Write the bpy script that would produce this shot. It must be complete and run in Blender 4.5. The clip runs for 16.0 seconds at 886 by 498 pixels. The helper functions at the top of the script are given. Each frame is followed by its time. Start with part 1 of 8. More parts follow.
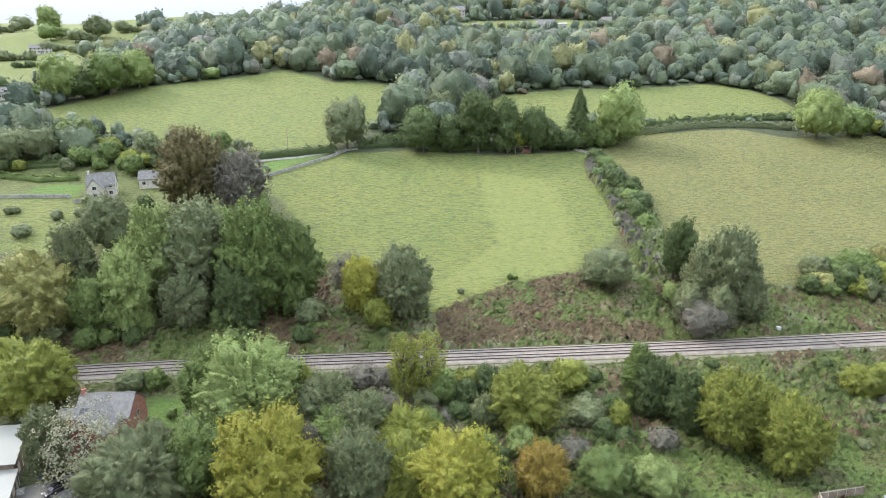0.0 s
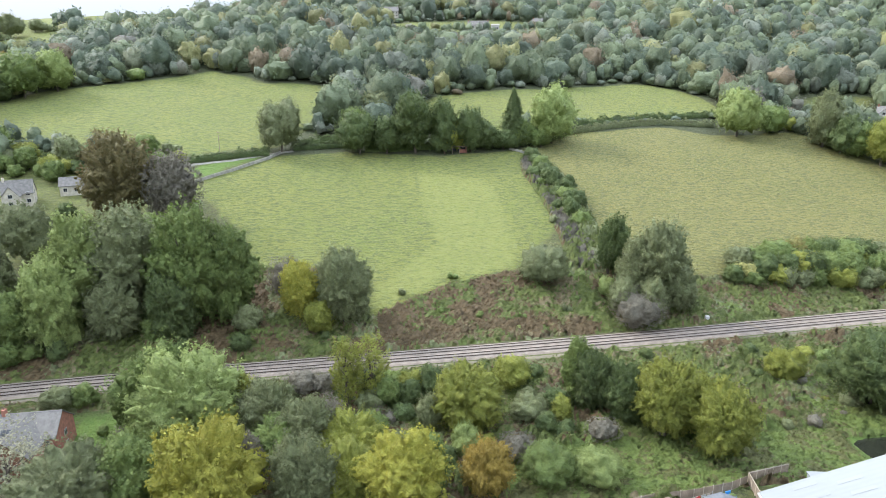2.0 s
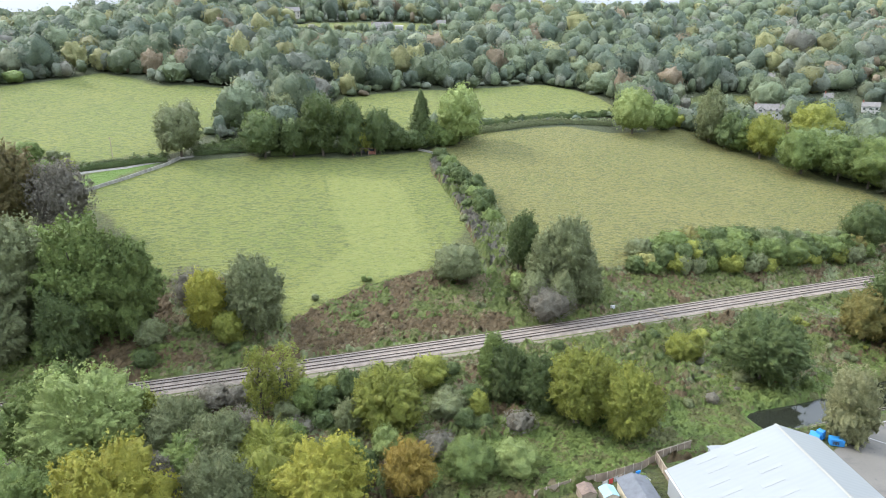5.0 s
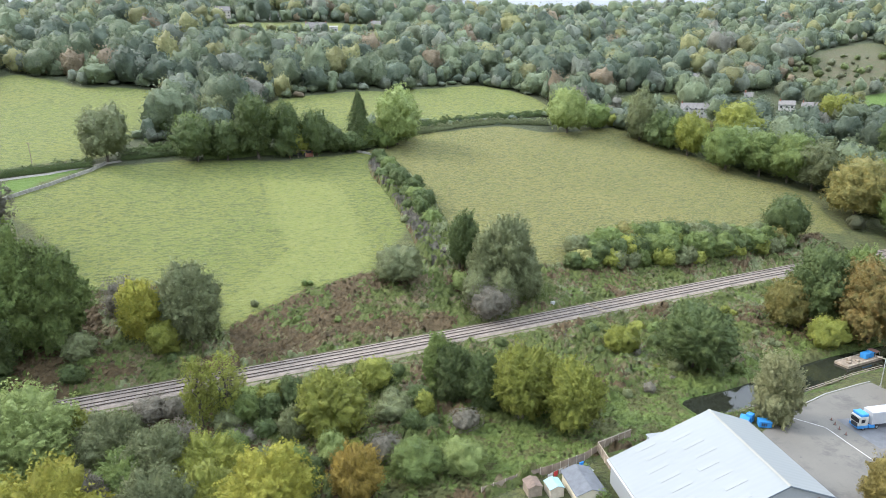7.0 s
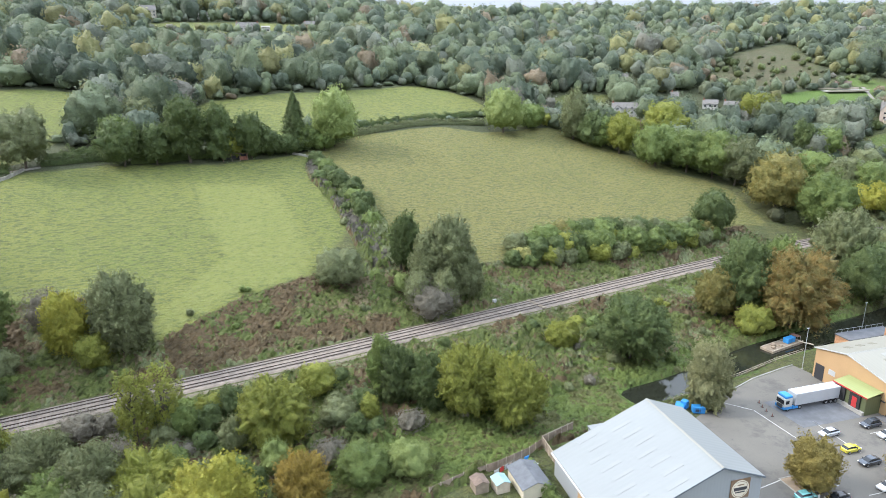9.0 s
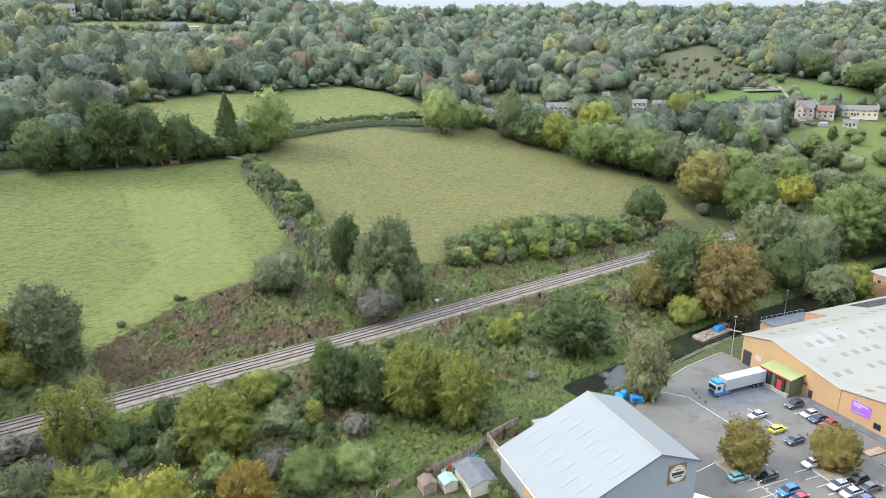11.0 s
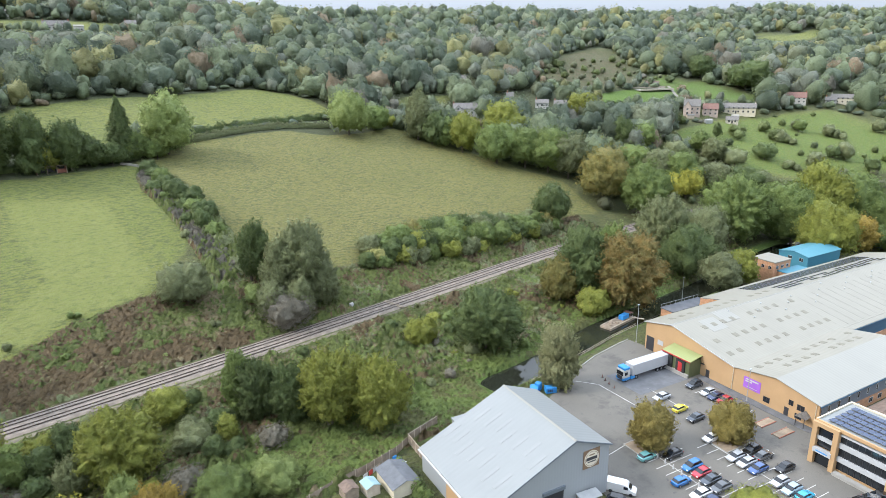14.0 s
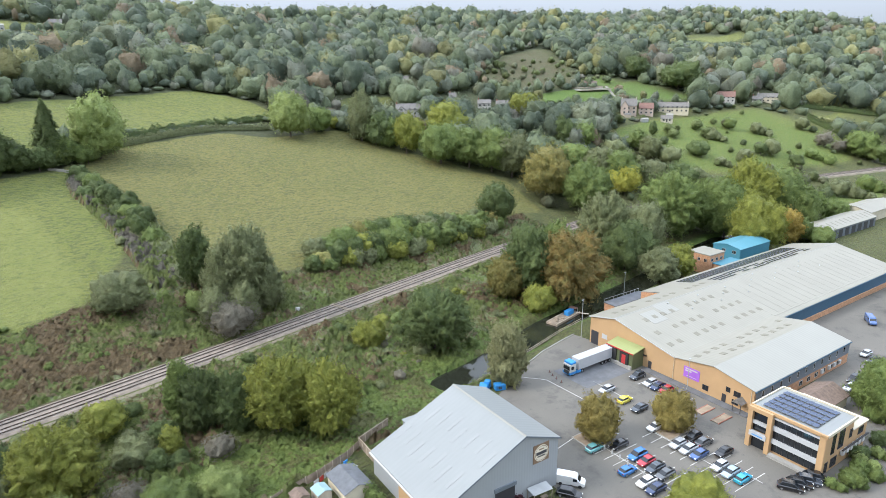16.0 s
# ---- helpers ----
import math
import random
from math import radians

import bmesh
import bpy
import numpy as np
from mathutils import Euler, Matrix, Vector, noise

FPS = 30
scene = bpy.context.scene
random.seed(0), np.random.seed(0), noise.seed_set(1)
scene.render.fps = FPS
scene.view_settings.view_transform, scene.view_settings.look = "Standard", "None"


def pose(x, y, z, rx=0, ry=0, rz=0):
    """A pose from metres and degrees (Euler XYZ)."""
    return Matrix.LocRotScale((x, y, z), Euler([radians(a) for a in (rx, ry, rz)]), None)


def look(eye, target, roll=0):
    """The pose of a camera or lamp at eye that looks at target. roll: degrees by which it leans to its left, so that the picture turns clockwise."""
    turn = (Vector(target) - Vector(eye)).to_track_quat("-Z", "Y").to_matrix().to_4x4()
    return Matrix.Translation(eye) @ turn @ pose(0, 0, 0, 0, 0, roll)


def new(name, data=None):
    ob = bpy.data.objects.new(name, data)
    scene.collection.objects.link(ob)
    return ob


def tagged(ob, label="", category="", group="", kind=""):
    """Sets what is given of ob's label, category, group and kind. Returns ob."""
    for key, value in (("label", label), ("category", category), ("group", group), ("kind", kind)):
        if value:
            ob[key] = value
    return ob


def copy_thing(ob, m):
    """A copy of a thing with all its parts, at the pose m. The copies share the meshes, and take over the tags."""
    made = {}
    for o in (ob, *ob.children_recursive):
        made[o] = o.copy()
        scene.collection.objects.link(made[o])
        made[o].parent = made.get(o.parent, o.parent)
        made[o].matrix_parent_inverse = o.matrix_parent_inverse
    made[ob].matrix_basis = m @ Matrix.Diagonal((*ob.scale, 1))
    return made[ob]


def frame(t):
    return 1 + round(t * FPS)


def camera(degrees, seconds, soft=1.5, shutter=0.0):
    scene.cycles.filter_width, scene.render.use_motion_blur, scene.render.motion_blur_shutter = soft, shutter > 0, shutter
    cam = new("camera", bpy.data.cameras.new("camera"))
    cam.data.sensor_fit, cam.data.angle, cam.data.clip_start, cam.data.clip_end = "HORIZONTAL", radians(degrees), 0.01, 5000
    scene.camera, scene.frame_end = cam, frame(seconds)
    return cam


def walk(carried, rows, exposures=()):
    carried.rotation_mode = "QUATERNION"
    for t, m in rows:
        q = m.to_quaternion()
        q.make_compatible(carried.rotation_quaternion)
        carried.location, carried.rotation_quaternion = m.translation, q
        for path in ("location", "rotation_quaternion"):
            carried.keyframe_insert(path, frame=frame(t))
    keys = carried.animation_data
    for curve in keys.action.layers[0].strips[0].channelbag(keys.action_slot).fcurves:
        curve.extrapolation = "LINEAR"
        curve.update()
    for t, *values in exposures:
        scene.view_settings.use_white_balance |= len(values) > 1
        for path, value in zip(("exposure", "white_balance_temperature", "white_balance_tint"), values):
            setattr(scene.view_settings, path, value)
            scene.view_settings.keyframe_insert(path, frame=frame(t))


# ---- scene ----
# ---- camera ----
cam = camera(69.6, 16.0, soft=0.6)
HEIGHT = 75.0
YAW = [(0, 0), (0.5, -1.51), (1, -2.9), (1.5, -4.28), (2, -5.63), (2.5, -7.01), (3, -8.34), (3.5, -9.73), (4, -11.08), (6.5, -17.89), (7, -19.27), (7.5, -20.66), (8, -22.03), (8.5, -23.41), (9, -24.8), (9.5, -26.18), (12, -33.04), (12.5, -34.4), (13, -35.76), (13.5, -37.12), (14, -38.45), (14.5, -39.73), (15, -41), (15.5, -42.22), (16, -43.46)]
walk(cam, [(t, pose(0, 0, HEIGHT, 73.507, 0, a) @ pose(0, 0, 0, 0, 0, -0.75)) for t, a in YAW], exposures=[(0, 1.64), (8, 1.55), (16, 1.31)])

# ---- light ----
world = bpy.data.worlds.new("sky")
scene.world = world
world.use_nodes = True
wn, wl = world.node_tree.nodes, world.node_tree.links
sky = wn.new("ShaderNodeTexSky")
sky.sky_type = "NISHITA"
sky.sun_disc = False
SUN_ELEVATION, SUN_AZIMUTH = radians(38), radians(-58)
sky.sun_elevation, sky.sun_rotation = SUN_ELEVATION, SUN_AZIMUTH
sky.air_density, sky.dust_density, sky.ozone_density = 1.0, 4.0, 1.0
# high thin cloud veils the blue
veil = wn.new("ShaderNodeMix")
veil.data_type = "RGBA"
veil.inputs["Factor"].default_value = 0.84
veil.inputs["B"].default_value = (8.45, 9.6, 11.4, 1)
wl.new(sky.outputs["Color"], veil.inputs["A"])
# cloud cover is brightest overhead and about a third of that at the horizon
where = wn.new("ShaderNodeTexCoord")
split = wn.new("ShaderNodeSeparateXYZ")
wl.new(where.outputs["Generated"], split.inputs["Vector"])
lift = wn.new("ShaderNodeMapRange")
lift.inputs["To Min"].default_value, lift.inputs["To Max"].default_value = 0.28, 1.6
wl.new(split.outputs["Z"], lift.inputs["Value"])
shade = wn.new("ShaderNodeVectorMath")
shade.operation = "SCALE"
wl.new(veil.outputs["Result"], shade.inputs[0])
wl.new(lift.outputs["Result"], shade.inputs["Scale"])
wl.new(shade.outputs["Vector"], wn["Background"].inputs["Color"])
wn["Background"].inputs["Strength"].default_value = 0.10
sun = new("sun", bpy.data.lights.new("sun", "SUN"))
sun.data.energy, sun.data.angle, sun.data.color = 1.3, radians(14), (1.0, 0.96, 0.9)
sun.matrix_world = look((0, 0, 300), (-100 * math.sin(SUN_AZIMUTH), -100 * math.cos(SUN_AZIMUTH), 300 - 100 * math.tan(SUN_ELEVATION)))

rng = np.random.default_rng(7)


# ---- materials ----
def material(name, rough=0.9, metal=0.0):
    m = bpy.data.materials.new(name)
    m.use_nodes = True
    b = m.node_tree.nodes["Principled BSDF"]
    b.inputs["Roughness"].default_value = rough
    b.inputs["Metallic"].default_value = metal
    return m, m.node_tree.nodes, m.node_tree.links, b


def noise_node(n, l, scale, detail=4, vec=None, rough=0.55):
    t = n.new("ShaderNodeTexNoise")
    t.inputs["Scale"].default_value, t.inputs["Detail"].default_value, t.inputs["Roughness"].default_value = scale, detail, rough
    if vec is not None:
        l.new(vec, t.inputs["Vector"])
    return t.outputs["Fac"]


def place(n):
    return n.new("ShaderNodeNewGeometry").outputs["Position"]


def mix(n, l, fac, a, b):
    m = n.new("ShaderNodeMix")
    m.data_type = "RGBA"
    for key, v in (("Factor", fac), ("A", a), ("B", b)):
        if isinstance(v, (tuple, float, int)):
            m.inputs[key].default_value = (*v, 1) if isinstance(v, tuple) else v
        else:
            l.new(v, m.inputs[key])
    return m.outputs["Result"]


def band(n, l, v, lo, hi):
    r = n.new("ShaderNodeMapRange")
    r.inputs["From Min"].default_value, r.inputs["From Max"].default_value = lo, hi
    l.new(v, r.inputs["Value"])
    return r.outputs["Result"]


def relief(n, l, b, height, strength, distance):
    k = n.new("ShaderNodeBump")
    k.inputs["Strength"].default_value, k.inputs["Distance"].default_value = strength, distance
    l.new(height, k.inputs["Height"])
    l.new(k.outputs["Normal"], b.inputs["Normal"])


def plain(name, colour, rough=0.7, metal=0.0, vary=0.15, scale=3.0, bump=0.0, fine=None):
    """A surface of one colour with stains and grain at two scales."""
    m, n, l, b = material(name, rough, metal)
    p = place(n)
    big = noise_node(n, l, scale * 0.15, 3, p)
    small = noise_node(n, l, scale * 2.5, 4, p)
    dark, light = tuple(c * (1 - vary) for c in colour), tuple(min(1, c * (1 + vary)) for c in colour)
    c = mix(n, l, band(n, l, big, 0.35, 0.65), dark, light)
    c = mix(n, l, band(n, l, small, 0.3, 0.7), mix(n, l, 0.5, c, dark), c)
    l.new(c, b.inputs["Base Color"])
    if bump:
        relief(n, l, b, small, 0.6, bump)
    return m


def foliage(name, a, b_, c, shine=0.55, leafy=1.0, joined=False, gain=2.3):
    """Leaves: three tones, varied from leaf to leaf, clump to clump and tree to tree, with the shade of leaf gaps in
    the colour.
    """
    a, b_, c = (tuple(v * k * gain for v, k in zip(q, (1.03, 1.0, 1.05))) for q in (a, b_, c))
    m, n, l, b = material(name, shine)
    g = n.new("ShaderNodeNewGeometry")
    o = n.new("ShaderNodeObjectInfo")
    patch = noise_node(n, l, 0.5, 3, g.outputs["Position"])
    col = mix(n, l, band(n, l, patch, 0.36, 0.64), a, b_)
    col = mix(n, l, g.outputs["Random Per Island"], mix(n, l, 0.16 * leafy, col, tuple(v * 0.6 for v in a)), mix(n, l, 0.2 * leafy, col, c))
    # fine noise darkens the colour to suggest shaded gaps between leaves
    gap_shade = noise_node(n, l, 2.4, 3, g.outputs["Position"], 0.65)
    col = mix(n, l, band(n, l, gap_shade, 0.44, 0.62), mix(n, l, 0.25, col, tuple(v * 0.5 for v in a)), col)
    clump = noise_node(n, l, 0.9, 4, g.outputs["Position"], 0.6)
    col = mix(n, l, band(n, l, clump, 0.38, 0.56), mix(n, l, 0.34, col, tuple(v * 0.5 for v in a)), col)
    leafy_relief = noise_node(n, l, 1.1, 6, g.outputs["Position"], 0.72)
    relief(n, l, b, leafy_relief, 1.0, 1.1)
    h = n.new("ShaderNodeHueSaturation")
    h.inputs["Hue"].default_value = 0.5
    l.new(col, h.inputs["Color"])
    tone = o.outputs["Random"]
    if joined:
        t_ = n.new("ShaderNodeAttribute")
        t_.attribute_name = "plant_tone"
        tone = t_.outputs["Fac"]
    l.new(band(n, l, tone, -0.4 if joined else -1.6, 1.4 if joined else 1.9), h.inputs["Value"])
    r = h.inputs["Value"].links[0].from_node
    r.inputs["To Min"].default_value, r.inputs["To Max"].default_value = 0.55, 1.4
    l.new(h.outputs["Color"], b.inputs["Base Color"])
    b.inputs["Specular IOR Level"].default_value = 0.25
    t = n.new("ShaderNodeBsdfTranslucent")
    l.new(h.outputs["Color"], t.inputs["Color"])
    s = n.new("ShaderNodeMixShader")
    s.inputs[0].default_value = 0.3
    l.new(b.outputs[0], s.inputs[1])
    l.new(t.outputs[0], s.inputs[2])
    l.new(s.outputs[0], n["Material Output"].inputs["Surface"])
    return m


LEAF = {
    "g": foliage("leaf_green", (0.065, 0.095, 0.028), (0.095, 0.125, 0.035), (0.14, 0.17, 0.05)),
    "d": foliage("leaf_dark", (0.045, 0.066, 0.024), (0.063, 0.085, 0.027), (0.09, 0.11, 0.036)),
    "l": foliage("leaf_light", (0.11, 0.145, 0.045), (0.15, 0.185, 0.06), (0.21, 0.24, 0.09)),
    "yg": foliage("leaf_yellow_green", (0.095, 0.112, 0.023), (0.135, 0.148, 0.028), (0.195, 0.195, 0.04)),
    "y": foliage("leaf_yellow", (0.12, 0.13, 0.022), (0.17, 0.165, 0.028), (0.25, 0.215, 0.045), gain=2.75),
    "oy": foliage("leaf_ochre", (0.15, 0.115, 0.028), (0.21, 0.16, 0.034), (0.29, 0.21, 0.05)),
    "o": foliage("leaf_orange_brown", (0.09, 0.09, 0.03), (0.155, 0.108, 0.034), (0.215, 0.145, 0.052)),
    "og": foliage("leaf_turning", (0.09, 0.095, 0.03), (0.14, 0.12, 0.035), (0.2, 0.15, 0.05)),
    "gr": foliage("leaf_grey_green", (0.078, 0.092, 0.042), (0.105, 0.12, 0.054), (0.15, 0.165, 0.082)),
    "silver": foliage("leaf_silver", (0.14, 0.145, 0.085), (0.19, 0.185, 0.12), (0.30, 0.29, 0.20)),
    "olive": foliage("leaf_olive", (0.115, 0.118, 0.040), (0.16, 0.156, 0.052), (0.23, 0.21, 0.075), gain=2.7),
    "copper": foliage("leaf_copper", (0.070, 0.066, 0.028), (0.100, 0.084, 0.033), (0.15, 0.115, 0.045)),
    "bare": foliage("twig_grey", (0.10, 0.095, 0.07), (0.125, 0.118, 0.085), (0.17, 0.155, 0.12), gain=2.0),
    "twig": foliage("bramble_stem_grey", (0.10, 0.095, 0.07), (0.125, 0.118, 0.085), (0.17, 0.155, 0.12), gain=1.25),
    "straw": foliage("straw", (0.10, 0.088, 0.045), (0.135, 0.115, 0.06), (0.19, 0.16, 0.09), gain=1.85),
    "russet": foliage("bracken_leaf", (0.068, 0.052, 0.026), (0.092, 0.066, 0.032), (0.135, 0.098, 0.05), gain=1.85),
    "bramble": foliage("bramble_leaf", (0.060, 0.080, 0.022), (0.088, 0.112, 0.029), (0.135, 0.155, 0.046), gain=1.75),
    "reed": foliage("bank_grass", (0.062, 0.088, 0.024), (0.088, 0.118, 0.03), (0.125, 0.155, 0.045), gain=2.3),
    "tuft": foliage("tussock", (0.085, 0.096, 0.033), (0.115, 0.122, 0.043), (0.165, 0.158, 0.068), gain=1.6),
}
LEAF["carp"] = foliage("leaf_car_park", (0.115, 0.10, 0.03), (0.155, 0.13, 0.036), (0.23, 0.165, 0.05))
LEAF["airy"], LEAF["conifer"] = LEAF["yg"], LEAF["d"]
LEAF["willow"] = foliage("leaf_willow", (0.11, 0.115, 0.055), (0.145, 0.15, 0.07), (0.2, 0.2, 0.10))
BARK = plain("bark", (0.11, 0.09, 0.07), 0.95, vary=0.3, scale=6, bump=0.02)


def ground_material():
    m, n, l, b = material("ground_cover", 0.95)
    p = place(n)
    att = {}
    for key in ("meadow", "mown", "coarse", "lush", "scrub", "rust", "wood"):
        a = n.new("ShaderNodeAttribute")
        a.attribute_name = key
        att[key] = a.outputs["Fac"]
    big, mid, fine, blade = noise_node(n, l, 0.035, 4, p), noise_node(n, l, 0.22, 5, p), noise_node(n, l, 1.1, 5, p, 0.65), noise_node(n, l, 4.5, 4, p, 0.7)
    # long faint drag marks along the slope
    st = n.new("ShaderNodeMapping")
    st.inputs["Scale"].default_value = (0.55, 1.4, 0.5)
    st.inputs["Rotation"].default_value = (0, 0, 0.12)
    l.new(p, st.inputs["Vector"])
    drag = noise_node(n, l, 0.75, 5, st.outputs["Vector"], 0.6)
    rough = mix(n, l, band(n, l, mid, 0.35, 0.65), (0.085, 0.11, 0.028), (0.145, 0.15, 0.042))
    rough = mix(n, l, band(n, l, fine, 0.42, 0.62), rough, (0.055, 0.062, 0.022))
    rough = mix(n, l, band(n, l, blade, 0.52, 0.70), rough, (0.19, 0.175, 0.075))
    field = mix(n, l, band(n, l, big, 0.35, 0.65), (0.172, 0.212, 0.038), (0.228, 0.238, 0.048))
    field = mix(n, l, band(n, l, mid, 0.46, 0.70), field, (0.211, 0.230, 0.052))
    field = mix(n, l, band(n, l, drag, 0.47, 0.58), field, (0.103, 0.124, 0.035))
    field = mix(n, l, band(n, l, fine, 0.50, 0.66), field, (0.242, 0.253, 0.073))
    field = mix(n, l, band(n, l, blade, 0.50, 0.62), field, (0.138, 0.165, 0.040))
    coarse = mix(n, l, band(n, l, mid, 0.38, 0.62), (0.158, 0.170, 0.038), (0.220, 0.203, 0.052))
    coarse = mix(n, l, band(n, l, big, 0.45, 0.62), coarse, (0.226, 0.208, 0.054))
    coarse = mix(n, l, band(n, l, drag, 0.48, 0.56), coarse, (0.103, 0.111, 0.035))
    coarse = mix(n, l, band(n, l, fine, 0.48, 0.60), coarse, (0.265, 0.236, 0.076))
    coarse = mix(n, l, band(n, l, blade, 0.50, 0.60), coarse, (0.138, 0.147, 0.044))
    mown = mix(n, l, band(n, l, mid, 0.35, 0.65), (0.199, 0.235, 0.052), (0.242, 0.265, 0.068))
    mown = mix(n, l, band(n, l, blade, 0.46, 0.66), mown, (0.285, 0.289, 0.098))
    lush = mix(n, l, band(n, l, fine, 0.35, 0.65), (0.096, 0.170, 0.025), (0.141, 0.216, 0.038))
    rust = mix(n, l, band(n, l, fine, 0.40, 0.60), (0.085, 0.078, 0.036), (0.135, 0.105, 0.05))
    rust = mix(n, l, band(n, l, mid, 0.42, 0.58), rust, (0.079, 0.089, 0.031))
    rust = mix(n, l, band(n, l, blade, 0.52, 0.68), rust, (0.158, 0.135, 0.064))
    wood = mix(n, l, band(n, l, mid, 0.35, 0.65), (0.055, 0.068, 0.026), (0.08, 0.09, 0.036))
    c = rough
    mid_edge = noise_node(n, l, 0.5, 5, p, 0.7)
    for key, tone in (("scrub", rough), ("rust", rust), ("wood", wood), ("coarse", coarse), ("meadow", field), ("mown", mown), ("lush", lush)):
        # ragged borders: the noise counts most where a cover gives way to the next
        gap = n.new("ShaderNodeMath")
        gap.operation = "MULTIPLY_ADD"
        l.new(mid_edge, gap.inputs[0])
        gap.inputs[1].default_value = 0.9
        l.new(att[key], gap.inputs[2])
        c = mix(n, l, band(n, l, gap.outputs[0], 0.72, 1.08), c, tone)
    dim = n.new("ShaderNodeHueSaturation")
    dim.inputs["Value"].default_value = 0.79
    l.new(c, dim.inputs["Color"])
    l.new(dim.outputs["Color"], b.inputs["Base Color"])
    add = n.new("ShaderNodeMath")
    l.new(drag, add.inputs[0])
    l.new(fine, add.inputs[1])
    relief(n, l, b, add.outputs[0], 1.0, 1.25)
    return m


GROUND = ground_material()


# ---- plan of the land ----
def rail_y(x):
    """The railway's centre line in plan."""
    x = np.asarray(x, float)
    u = np.clip(x, -90, 500) / 100
    y = 146.64 + u * (4.936 + u * (0.76 + u * (1.726 + u * (-1.027 + u * 0.108))))
    return y - 0.36 * np.clip(x - 500, 0, None) - 0.10 * np.clip(-90 - x, 0, None)


def ramp(v, a, b):
    s = np.clip((v - a) / (b - a), 0, 1)
    return s * s * (3 - 2 * s)


def canal_y(x):
    """The middle of the canal in plan."""
    x = np.asarray(x, float)
    return 101.2 + 4.4 * ramp(x, 105, 150) + 3.0 * ramp(x, 190, 240) - 0.3 * np.clip(x - 270, 0, None) - 0.05 * np.clip(95 - x, 0, 200)


def land(x, y):
    """Height of the ground at x, y."""
    x, y = np.asarray(x, float), np.asarray(y, float)
    d = (y - rail_y(x)) * (1 - 0.08 * ramp(x, 250, 500))
    # foot of the slope, hillside, brow and the plateau
    hill = 0.30 * np.clip(d - 6, 0, 30) + 0.228 * np.clip(d - 36, 0, 560) + 0.03 * np.clip(d - 596, 0, 2500)
    steep = 1 + 0.25 * ramp(x, 230, 420) * (1 - ramp(d, 130, 420)) - 0.10 * ramp(x, 150, 420) * ramp(d, 250, 600)
    low = 1 - (0.24 * ramp(-x, 40, 260) + 0.2 * ramp(-x, 220, 620)) * ramp(d, 250, 520)
    z = 3 + hill * steep * low
    z = z + 17 * ramp(x, 950, 1180) * (1 - ramp(x, 1330, 1480)) * ramp(d, 150, 520)
    # higher country far to the west
    z = z + (0.088 * np.clip(d - 470, 0, 700)) * ramp(-x, 230, 420)
    # the side towards the camera: embankment, then the flat valley floor
    near = 3 - 0.17 * np.clip(-d - 6, 0, 18)
    z = np.where(d > 0, z, np.maximum(near, 0))
    # canal bed
    c = np.abs(y - canal_y(x))
    wet = ramp(x, 90, 98) * (1 - ramp(x, 300, 330))
    z = z - (2.0 * (1 - ramp(c, 3.4, 5.6))) * wet
    # soft swells of the fields and the far country
    swell = 0.8 * np.sin(x / 37 + 0.6) * np.sin(y / 29 + 1.1) + 0.5 * np.sin(x / 17 + y / 23)
    z = z + swell * ramp(d, 45, 110)
    z = z + 6 * np.sin(x / 210 + 1.0) * np.sin(y / 180) * ramp(d, 330, 600)
    # the other side of the valley, behind the camera
    z = z + 0.16 * np.clip(-y - 250, 0, 700)
    return z

FIELD_HOME = [(-4.0, 164.8), (7.3, 172.0), (19.4, 179.2), (37.1, 183.9), (44.1, 186.3), (50.5, 195.7), (57.1, 205.8), (64.0, 217.5), (66.3, 267.3), (65.0, 290.1), (29.6, 282.5), (-15.8, 288.9), (-40.9, 286.0), (-71.5, 256.0), (-65.9, 241.5), (-41.5, 200.5), (-36.1, 189.7), (-16.4, 186.3), (-6.7, 180.4)]
FIELD_STRIP = [(15.6, 266.3), (44.1, 255.5), (46.1, 231.2), (45.6, 200.4), (41.2, 185.2), (19.5, 180.5), (-4.0, 164.9), (-5.8, 177.6), (18.1, 204.0), (14.2, 234.5)]
FIELD_EAST = [(64.9, 290.7), (92.6, 308.4), (116.5, 311.1), (147.7, 317.1), (166.0, 304.1), (207.6, 308.3), (224.1, 273.4), (237.0, 242.2), (246.3, 210.5), (234.0, 179.0), (194.8, 182.0), (150.4, 185.3), (110.7, 179.4), (85.5, 178.9), (73.3, 195.4), (71.7, 217.8), (68.5, 268.8)]
FIELD_UPPER_WEST = [(-208.9, 341.6), (-195.8, 359.8), (-184.3, 379.4), (-152.6, 395.4), (-127.7, 414.7), (-102.9, 431.4), (-84.8, 422.5), (-65.9, 404.0), (-29.1, 398.2), (-23.8, 363.6), (-26.7, 337.4), (-44.5, 294.4), (-80.7, 283.9), (-119.9, 295.1), (-164.6, 307.2), (-199.6, 324.6)]
FIELD_UPPER_EAST = [(11.5, 337.2), (31.8, 370.1), (72.6, 383.8), (108.1, 392.5), (162.1, 401.2), (184.2, 388.6), (193.1, 359.1), (187.7, 339.4), (152.6, 336.7), (96.1, 324.1), (60.4, 314.9), (32.2, 309.4)]
THORNS = [(62.5, 279), (72.5, 279), (75.5, 250), (76.5, 220), (74, 196), (72, 182), (60, 184), (60.5, 206), (61.5, 220), (61, 240), (60, 262)]
LANE_FIELD = [(-77.3, 270.2), (-46.1, 286.8), (-68.1, 261.3), (-73.3, 258.7)]
GARDEN_WEST = [(-159.5, 238.8), (-159.0, 245.5), (-145.8, 249.6), (-140.3, 247.4), (-137.2, 236.9)]
PASTURE_WEST = [(-163.6, 231.4), (-135.8, 234.1), (-118.5, 203.3), (-122.9, 194.0), (-143.8, 199.0)]
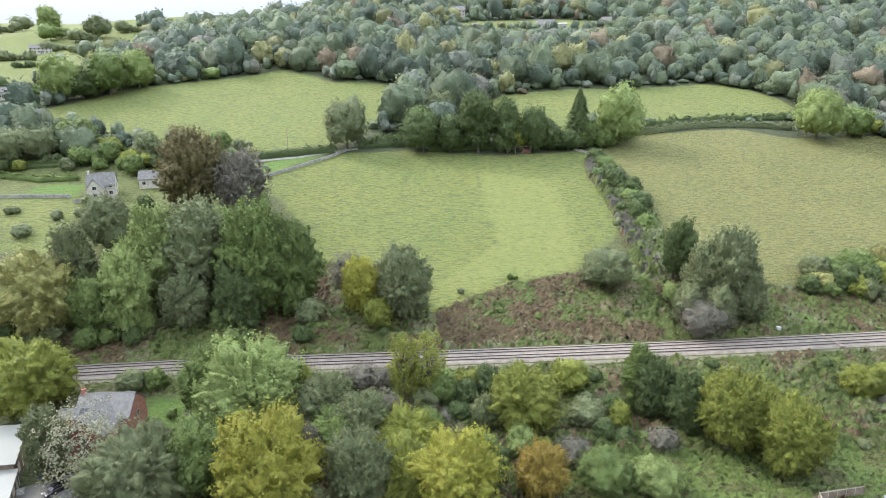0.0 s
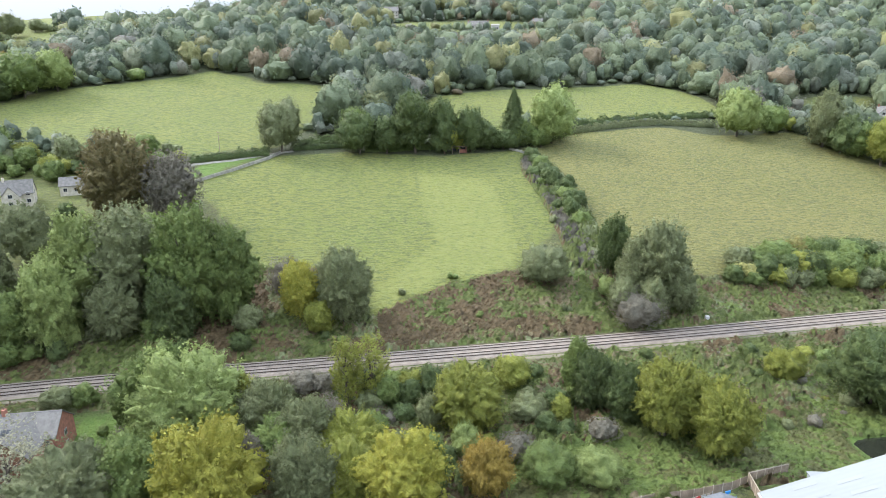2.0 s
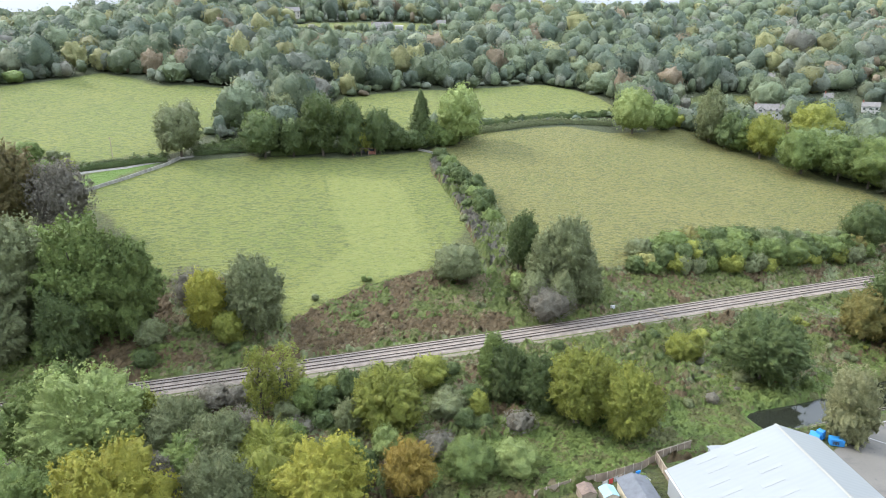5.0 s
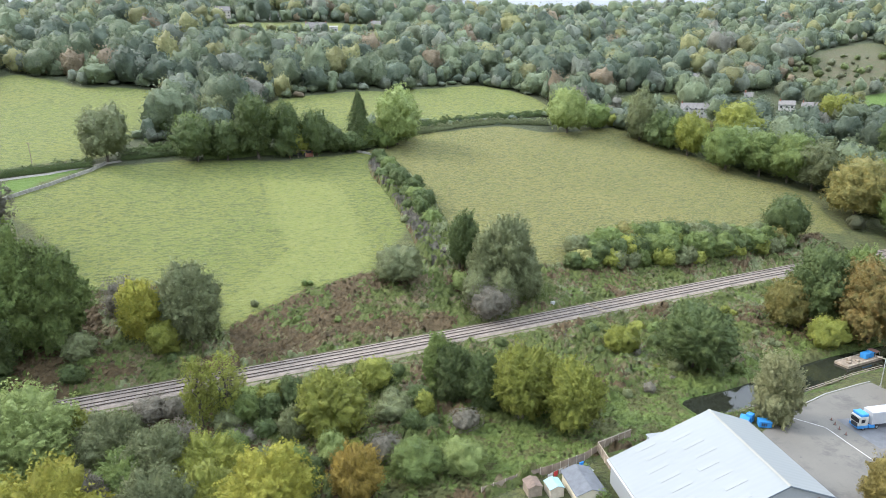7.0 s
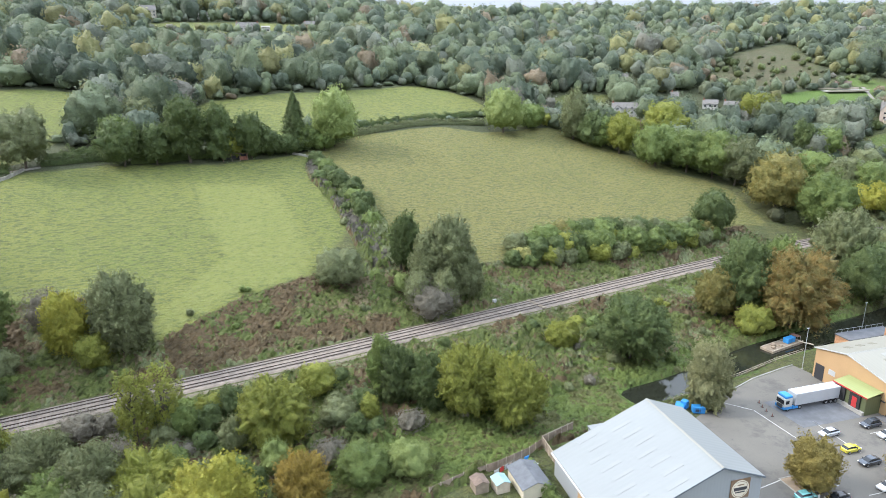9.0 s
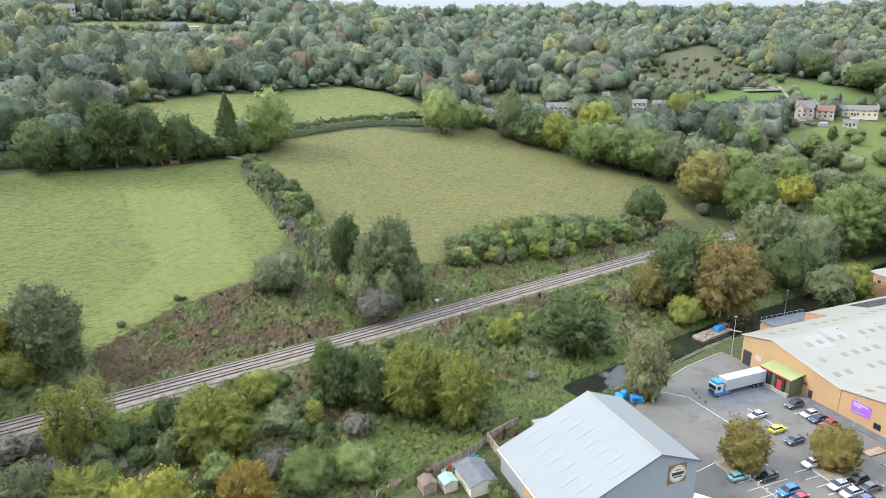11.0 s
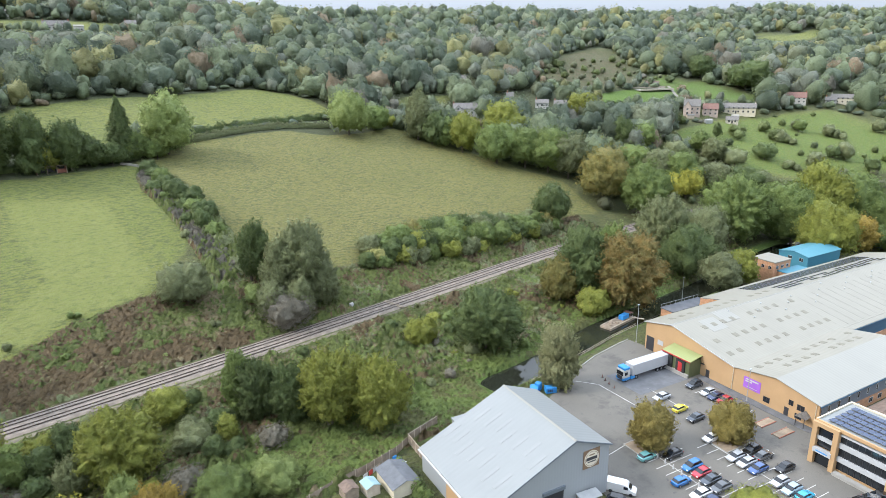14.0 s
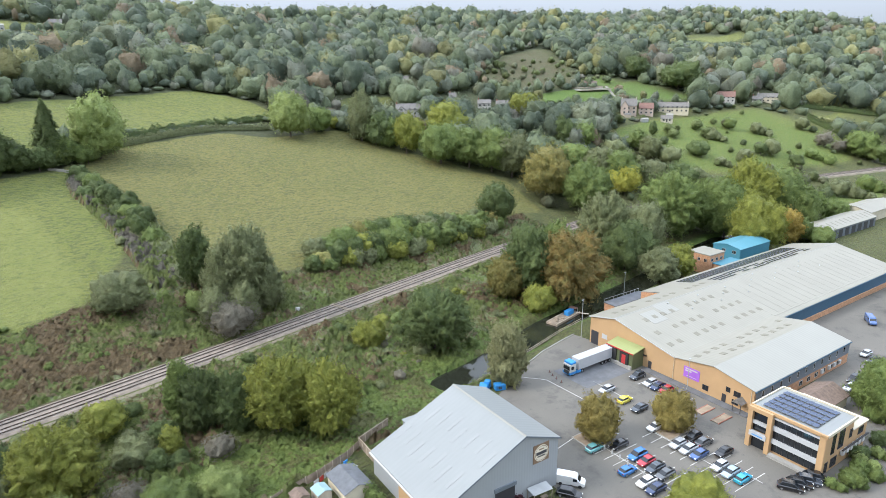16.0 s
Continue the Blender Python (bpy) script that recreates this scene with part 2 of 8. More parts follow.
RECREATION = [(381.3, 308.1), (423.6, 305.8), (470.3, 294.6), (449.5, 273.5), (407.6, 273.5), (372.2, 285.1)]
SLOPE_GREEN = [(455.0, 311.8), (491.0, 334.0), (511.7, 309.9), (527.2, 246.9), (500.1, 238.2), (457.0, 265.6), (474.1, 297.1)]
HILL_EAST = [(371.0, 234.7), (429.1, 234.8), (490.0, 217.0), (541.6, 203.7), (549.4, 167.6), (533.7, 138.6), (500.3, 117.6), (444.8, 134.8), (400.5, 149.0), (361.5, 176.9), (367.2, 211.1)]
SCRUB_SLOPE = [(494.1, 432.3), (596.9, 463.8), (498.2, 354.4), (455.0, 311.8), (391.7, 313.8), (373.9, 350.0)]
FAR_FIELD_A = [(953.2, 481.7), (1028.5, 416.4), (967.4, 386.6), (887.2, 402.9), (875.9, 437.8)]
FAR_FIELD_B = [(586.0, 188.8), (604.0, 163.9), (626.0, 133.1), (602.3, 127.2), (568.5, 165.5)]
VILLAGE = [(-11.5, 576.3), (52.7, 622.8), (164.2, 610.5), (155.4, 576.4), (56.9, 559.6)]
STRIP_EAST = [(378.7, 115.5), (464.5, 93.0), (410.9, 80.9), (345.1, 101.7)]
WEST_FAR = [(-613.0, 939.8), (-437.2, 889.4), (-348.8, 706.9), (-450.4, 687.8)]
WEST_MEADOW = [(-284.6, 428.6), (-269.7, 456.8), (-241.1, 405.7), (-252.4, 376.6)]
FIELD_GAP = [(226.3, 353.4), (261.7, 365.9), (292.1, 354.5), (273.8, 338.6), (233.4, 339.3)]
ORCHARD = [(298.9, 256.1), (316.7, 231.0), (332.5, 213.3), (320.9, 209.5), (307.4, 228.1)]
GARDEN_HOUSE = [(-71.3, 131.5), (-57.2, 132.2), (-53.6, 123.7), (-67.4, 125.4)]
LAWN_HOUSE = [(-66.7, 124.3), (-53.1, 123.9), (-52.4, 120.1), (-59.0, 117.0), (-63.7, 118.3)]
BANK = [(-3.2, 164.9), (19.4, 179.2), (37.1, 183.9), (53.2, 179.3), (68.9, 175.6), (66.9, 156.1), (31.7, 152.9), (-0.9, 152.8)]
BRACKEN_W = [(-55.6, 158.1), (-49.2, 170.0), (-37.6, 177.6), (-22.7, 162.6), (-12.8, 153.7), (-85.4, 150.3), (-87.2, 154.3)]
NEAR_WEST = [
    (-90.7, 127.0, 16.2, 19.3, "yg"), (-74.9, 104.0, 14.2, 7.2, "gr"), (-65.5, 101.2, 15.2, 15.9, "silver"), (-53.4, 95.1, 14.0, 17.1, "gr"),
    (-45.0, 98.0, 14.2, 12.4, "g"), (-48.3, 124.6, 18.6, 17.1, "g"), (-39.9, 118.7, 19.6, 21.3, "l"), (-31.5, 124.5, 11.4, 7.0, "yg"),
    (-25.0, 119.1, 13.3, 10.4, "gr"), (-30.5, 90.4, 21.0, 15.7, "y"), (-25.4, 102.4, 11.7, 5.6, "bare"), (-16.8, 111.0, 12.6, 11.0, "gr"),
    (-21.1, 109.5, 9.8, 10.4, "g"), (-11.5, 115.1, 10.2, 7.7, "bare"), (-15.0, 92.3, 15.2, 10.3, "gr"), (-7.7, 108.9, 10.0, 12.0, "yg"),
    (-7.5, 96.4, 10.2, 13.7, "yg"), (-72.3, 132.4, 5.4, 6.5, "gr"), (-67.4, 133.2, 5.2, 5.7, "g"),
]
NEAR_MID = [
    (1.5, 93.4, 15.4, 13.4, "y"), (-9.1, 128.4, 16.9, 6.6, "airy"), (-3.9, 129.9, 16.2, 8.0, "airy"), (0.3, 128.0, 6.9, 6.4, "g"),
    (4.4, 128.5, 5.5, 5.7, "d"), (10.2, 131.3, 6.9, 6.2, "d"), (16.5, 119.3, 13.6, 13.7, "yg"), (8.6, 118.4, 8.1, 5.1, "gr"),
    (27.8, 131.6, 8.0, 8.2, "yg"), (14.4, 108.8, 6.6, 5.5, "l"), (16.9, 96.6, 10.6, 8.3, "oy"), (7.3, 100.3, 10.1, 7.0, "g"),
    (42.4, 125.8, 15.2, 6.3, "g"), (45.5, 121.7, 13.5, 8.8, "d"), (50.7, 117.6, 12.6, 9.6, "d"), (56.1, 110.6, 16.3, 11.8, "yg"),
    (62.6, 112.4, 11.6, 11.5, "yg"), (64.5, 102.5, 14.6, 11.3, "yg"), (36.8, 117.9, 6.3, 4.0, "yg"), (95.5, 130.1, 6.9, 8.0, "yg"),
    (29.0, 99.5, 7.0, 9.9, "g"), (37.8, 97.8, 6.2, 8.9, "l"), (-3.3, 116.9, 5.8, 8.4, "g"),
]
NEAR_EAST = [
    (106.1, 115.6, 16.8, 16.4, "d"), (94.0, 130.7, 7.1, 6.1, "yg"), (107.0, 90.5, 15.5, 8.7, "willow"), (149.1, 114.6, 8.3, 10.1, "yg"),
    (155.1, 124.4, 23.1, 17.4, "d"), (160.7, 111.5, 23.0, 18.9, "o"), (146.9, 125.9, 15.2, 11.6, "og"), (172.4, 127.1, 20.3, 13.7, "g"),
    (203.8, 126.8, 25.7, 16.9, "gr"), (200.9, 115.3, 18.1, 17.8, "d"), (198.2, 100.4, 12.2, 13.1, "gr"), (207.6, 97.9, 12.3, 10.4, "yg"),
    (201.5, 178.9, 16.9, 15.3, "d"), (254.4, 126.8, 26.7, 24.8, "g"), (275.2, 118.8, 23.4, 25.2, "g"), (295.6, 112.2, 29.1, 23.8, "yg"),
    (312.8, 102.2, 25.5, 24.7, "g"), (263.9, 92.4, 21.3, 19.9, "yg"), (281.1, 86.4, 13.8, 10.4, "oy"), (286.6, 80.6, 10.0, 15.8, "g"),
]
NEAR_EAST_MORE = [
    (226.9, 124.6, 19.3, 17.4, "gr"), (274.1, 127.5, 19.9, 19.3, "g"), (273.7, 110.3, 24.2, 22.3, "g"), (312.2, 94.5, 20.0, 18.7, "g"),
    (337.8, 91.8, 12.3, 18.5, "g"), (397.3, 95.7, 9.2, 21.4, "gr"), (423.6, 90.0, 8.9, 18.9, "g"), (298.1, 179.6, 20.0, 18.9, "g"),
    (294.3, 187.8, 19.1, 18.9, "gr"), (336.2, 163.5, 14.6, 20.3, "d"), (345.3, 153.0, 13.1, 20.5, "gr"), (295.7, 207.4, 14.1, 18.9, "g"),
    (275.0, 217.0, 16.7, 15.3, "yg"), (365.1, 201.8, 12.0, 19.9, "g"),
]
CAR_PARK = [
    (101.3, 61.8, 9.6, 8.2, "carp"), (116.6, 52.8, 8.4, 8.0, "carp"), (93.0, 36.3, 7.0, 10.0, "yg"), (151.2, 23.6, 12.7, 13.2, "g"),
]
BANK_WEST = [
    (-88.1, 223.5, 30.3, 20.3, "copper"), (-71.4, 223.4, 24.0, 17.0, "bare"), (-108.4, 199.8, 17.2, 16.1, "gr"), (-51.2, 165.0, 30.8, 18.3, "g"),
    (-40.9, 168.7, 24.4, 13.6, "g"), (-69.1, 172.0, 27.9, 19.4, "gr"), (-80.3, 169.3, 27.5, 16.2, "l"), (-84.6, 158.7, 22.5, 14.1, "l"),
    (-106.5, 159.5, 19.9, 23.6, "olive"), (-91.7, 157.7, 15.3, 13.4, "g"), (-70.0, 160.3, 15.6, 12.9, "gr"), (-55.9, 159.3, 18.0, 12.5, "d"),
    (-119.2, 163.6, 14.2, 14.7, "d"), (-99.3, 164.1, 25.2, 10.5, "gr"), (-111.4, 152.7, 10.5, 15.6, "d"), (-106.9, 225.0, 7.0, 6.6, "d"),
    (-71.7, 196.7, 14.7, 13.1, "g"),
]
BANK_MID = [
    (-11.0, 162.1, 20.4, 13.4, "gr"), (-22.9, 165.0, 15.8, 10.1, "y"), (-18.0, 159.4, 9.1, 7.5, "yg"), (48.2, 177.2, 11.6, 14.1, "gr"),
    (68.9, 180.7, 18.5, 9.1, "d"), (77.8, 166.3, 23.6, 13.4, "gr"), (71.2, 167.6, 19.0, 11.0, "gr"), (83.4, 163.5, 15.0, 10.5, "gr"), (74.5, 160.0, 12.5, 9.5, "gr"), (69.9, 157.9, 10.2, 12.9, "bare"), (67.2, 163.2, 11.2, 8.2, "gr"),
    (64.9, 170.9, 6.2, 5.4, "l"), (82.0, 166.9, 8.9, 10.2, "gr"), (-27.4, 176.5, 11.0, 9.8, "bare"),
]
HEDGEROW = [
    (-8.5, 287.2, 18.2, 15.9, "d"), (3.6, 286.5, 16.1, 13.5, "d"), (16.5, 286.6, 25.1, 15.4, "d"), (29.5, 287.9, 22.3, 12.5, "d"),
    (41.7, 287.9, 19.3, 12.2, "d"), (62.5, 294.4, 27.4, 16.7, "conifer"), (81.7, 298.1, 24.9, 19.8, "l"), (-42.7, 289.9, 20.7, 17.3, "gr"),
    (52.3, 290.7, 12.8, 19.2, "d"), (71.1, 294.5, 11.9, 18.4, "g"), (34.0, 288.3, 13.2, 10.1, "yg"), (-159.5, 281.2, 15.6, 17.4, "g"),
    (-167.9, 273.7, 14.1, 16.7, "gr"), (-180.4, 270.4, 14.0, 19.7, "gr"), (-126.2, 275.3, 12.4, 10.0, "gr"), (-140.4, 271.7, 9.4, 8.0, "g"),
    (-11.3, 312.0, 12.4, 13.2, "g"), (-0.3, 327.7, 14.5, 14.0, "gr"), (-22.9, 322.7, 12.6, 12.0, "d"), (-141.4, 408.1, 7.3, 10.4, "g"),
]
BELT_EAST = [
    (177.5, 303.9, 22.5, 20.7, "l"), (195.8, 307.5, 13.7, 15.8, "g"), (212.5, 309.8, 7.3, 12.3, "yg"), (212.3, 288.3, 25.8, 14.0, "gr"),
    (215.5, 279.9, 17.6, 14.7, "d"), (221.1, 274.6, 15.7, 13.8, "g"), (224.4, 264.3, 20.6, 15.7, "yg"), (256.4, 269.0, 22.9, 22.5, "yg"),
    (231.0, 244.6, 20.1, 21.1, "g"), (241.0, 233.5, 20.5, 19.0, "g"), (248.5, 224.2, 22.5, 20.4, "g"), (252.4, 213.8, 21.8, 18.8, "gr"),
    (246.2, 186.7, 25.4, 23.9, "og"), (252.8, 170.3, 24.2, 21.0, "g"), (344.7, 280.6, 14.9, 21.1, "yg"), (296.6, 173.5, 15.4, 18.1, "y"),
    (315.2, 169.1, 16.7, 18.8, "gr"), (322.8, 231.3, 18.2, 12.1, "d"), (332.3, 223.4, 15.3, 15.6, "g"), (266.6, 195.3, 13.1, 14.5, "g"),
]
HILL_EAST_TREES = [
    (341.8, 203.5, 10.1, 20.7, "gr"), (362.0, 188.4, 13.6, 21.3, "gr"), (392.1, 179.7, 9.7, 13.5, "d"), (466.2, 192.9, 8.7, 8.7, "g"),
    (479.4, 176.1, 7.9, 13.2, "gr"), (434.3, 188.5, 7.5, 13.1, "gr"), (445.7, 155.0, 10.9, 11.5, "gr"), (443.0, 137.7, 9.2, 8.9, "d"),
    (499.7, 135.5, 11.5, 17.9, "bare"), (523.3, 162.6, 9.0, 10.4, "gr"), (470.9, 133.3, 6.2, 17.0, "g"), (437.4, 159.0, 8.4, 8.1, "d"),
    (412.5, 159.5, 9.8, 9.6, "gr"), (399.3, 215.5, 9.2, 5.5, "d"), (509.0, 113.1, 16.9, 31.7, "g"), (506.0, 238.8, 13.1, 17.4, "d"),
    (523.8, 303.1, 19.1, 20.8, "d"), (528.1, 265.0, 23.8, 33.6, "d"), (364.7, 217.8, 5.9, 18.4, "gr"), (398.9, 158.9, 5.1, 22.4, "gr"),
]
# mostly the grey-green kind, whose colour stands in for distance haze here
WEST_TREES = [
    (-354.7, 613.2, 9.8, 19.5, "gr"), (-302.3, 475.5, 7.7, 24.2, "gr"), (-506.2, 817.7, 17.5, 24.8, "gr"), (-403.8, 699.1, 25.4, 20.8, "l"),
    (-378.0, 666.9, 15.9, 29.7, "g"), (-347.1, 650.3, 12.4, 22.2, "gr"), (-338.2, 666.1, 21.1, 24.4, "gr"), (-325.8, 701.4, 12.2, 22.6, "gr"),
    (-277.2, 440.5, 4.3, 11.2, "d"), (-272.3, 444.8, 4.3, 9.9, "d"), (-511.3, 795.1, 12.6, 32.5, "gr"), (-225.6, 363.4, 7.2, 10.3, "g"),
    (-247.3, 370.9, 9.1, 7.7, "d"), (-720.4, 1225.1, 13.5, 14.7, "d"), (-204.6, 358.9, 23.1, 22.0, "l"), (-196.9, 362.0, 16.1, 17.7, "d"),
    (-186.9, 370.7, 22.2, 23.6, "g"), (-174.4, 381.3, 21.8, 17.3, "l"), (-231.5, 446.0, 10.1, 8.6, "o"), (-319.7, 591.0, 8.1, 15.0, "gr"),
]


def inside(poly, x, y):
    """Which of the points x, y lie in the polygon."""
    hit = np.zeros(np.shape(x), bool)
    k = len(poly)
    for i in range(k):
        (x0, y0), (x1, y1) = poly[i], poly[(i + 1) % k]
        if y0 != y1:
            hit ^= ((y0 > y) != (y1 > y)) & (x < (x1 - x0) * (y - y0) / (y1 - y0) + x0)
    return hit


def blur(a, k=1):
    for _ in range(k):
        a = (a + np.roll(a, 1, 0) + np.roll(a, -1, 0) + np.roll(a, 1, 1) + np.roll(a, -1, 1)) / 5
    return a


def spread(lo, a, b, hi, step, grow=1.09):
    """Coordinates that are dense between a and b and widen outwards."""
    mid = list(np.arange(a, b, step))
    left, right, s = [], [], step
    x = a
    while x > lo:
        s = min(s * grow, 60)
        x -= s
        left.append(x)
    x, s = b, step
    while x < hi:
        right.append(x)
        s = min(s * grow, 60)
        x += s
    return np.array(left[::-1] + mid + right)


def link_mesh(name, verts, faces, mats, normals=None, idx=None):
    me = bpy.data.meshes.new(name)
    verts, faces = np.asarray(verts, np.float32), np.asarray(faces, np.int32)
    k = faces.shape[1]
    me.vertices.add(len(verts))
    me.vertices.foreach_set("co", verts.ravel())
    me.loops.add(faces.size)
    me.loops.foreach_set("vertex_index", faces.ravel())
    me.polygons.add(len(faces))
    me.polygons.foreach_set("loop_start", np.arange(0, faces.size, k, dtype=np.int32))
    for q in mats:
        me.materials.append(q)
    if idx is not None:
        me.polygons.foreach_set("material_index", np.asarray(idx, np.int32))
    me.update(calc_edges=True)
    if normals is not None:
        me.polygons.foreach_set("use_smooth", np.ones(len(faces), bool))
        me.normals_split_custom_set_from_vertices(np.asarray(normals, np.float32))
    return me


# ---- ground: one sheet to the horizon ----
gx = spread(-2600, -215, 330, 3200, 2.2)
gy = spread(-900, 60, 440, 3600, 2.2)
GX, GY = np.meshgrid(gx, gy, indexing="ij")
GZ = land(GX, GY)
nx, ny = GX.shape
ii = np.arange(nx * ny).reshape(nx, ny)
quads = np.stack([ii[:-1, :-1], ii[1:, :-1], ii[1:, 1:], ii[:-1, 1:]], -1).reshape(-1, 4)
ground_mesh = link_mesh("ground", np.stack([GX, GY, GZ], -1).reshape(-1, 3), quads, [GROUND])
ground_mesh.polygons.foreach_set("use_smooth", np.ones(len(quads), bool))
GD = GY - rail_y(GX)
wob = 2.2 * np.sin(GX / 7.3 + np.sin(GY / 5.1)) + 1.6 * np.sin(GY / 6.1 + 1.7 * np.sin(GX / 8.7))
PX, PY = GX + wob * 0.5, GY + wob * 0.5
MASKS = {
    "meadow": sum(inside(p, PX, PY) * w for p, w in ((FIELD_HOME, 1), (FIELD_UPPER_WEST, 0.75), (FIELD_UPPER_EAST, 0.85), (PASTURE_WEST, 0.7), (VILLAGE, 1), (HILL_EAST, 0.75), (FAR_FIELD_A, 0.8), (FAR_FIELD_B, 0.8), (FIELD_GAP, 0.5), (WEST_MEADOW, 0.8), (STRIP_EAST, 0.8), (ORCHARD, 0.8))),
    "mown": inside(FIELD_STRIP, GX, GY) * 0.48 + inside(WEST_FAR, GX, GY) * 0.4,
    "coarse": sum(inside(p, PX, PY) * w for p, w in ((FIELD_EAST, 1), (FIELD_UPPER_WEST, 0.4), (HILL_EAST, 0.3))),
    "lush": sum(inside(p, GX, GY) * w for p, w in ((LANE_FIELD, 0.8), (GARDEN_WEST, 0.8), (RECREATION, 1), (SLOPE_GREEN, 0.6), (LAWN_HOUSE, 1), (GARDEN_HOUSE, 0.6), (HILL_EAST, 0.45), (STRIP_EAST, 0.5))) + ((np.abs(GY - canal_y(GX) - 1) < 8) & (GX > 30) & (GX < 330)) * 0.6,
    "scrub": np.ones_like(GX),
    "rust": inside(BANK, PX, PY) * 0.9 + inside(BRACKEN_W, PX, PY) * 0.8 + inside(SCRUB_SLOPE, PX, PY) * 0.6 + inside(HILL_EAST, PX, PY) * 0.35,
    "wood": np.zeros_like(GX),
}
OPEN = [FIELD_HOME, FIELD_EAST, FIELD_UPPER_WEST, FIELD_UPPER_EAST, LANE_FIELD, GARDEN_WEST, PASTURE_WEST, RECREATION, SLOPE_GREEN, HILL_EAST, FAR_FIELD_A, FAR_FIELD_B, VILLAGE, STRIP_EAST, WEST_FAR, WEST_MEADOW, FIELD_GAP, ORCHARD]
shut = np.zeros(GX.shape, bool)
for p in OPEN + [SCRUB_SLOPE]:
    shut |= inside(p, GX, GY)
west_open = (GX < -250) & (GD > 260) & (np.degrees(np.arctan2(GX, GY)) < -20)
MASKS["wood"] = ((GD > 130) & ~shut & ~west_open & ~((GX < -60) & (GY < 305))) * 0.9
MASKS["meadow"] = np.maximum(MASKS["meadow"], west_open * 0.9)
MASKS["meadow"] = np.maximum(MASKS["meadow"], ((GX < -85) & (GX > -260) & (GY > 196) & (GY < 305) & (GD > 50)) * 0.45)
for key, v in MASKS.items():
    a = ground_mesh.attributes.new(key, "FLOAT", "POINT")
    a.data.foreach_set("value", np.clip(blur(v.astype(float), 1), 0, 1).astype(np.float32).ravel())
ground = tagged(new("ground", ground_mesh), "rough grass, meadows and scrub rising to a wooded hillside", "ground", kind="structure")


# ---- trees ----
def leaf_cards(centre, out, size, rs):
    """Small three-cornered leaf sprays at the centres, facing more or less outwards."""
    k = len(centre)
    nrm = out + rs.normal(0, 0.55, (k, 3))
    nrm /= np.linalg.norm(nrm, axis=1)[:, None] + 1e-9
    u = np.cross(nrm, rs.normal(0, 1, (k, 3)))
    u /= np.linalg.norm(u, axis=1)[:, None] + 1e-9
    v = np.cross(nrm, u)
    s = (size * rs.uniform(0.6, 1.4, k))[:, None]
    a = rs.uniform(0.6, 1.0, k)[:, None]
    vs = np.stack([centre - u * s, centre + u * s * 0.6 - v * s * a, centre + u * s * 0.6 + v * s * a], 1).reshape(-1, 3)
    fs = np.arange(3 * k).reshape(-1, 3)
    ns = np.repeat(out * 1.0 + nrm * 0.35, 3, 0)
    ns /= np.linalg.norm(ns, axis=1)[:, None] + 1e-9
    return vs, fs, ns


def spread_ways(rs, k, low=-0.75):
    """k directions spread evenly over a ball, a little disturbed."""
    z = low + (0.98 - low) * (np.arange(k) + 0.5) / k
    a = np.arange(k) * 2.39996 + rs.uniform(0, 6.28)
    r = np.sqrt(1 - z * z)
    d = np.stack([r * np.cos(a), r * np.sin(a), z], 1) + rs.normal(0, 0.55 / math.sqrt(k), (k, 3))
    return d / np.linalg.norm(d, axis=1)[:, None]


BALLS = {}


def ball(level):
    """Corners and faces of a ball of even triangles."""
    if level not in BALLS:
        bm = bmesh.new()
        bmesh.ops.create_icosphere(bm, subdivisions=level, radius=1.0)
        bm.verts.index_update()
        BALLS[level] = (np.array([v.co[:] for v in bm.verts]), np.array([[v.index for v in f_.verts] for f_ in bm.faces]))
        bm.free()
    return BALLS[level]


def soft_normals(v, f_, rough=0.3):
    """Normals of a leafy surface, averaged at its corners and unevenly turned as leaves are."""
    fn = np.cross(v[f_[:, 1]] - v[f_[:, 0]], v[f_[:, 2]] - v[f_[:, 0]])
    n = np.zeros_like(v)
    for k in range(3):
        np.add.at(n, f_[:, k], fn)
    n /= np.linalg.norm(n, axis=1)[:, None] + 1e-12
    n += np.random.default_rng(len(v)).normal(0, rough, n.shape)
    return n / (np.linalg.norm(n, axis=1)[:, None] + 1e-12)


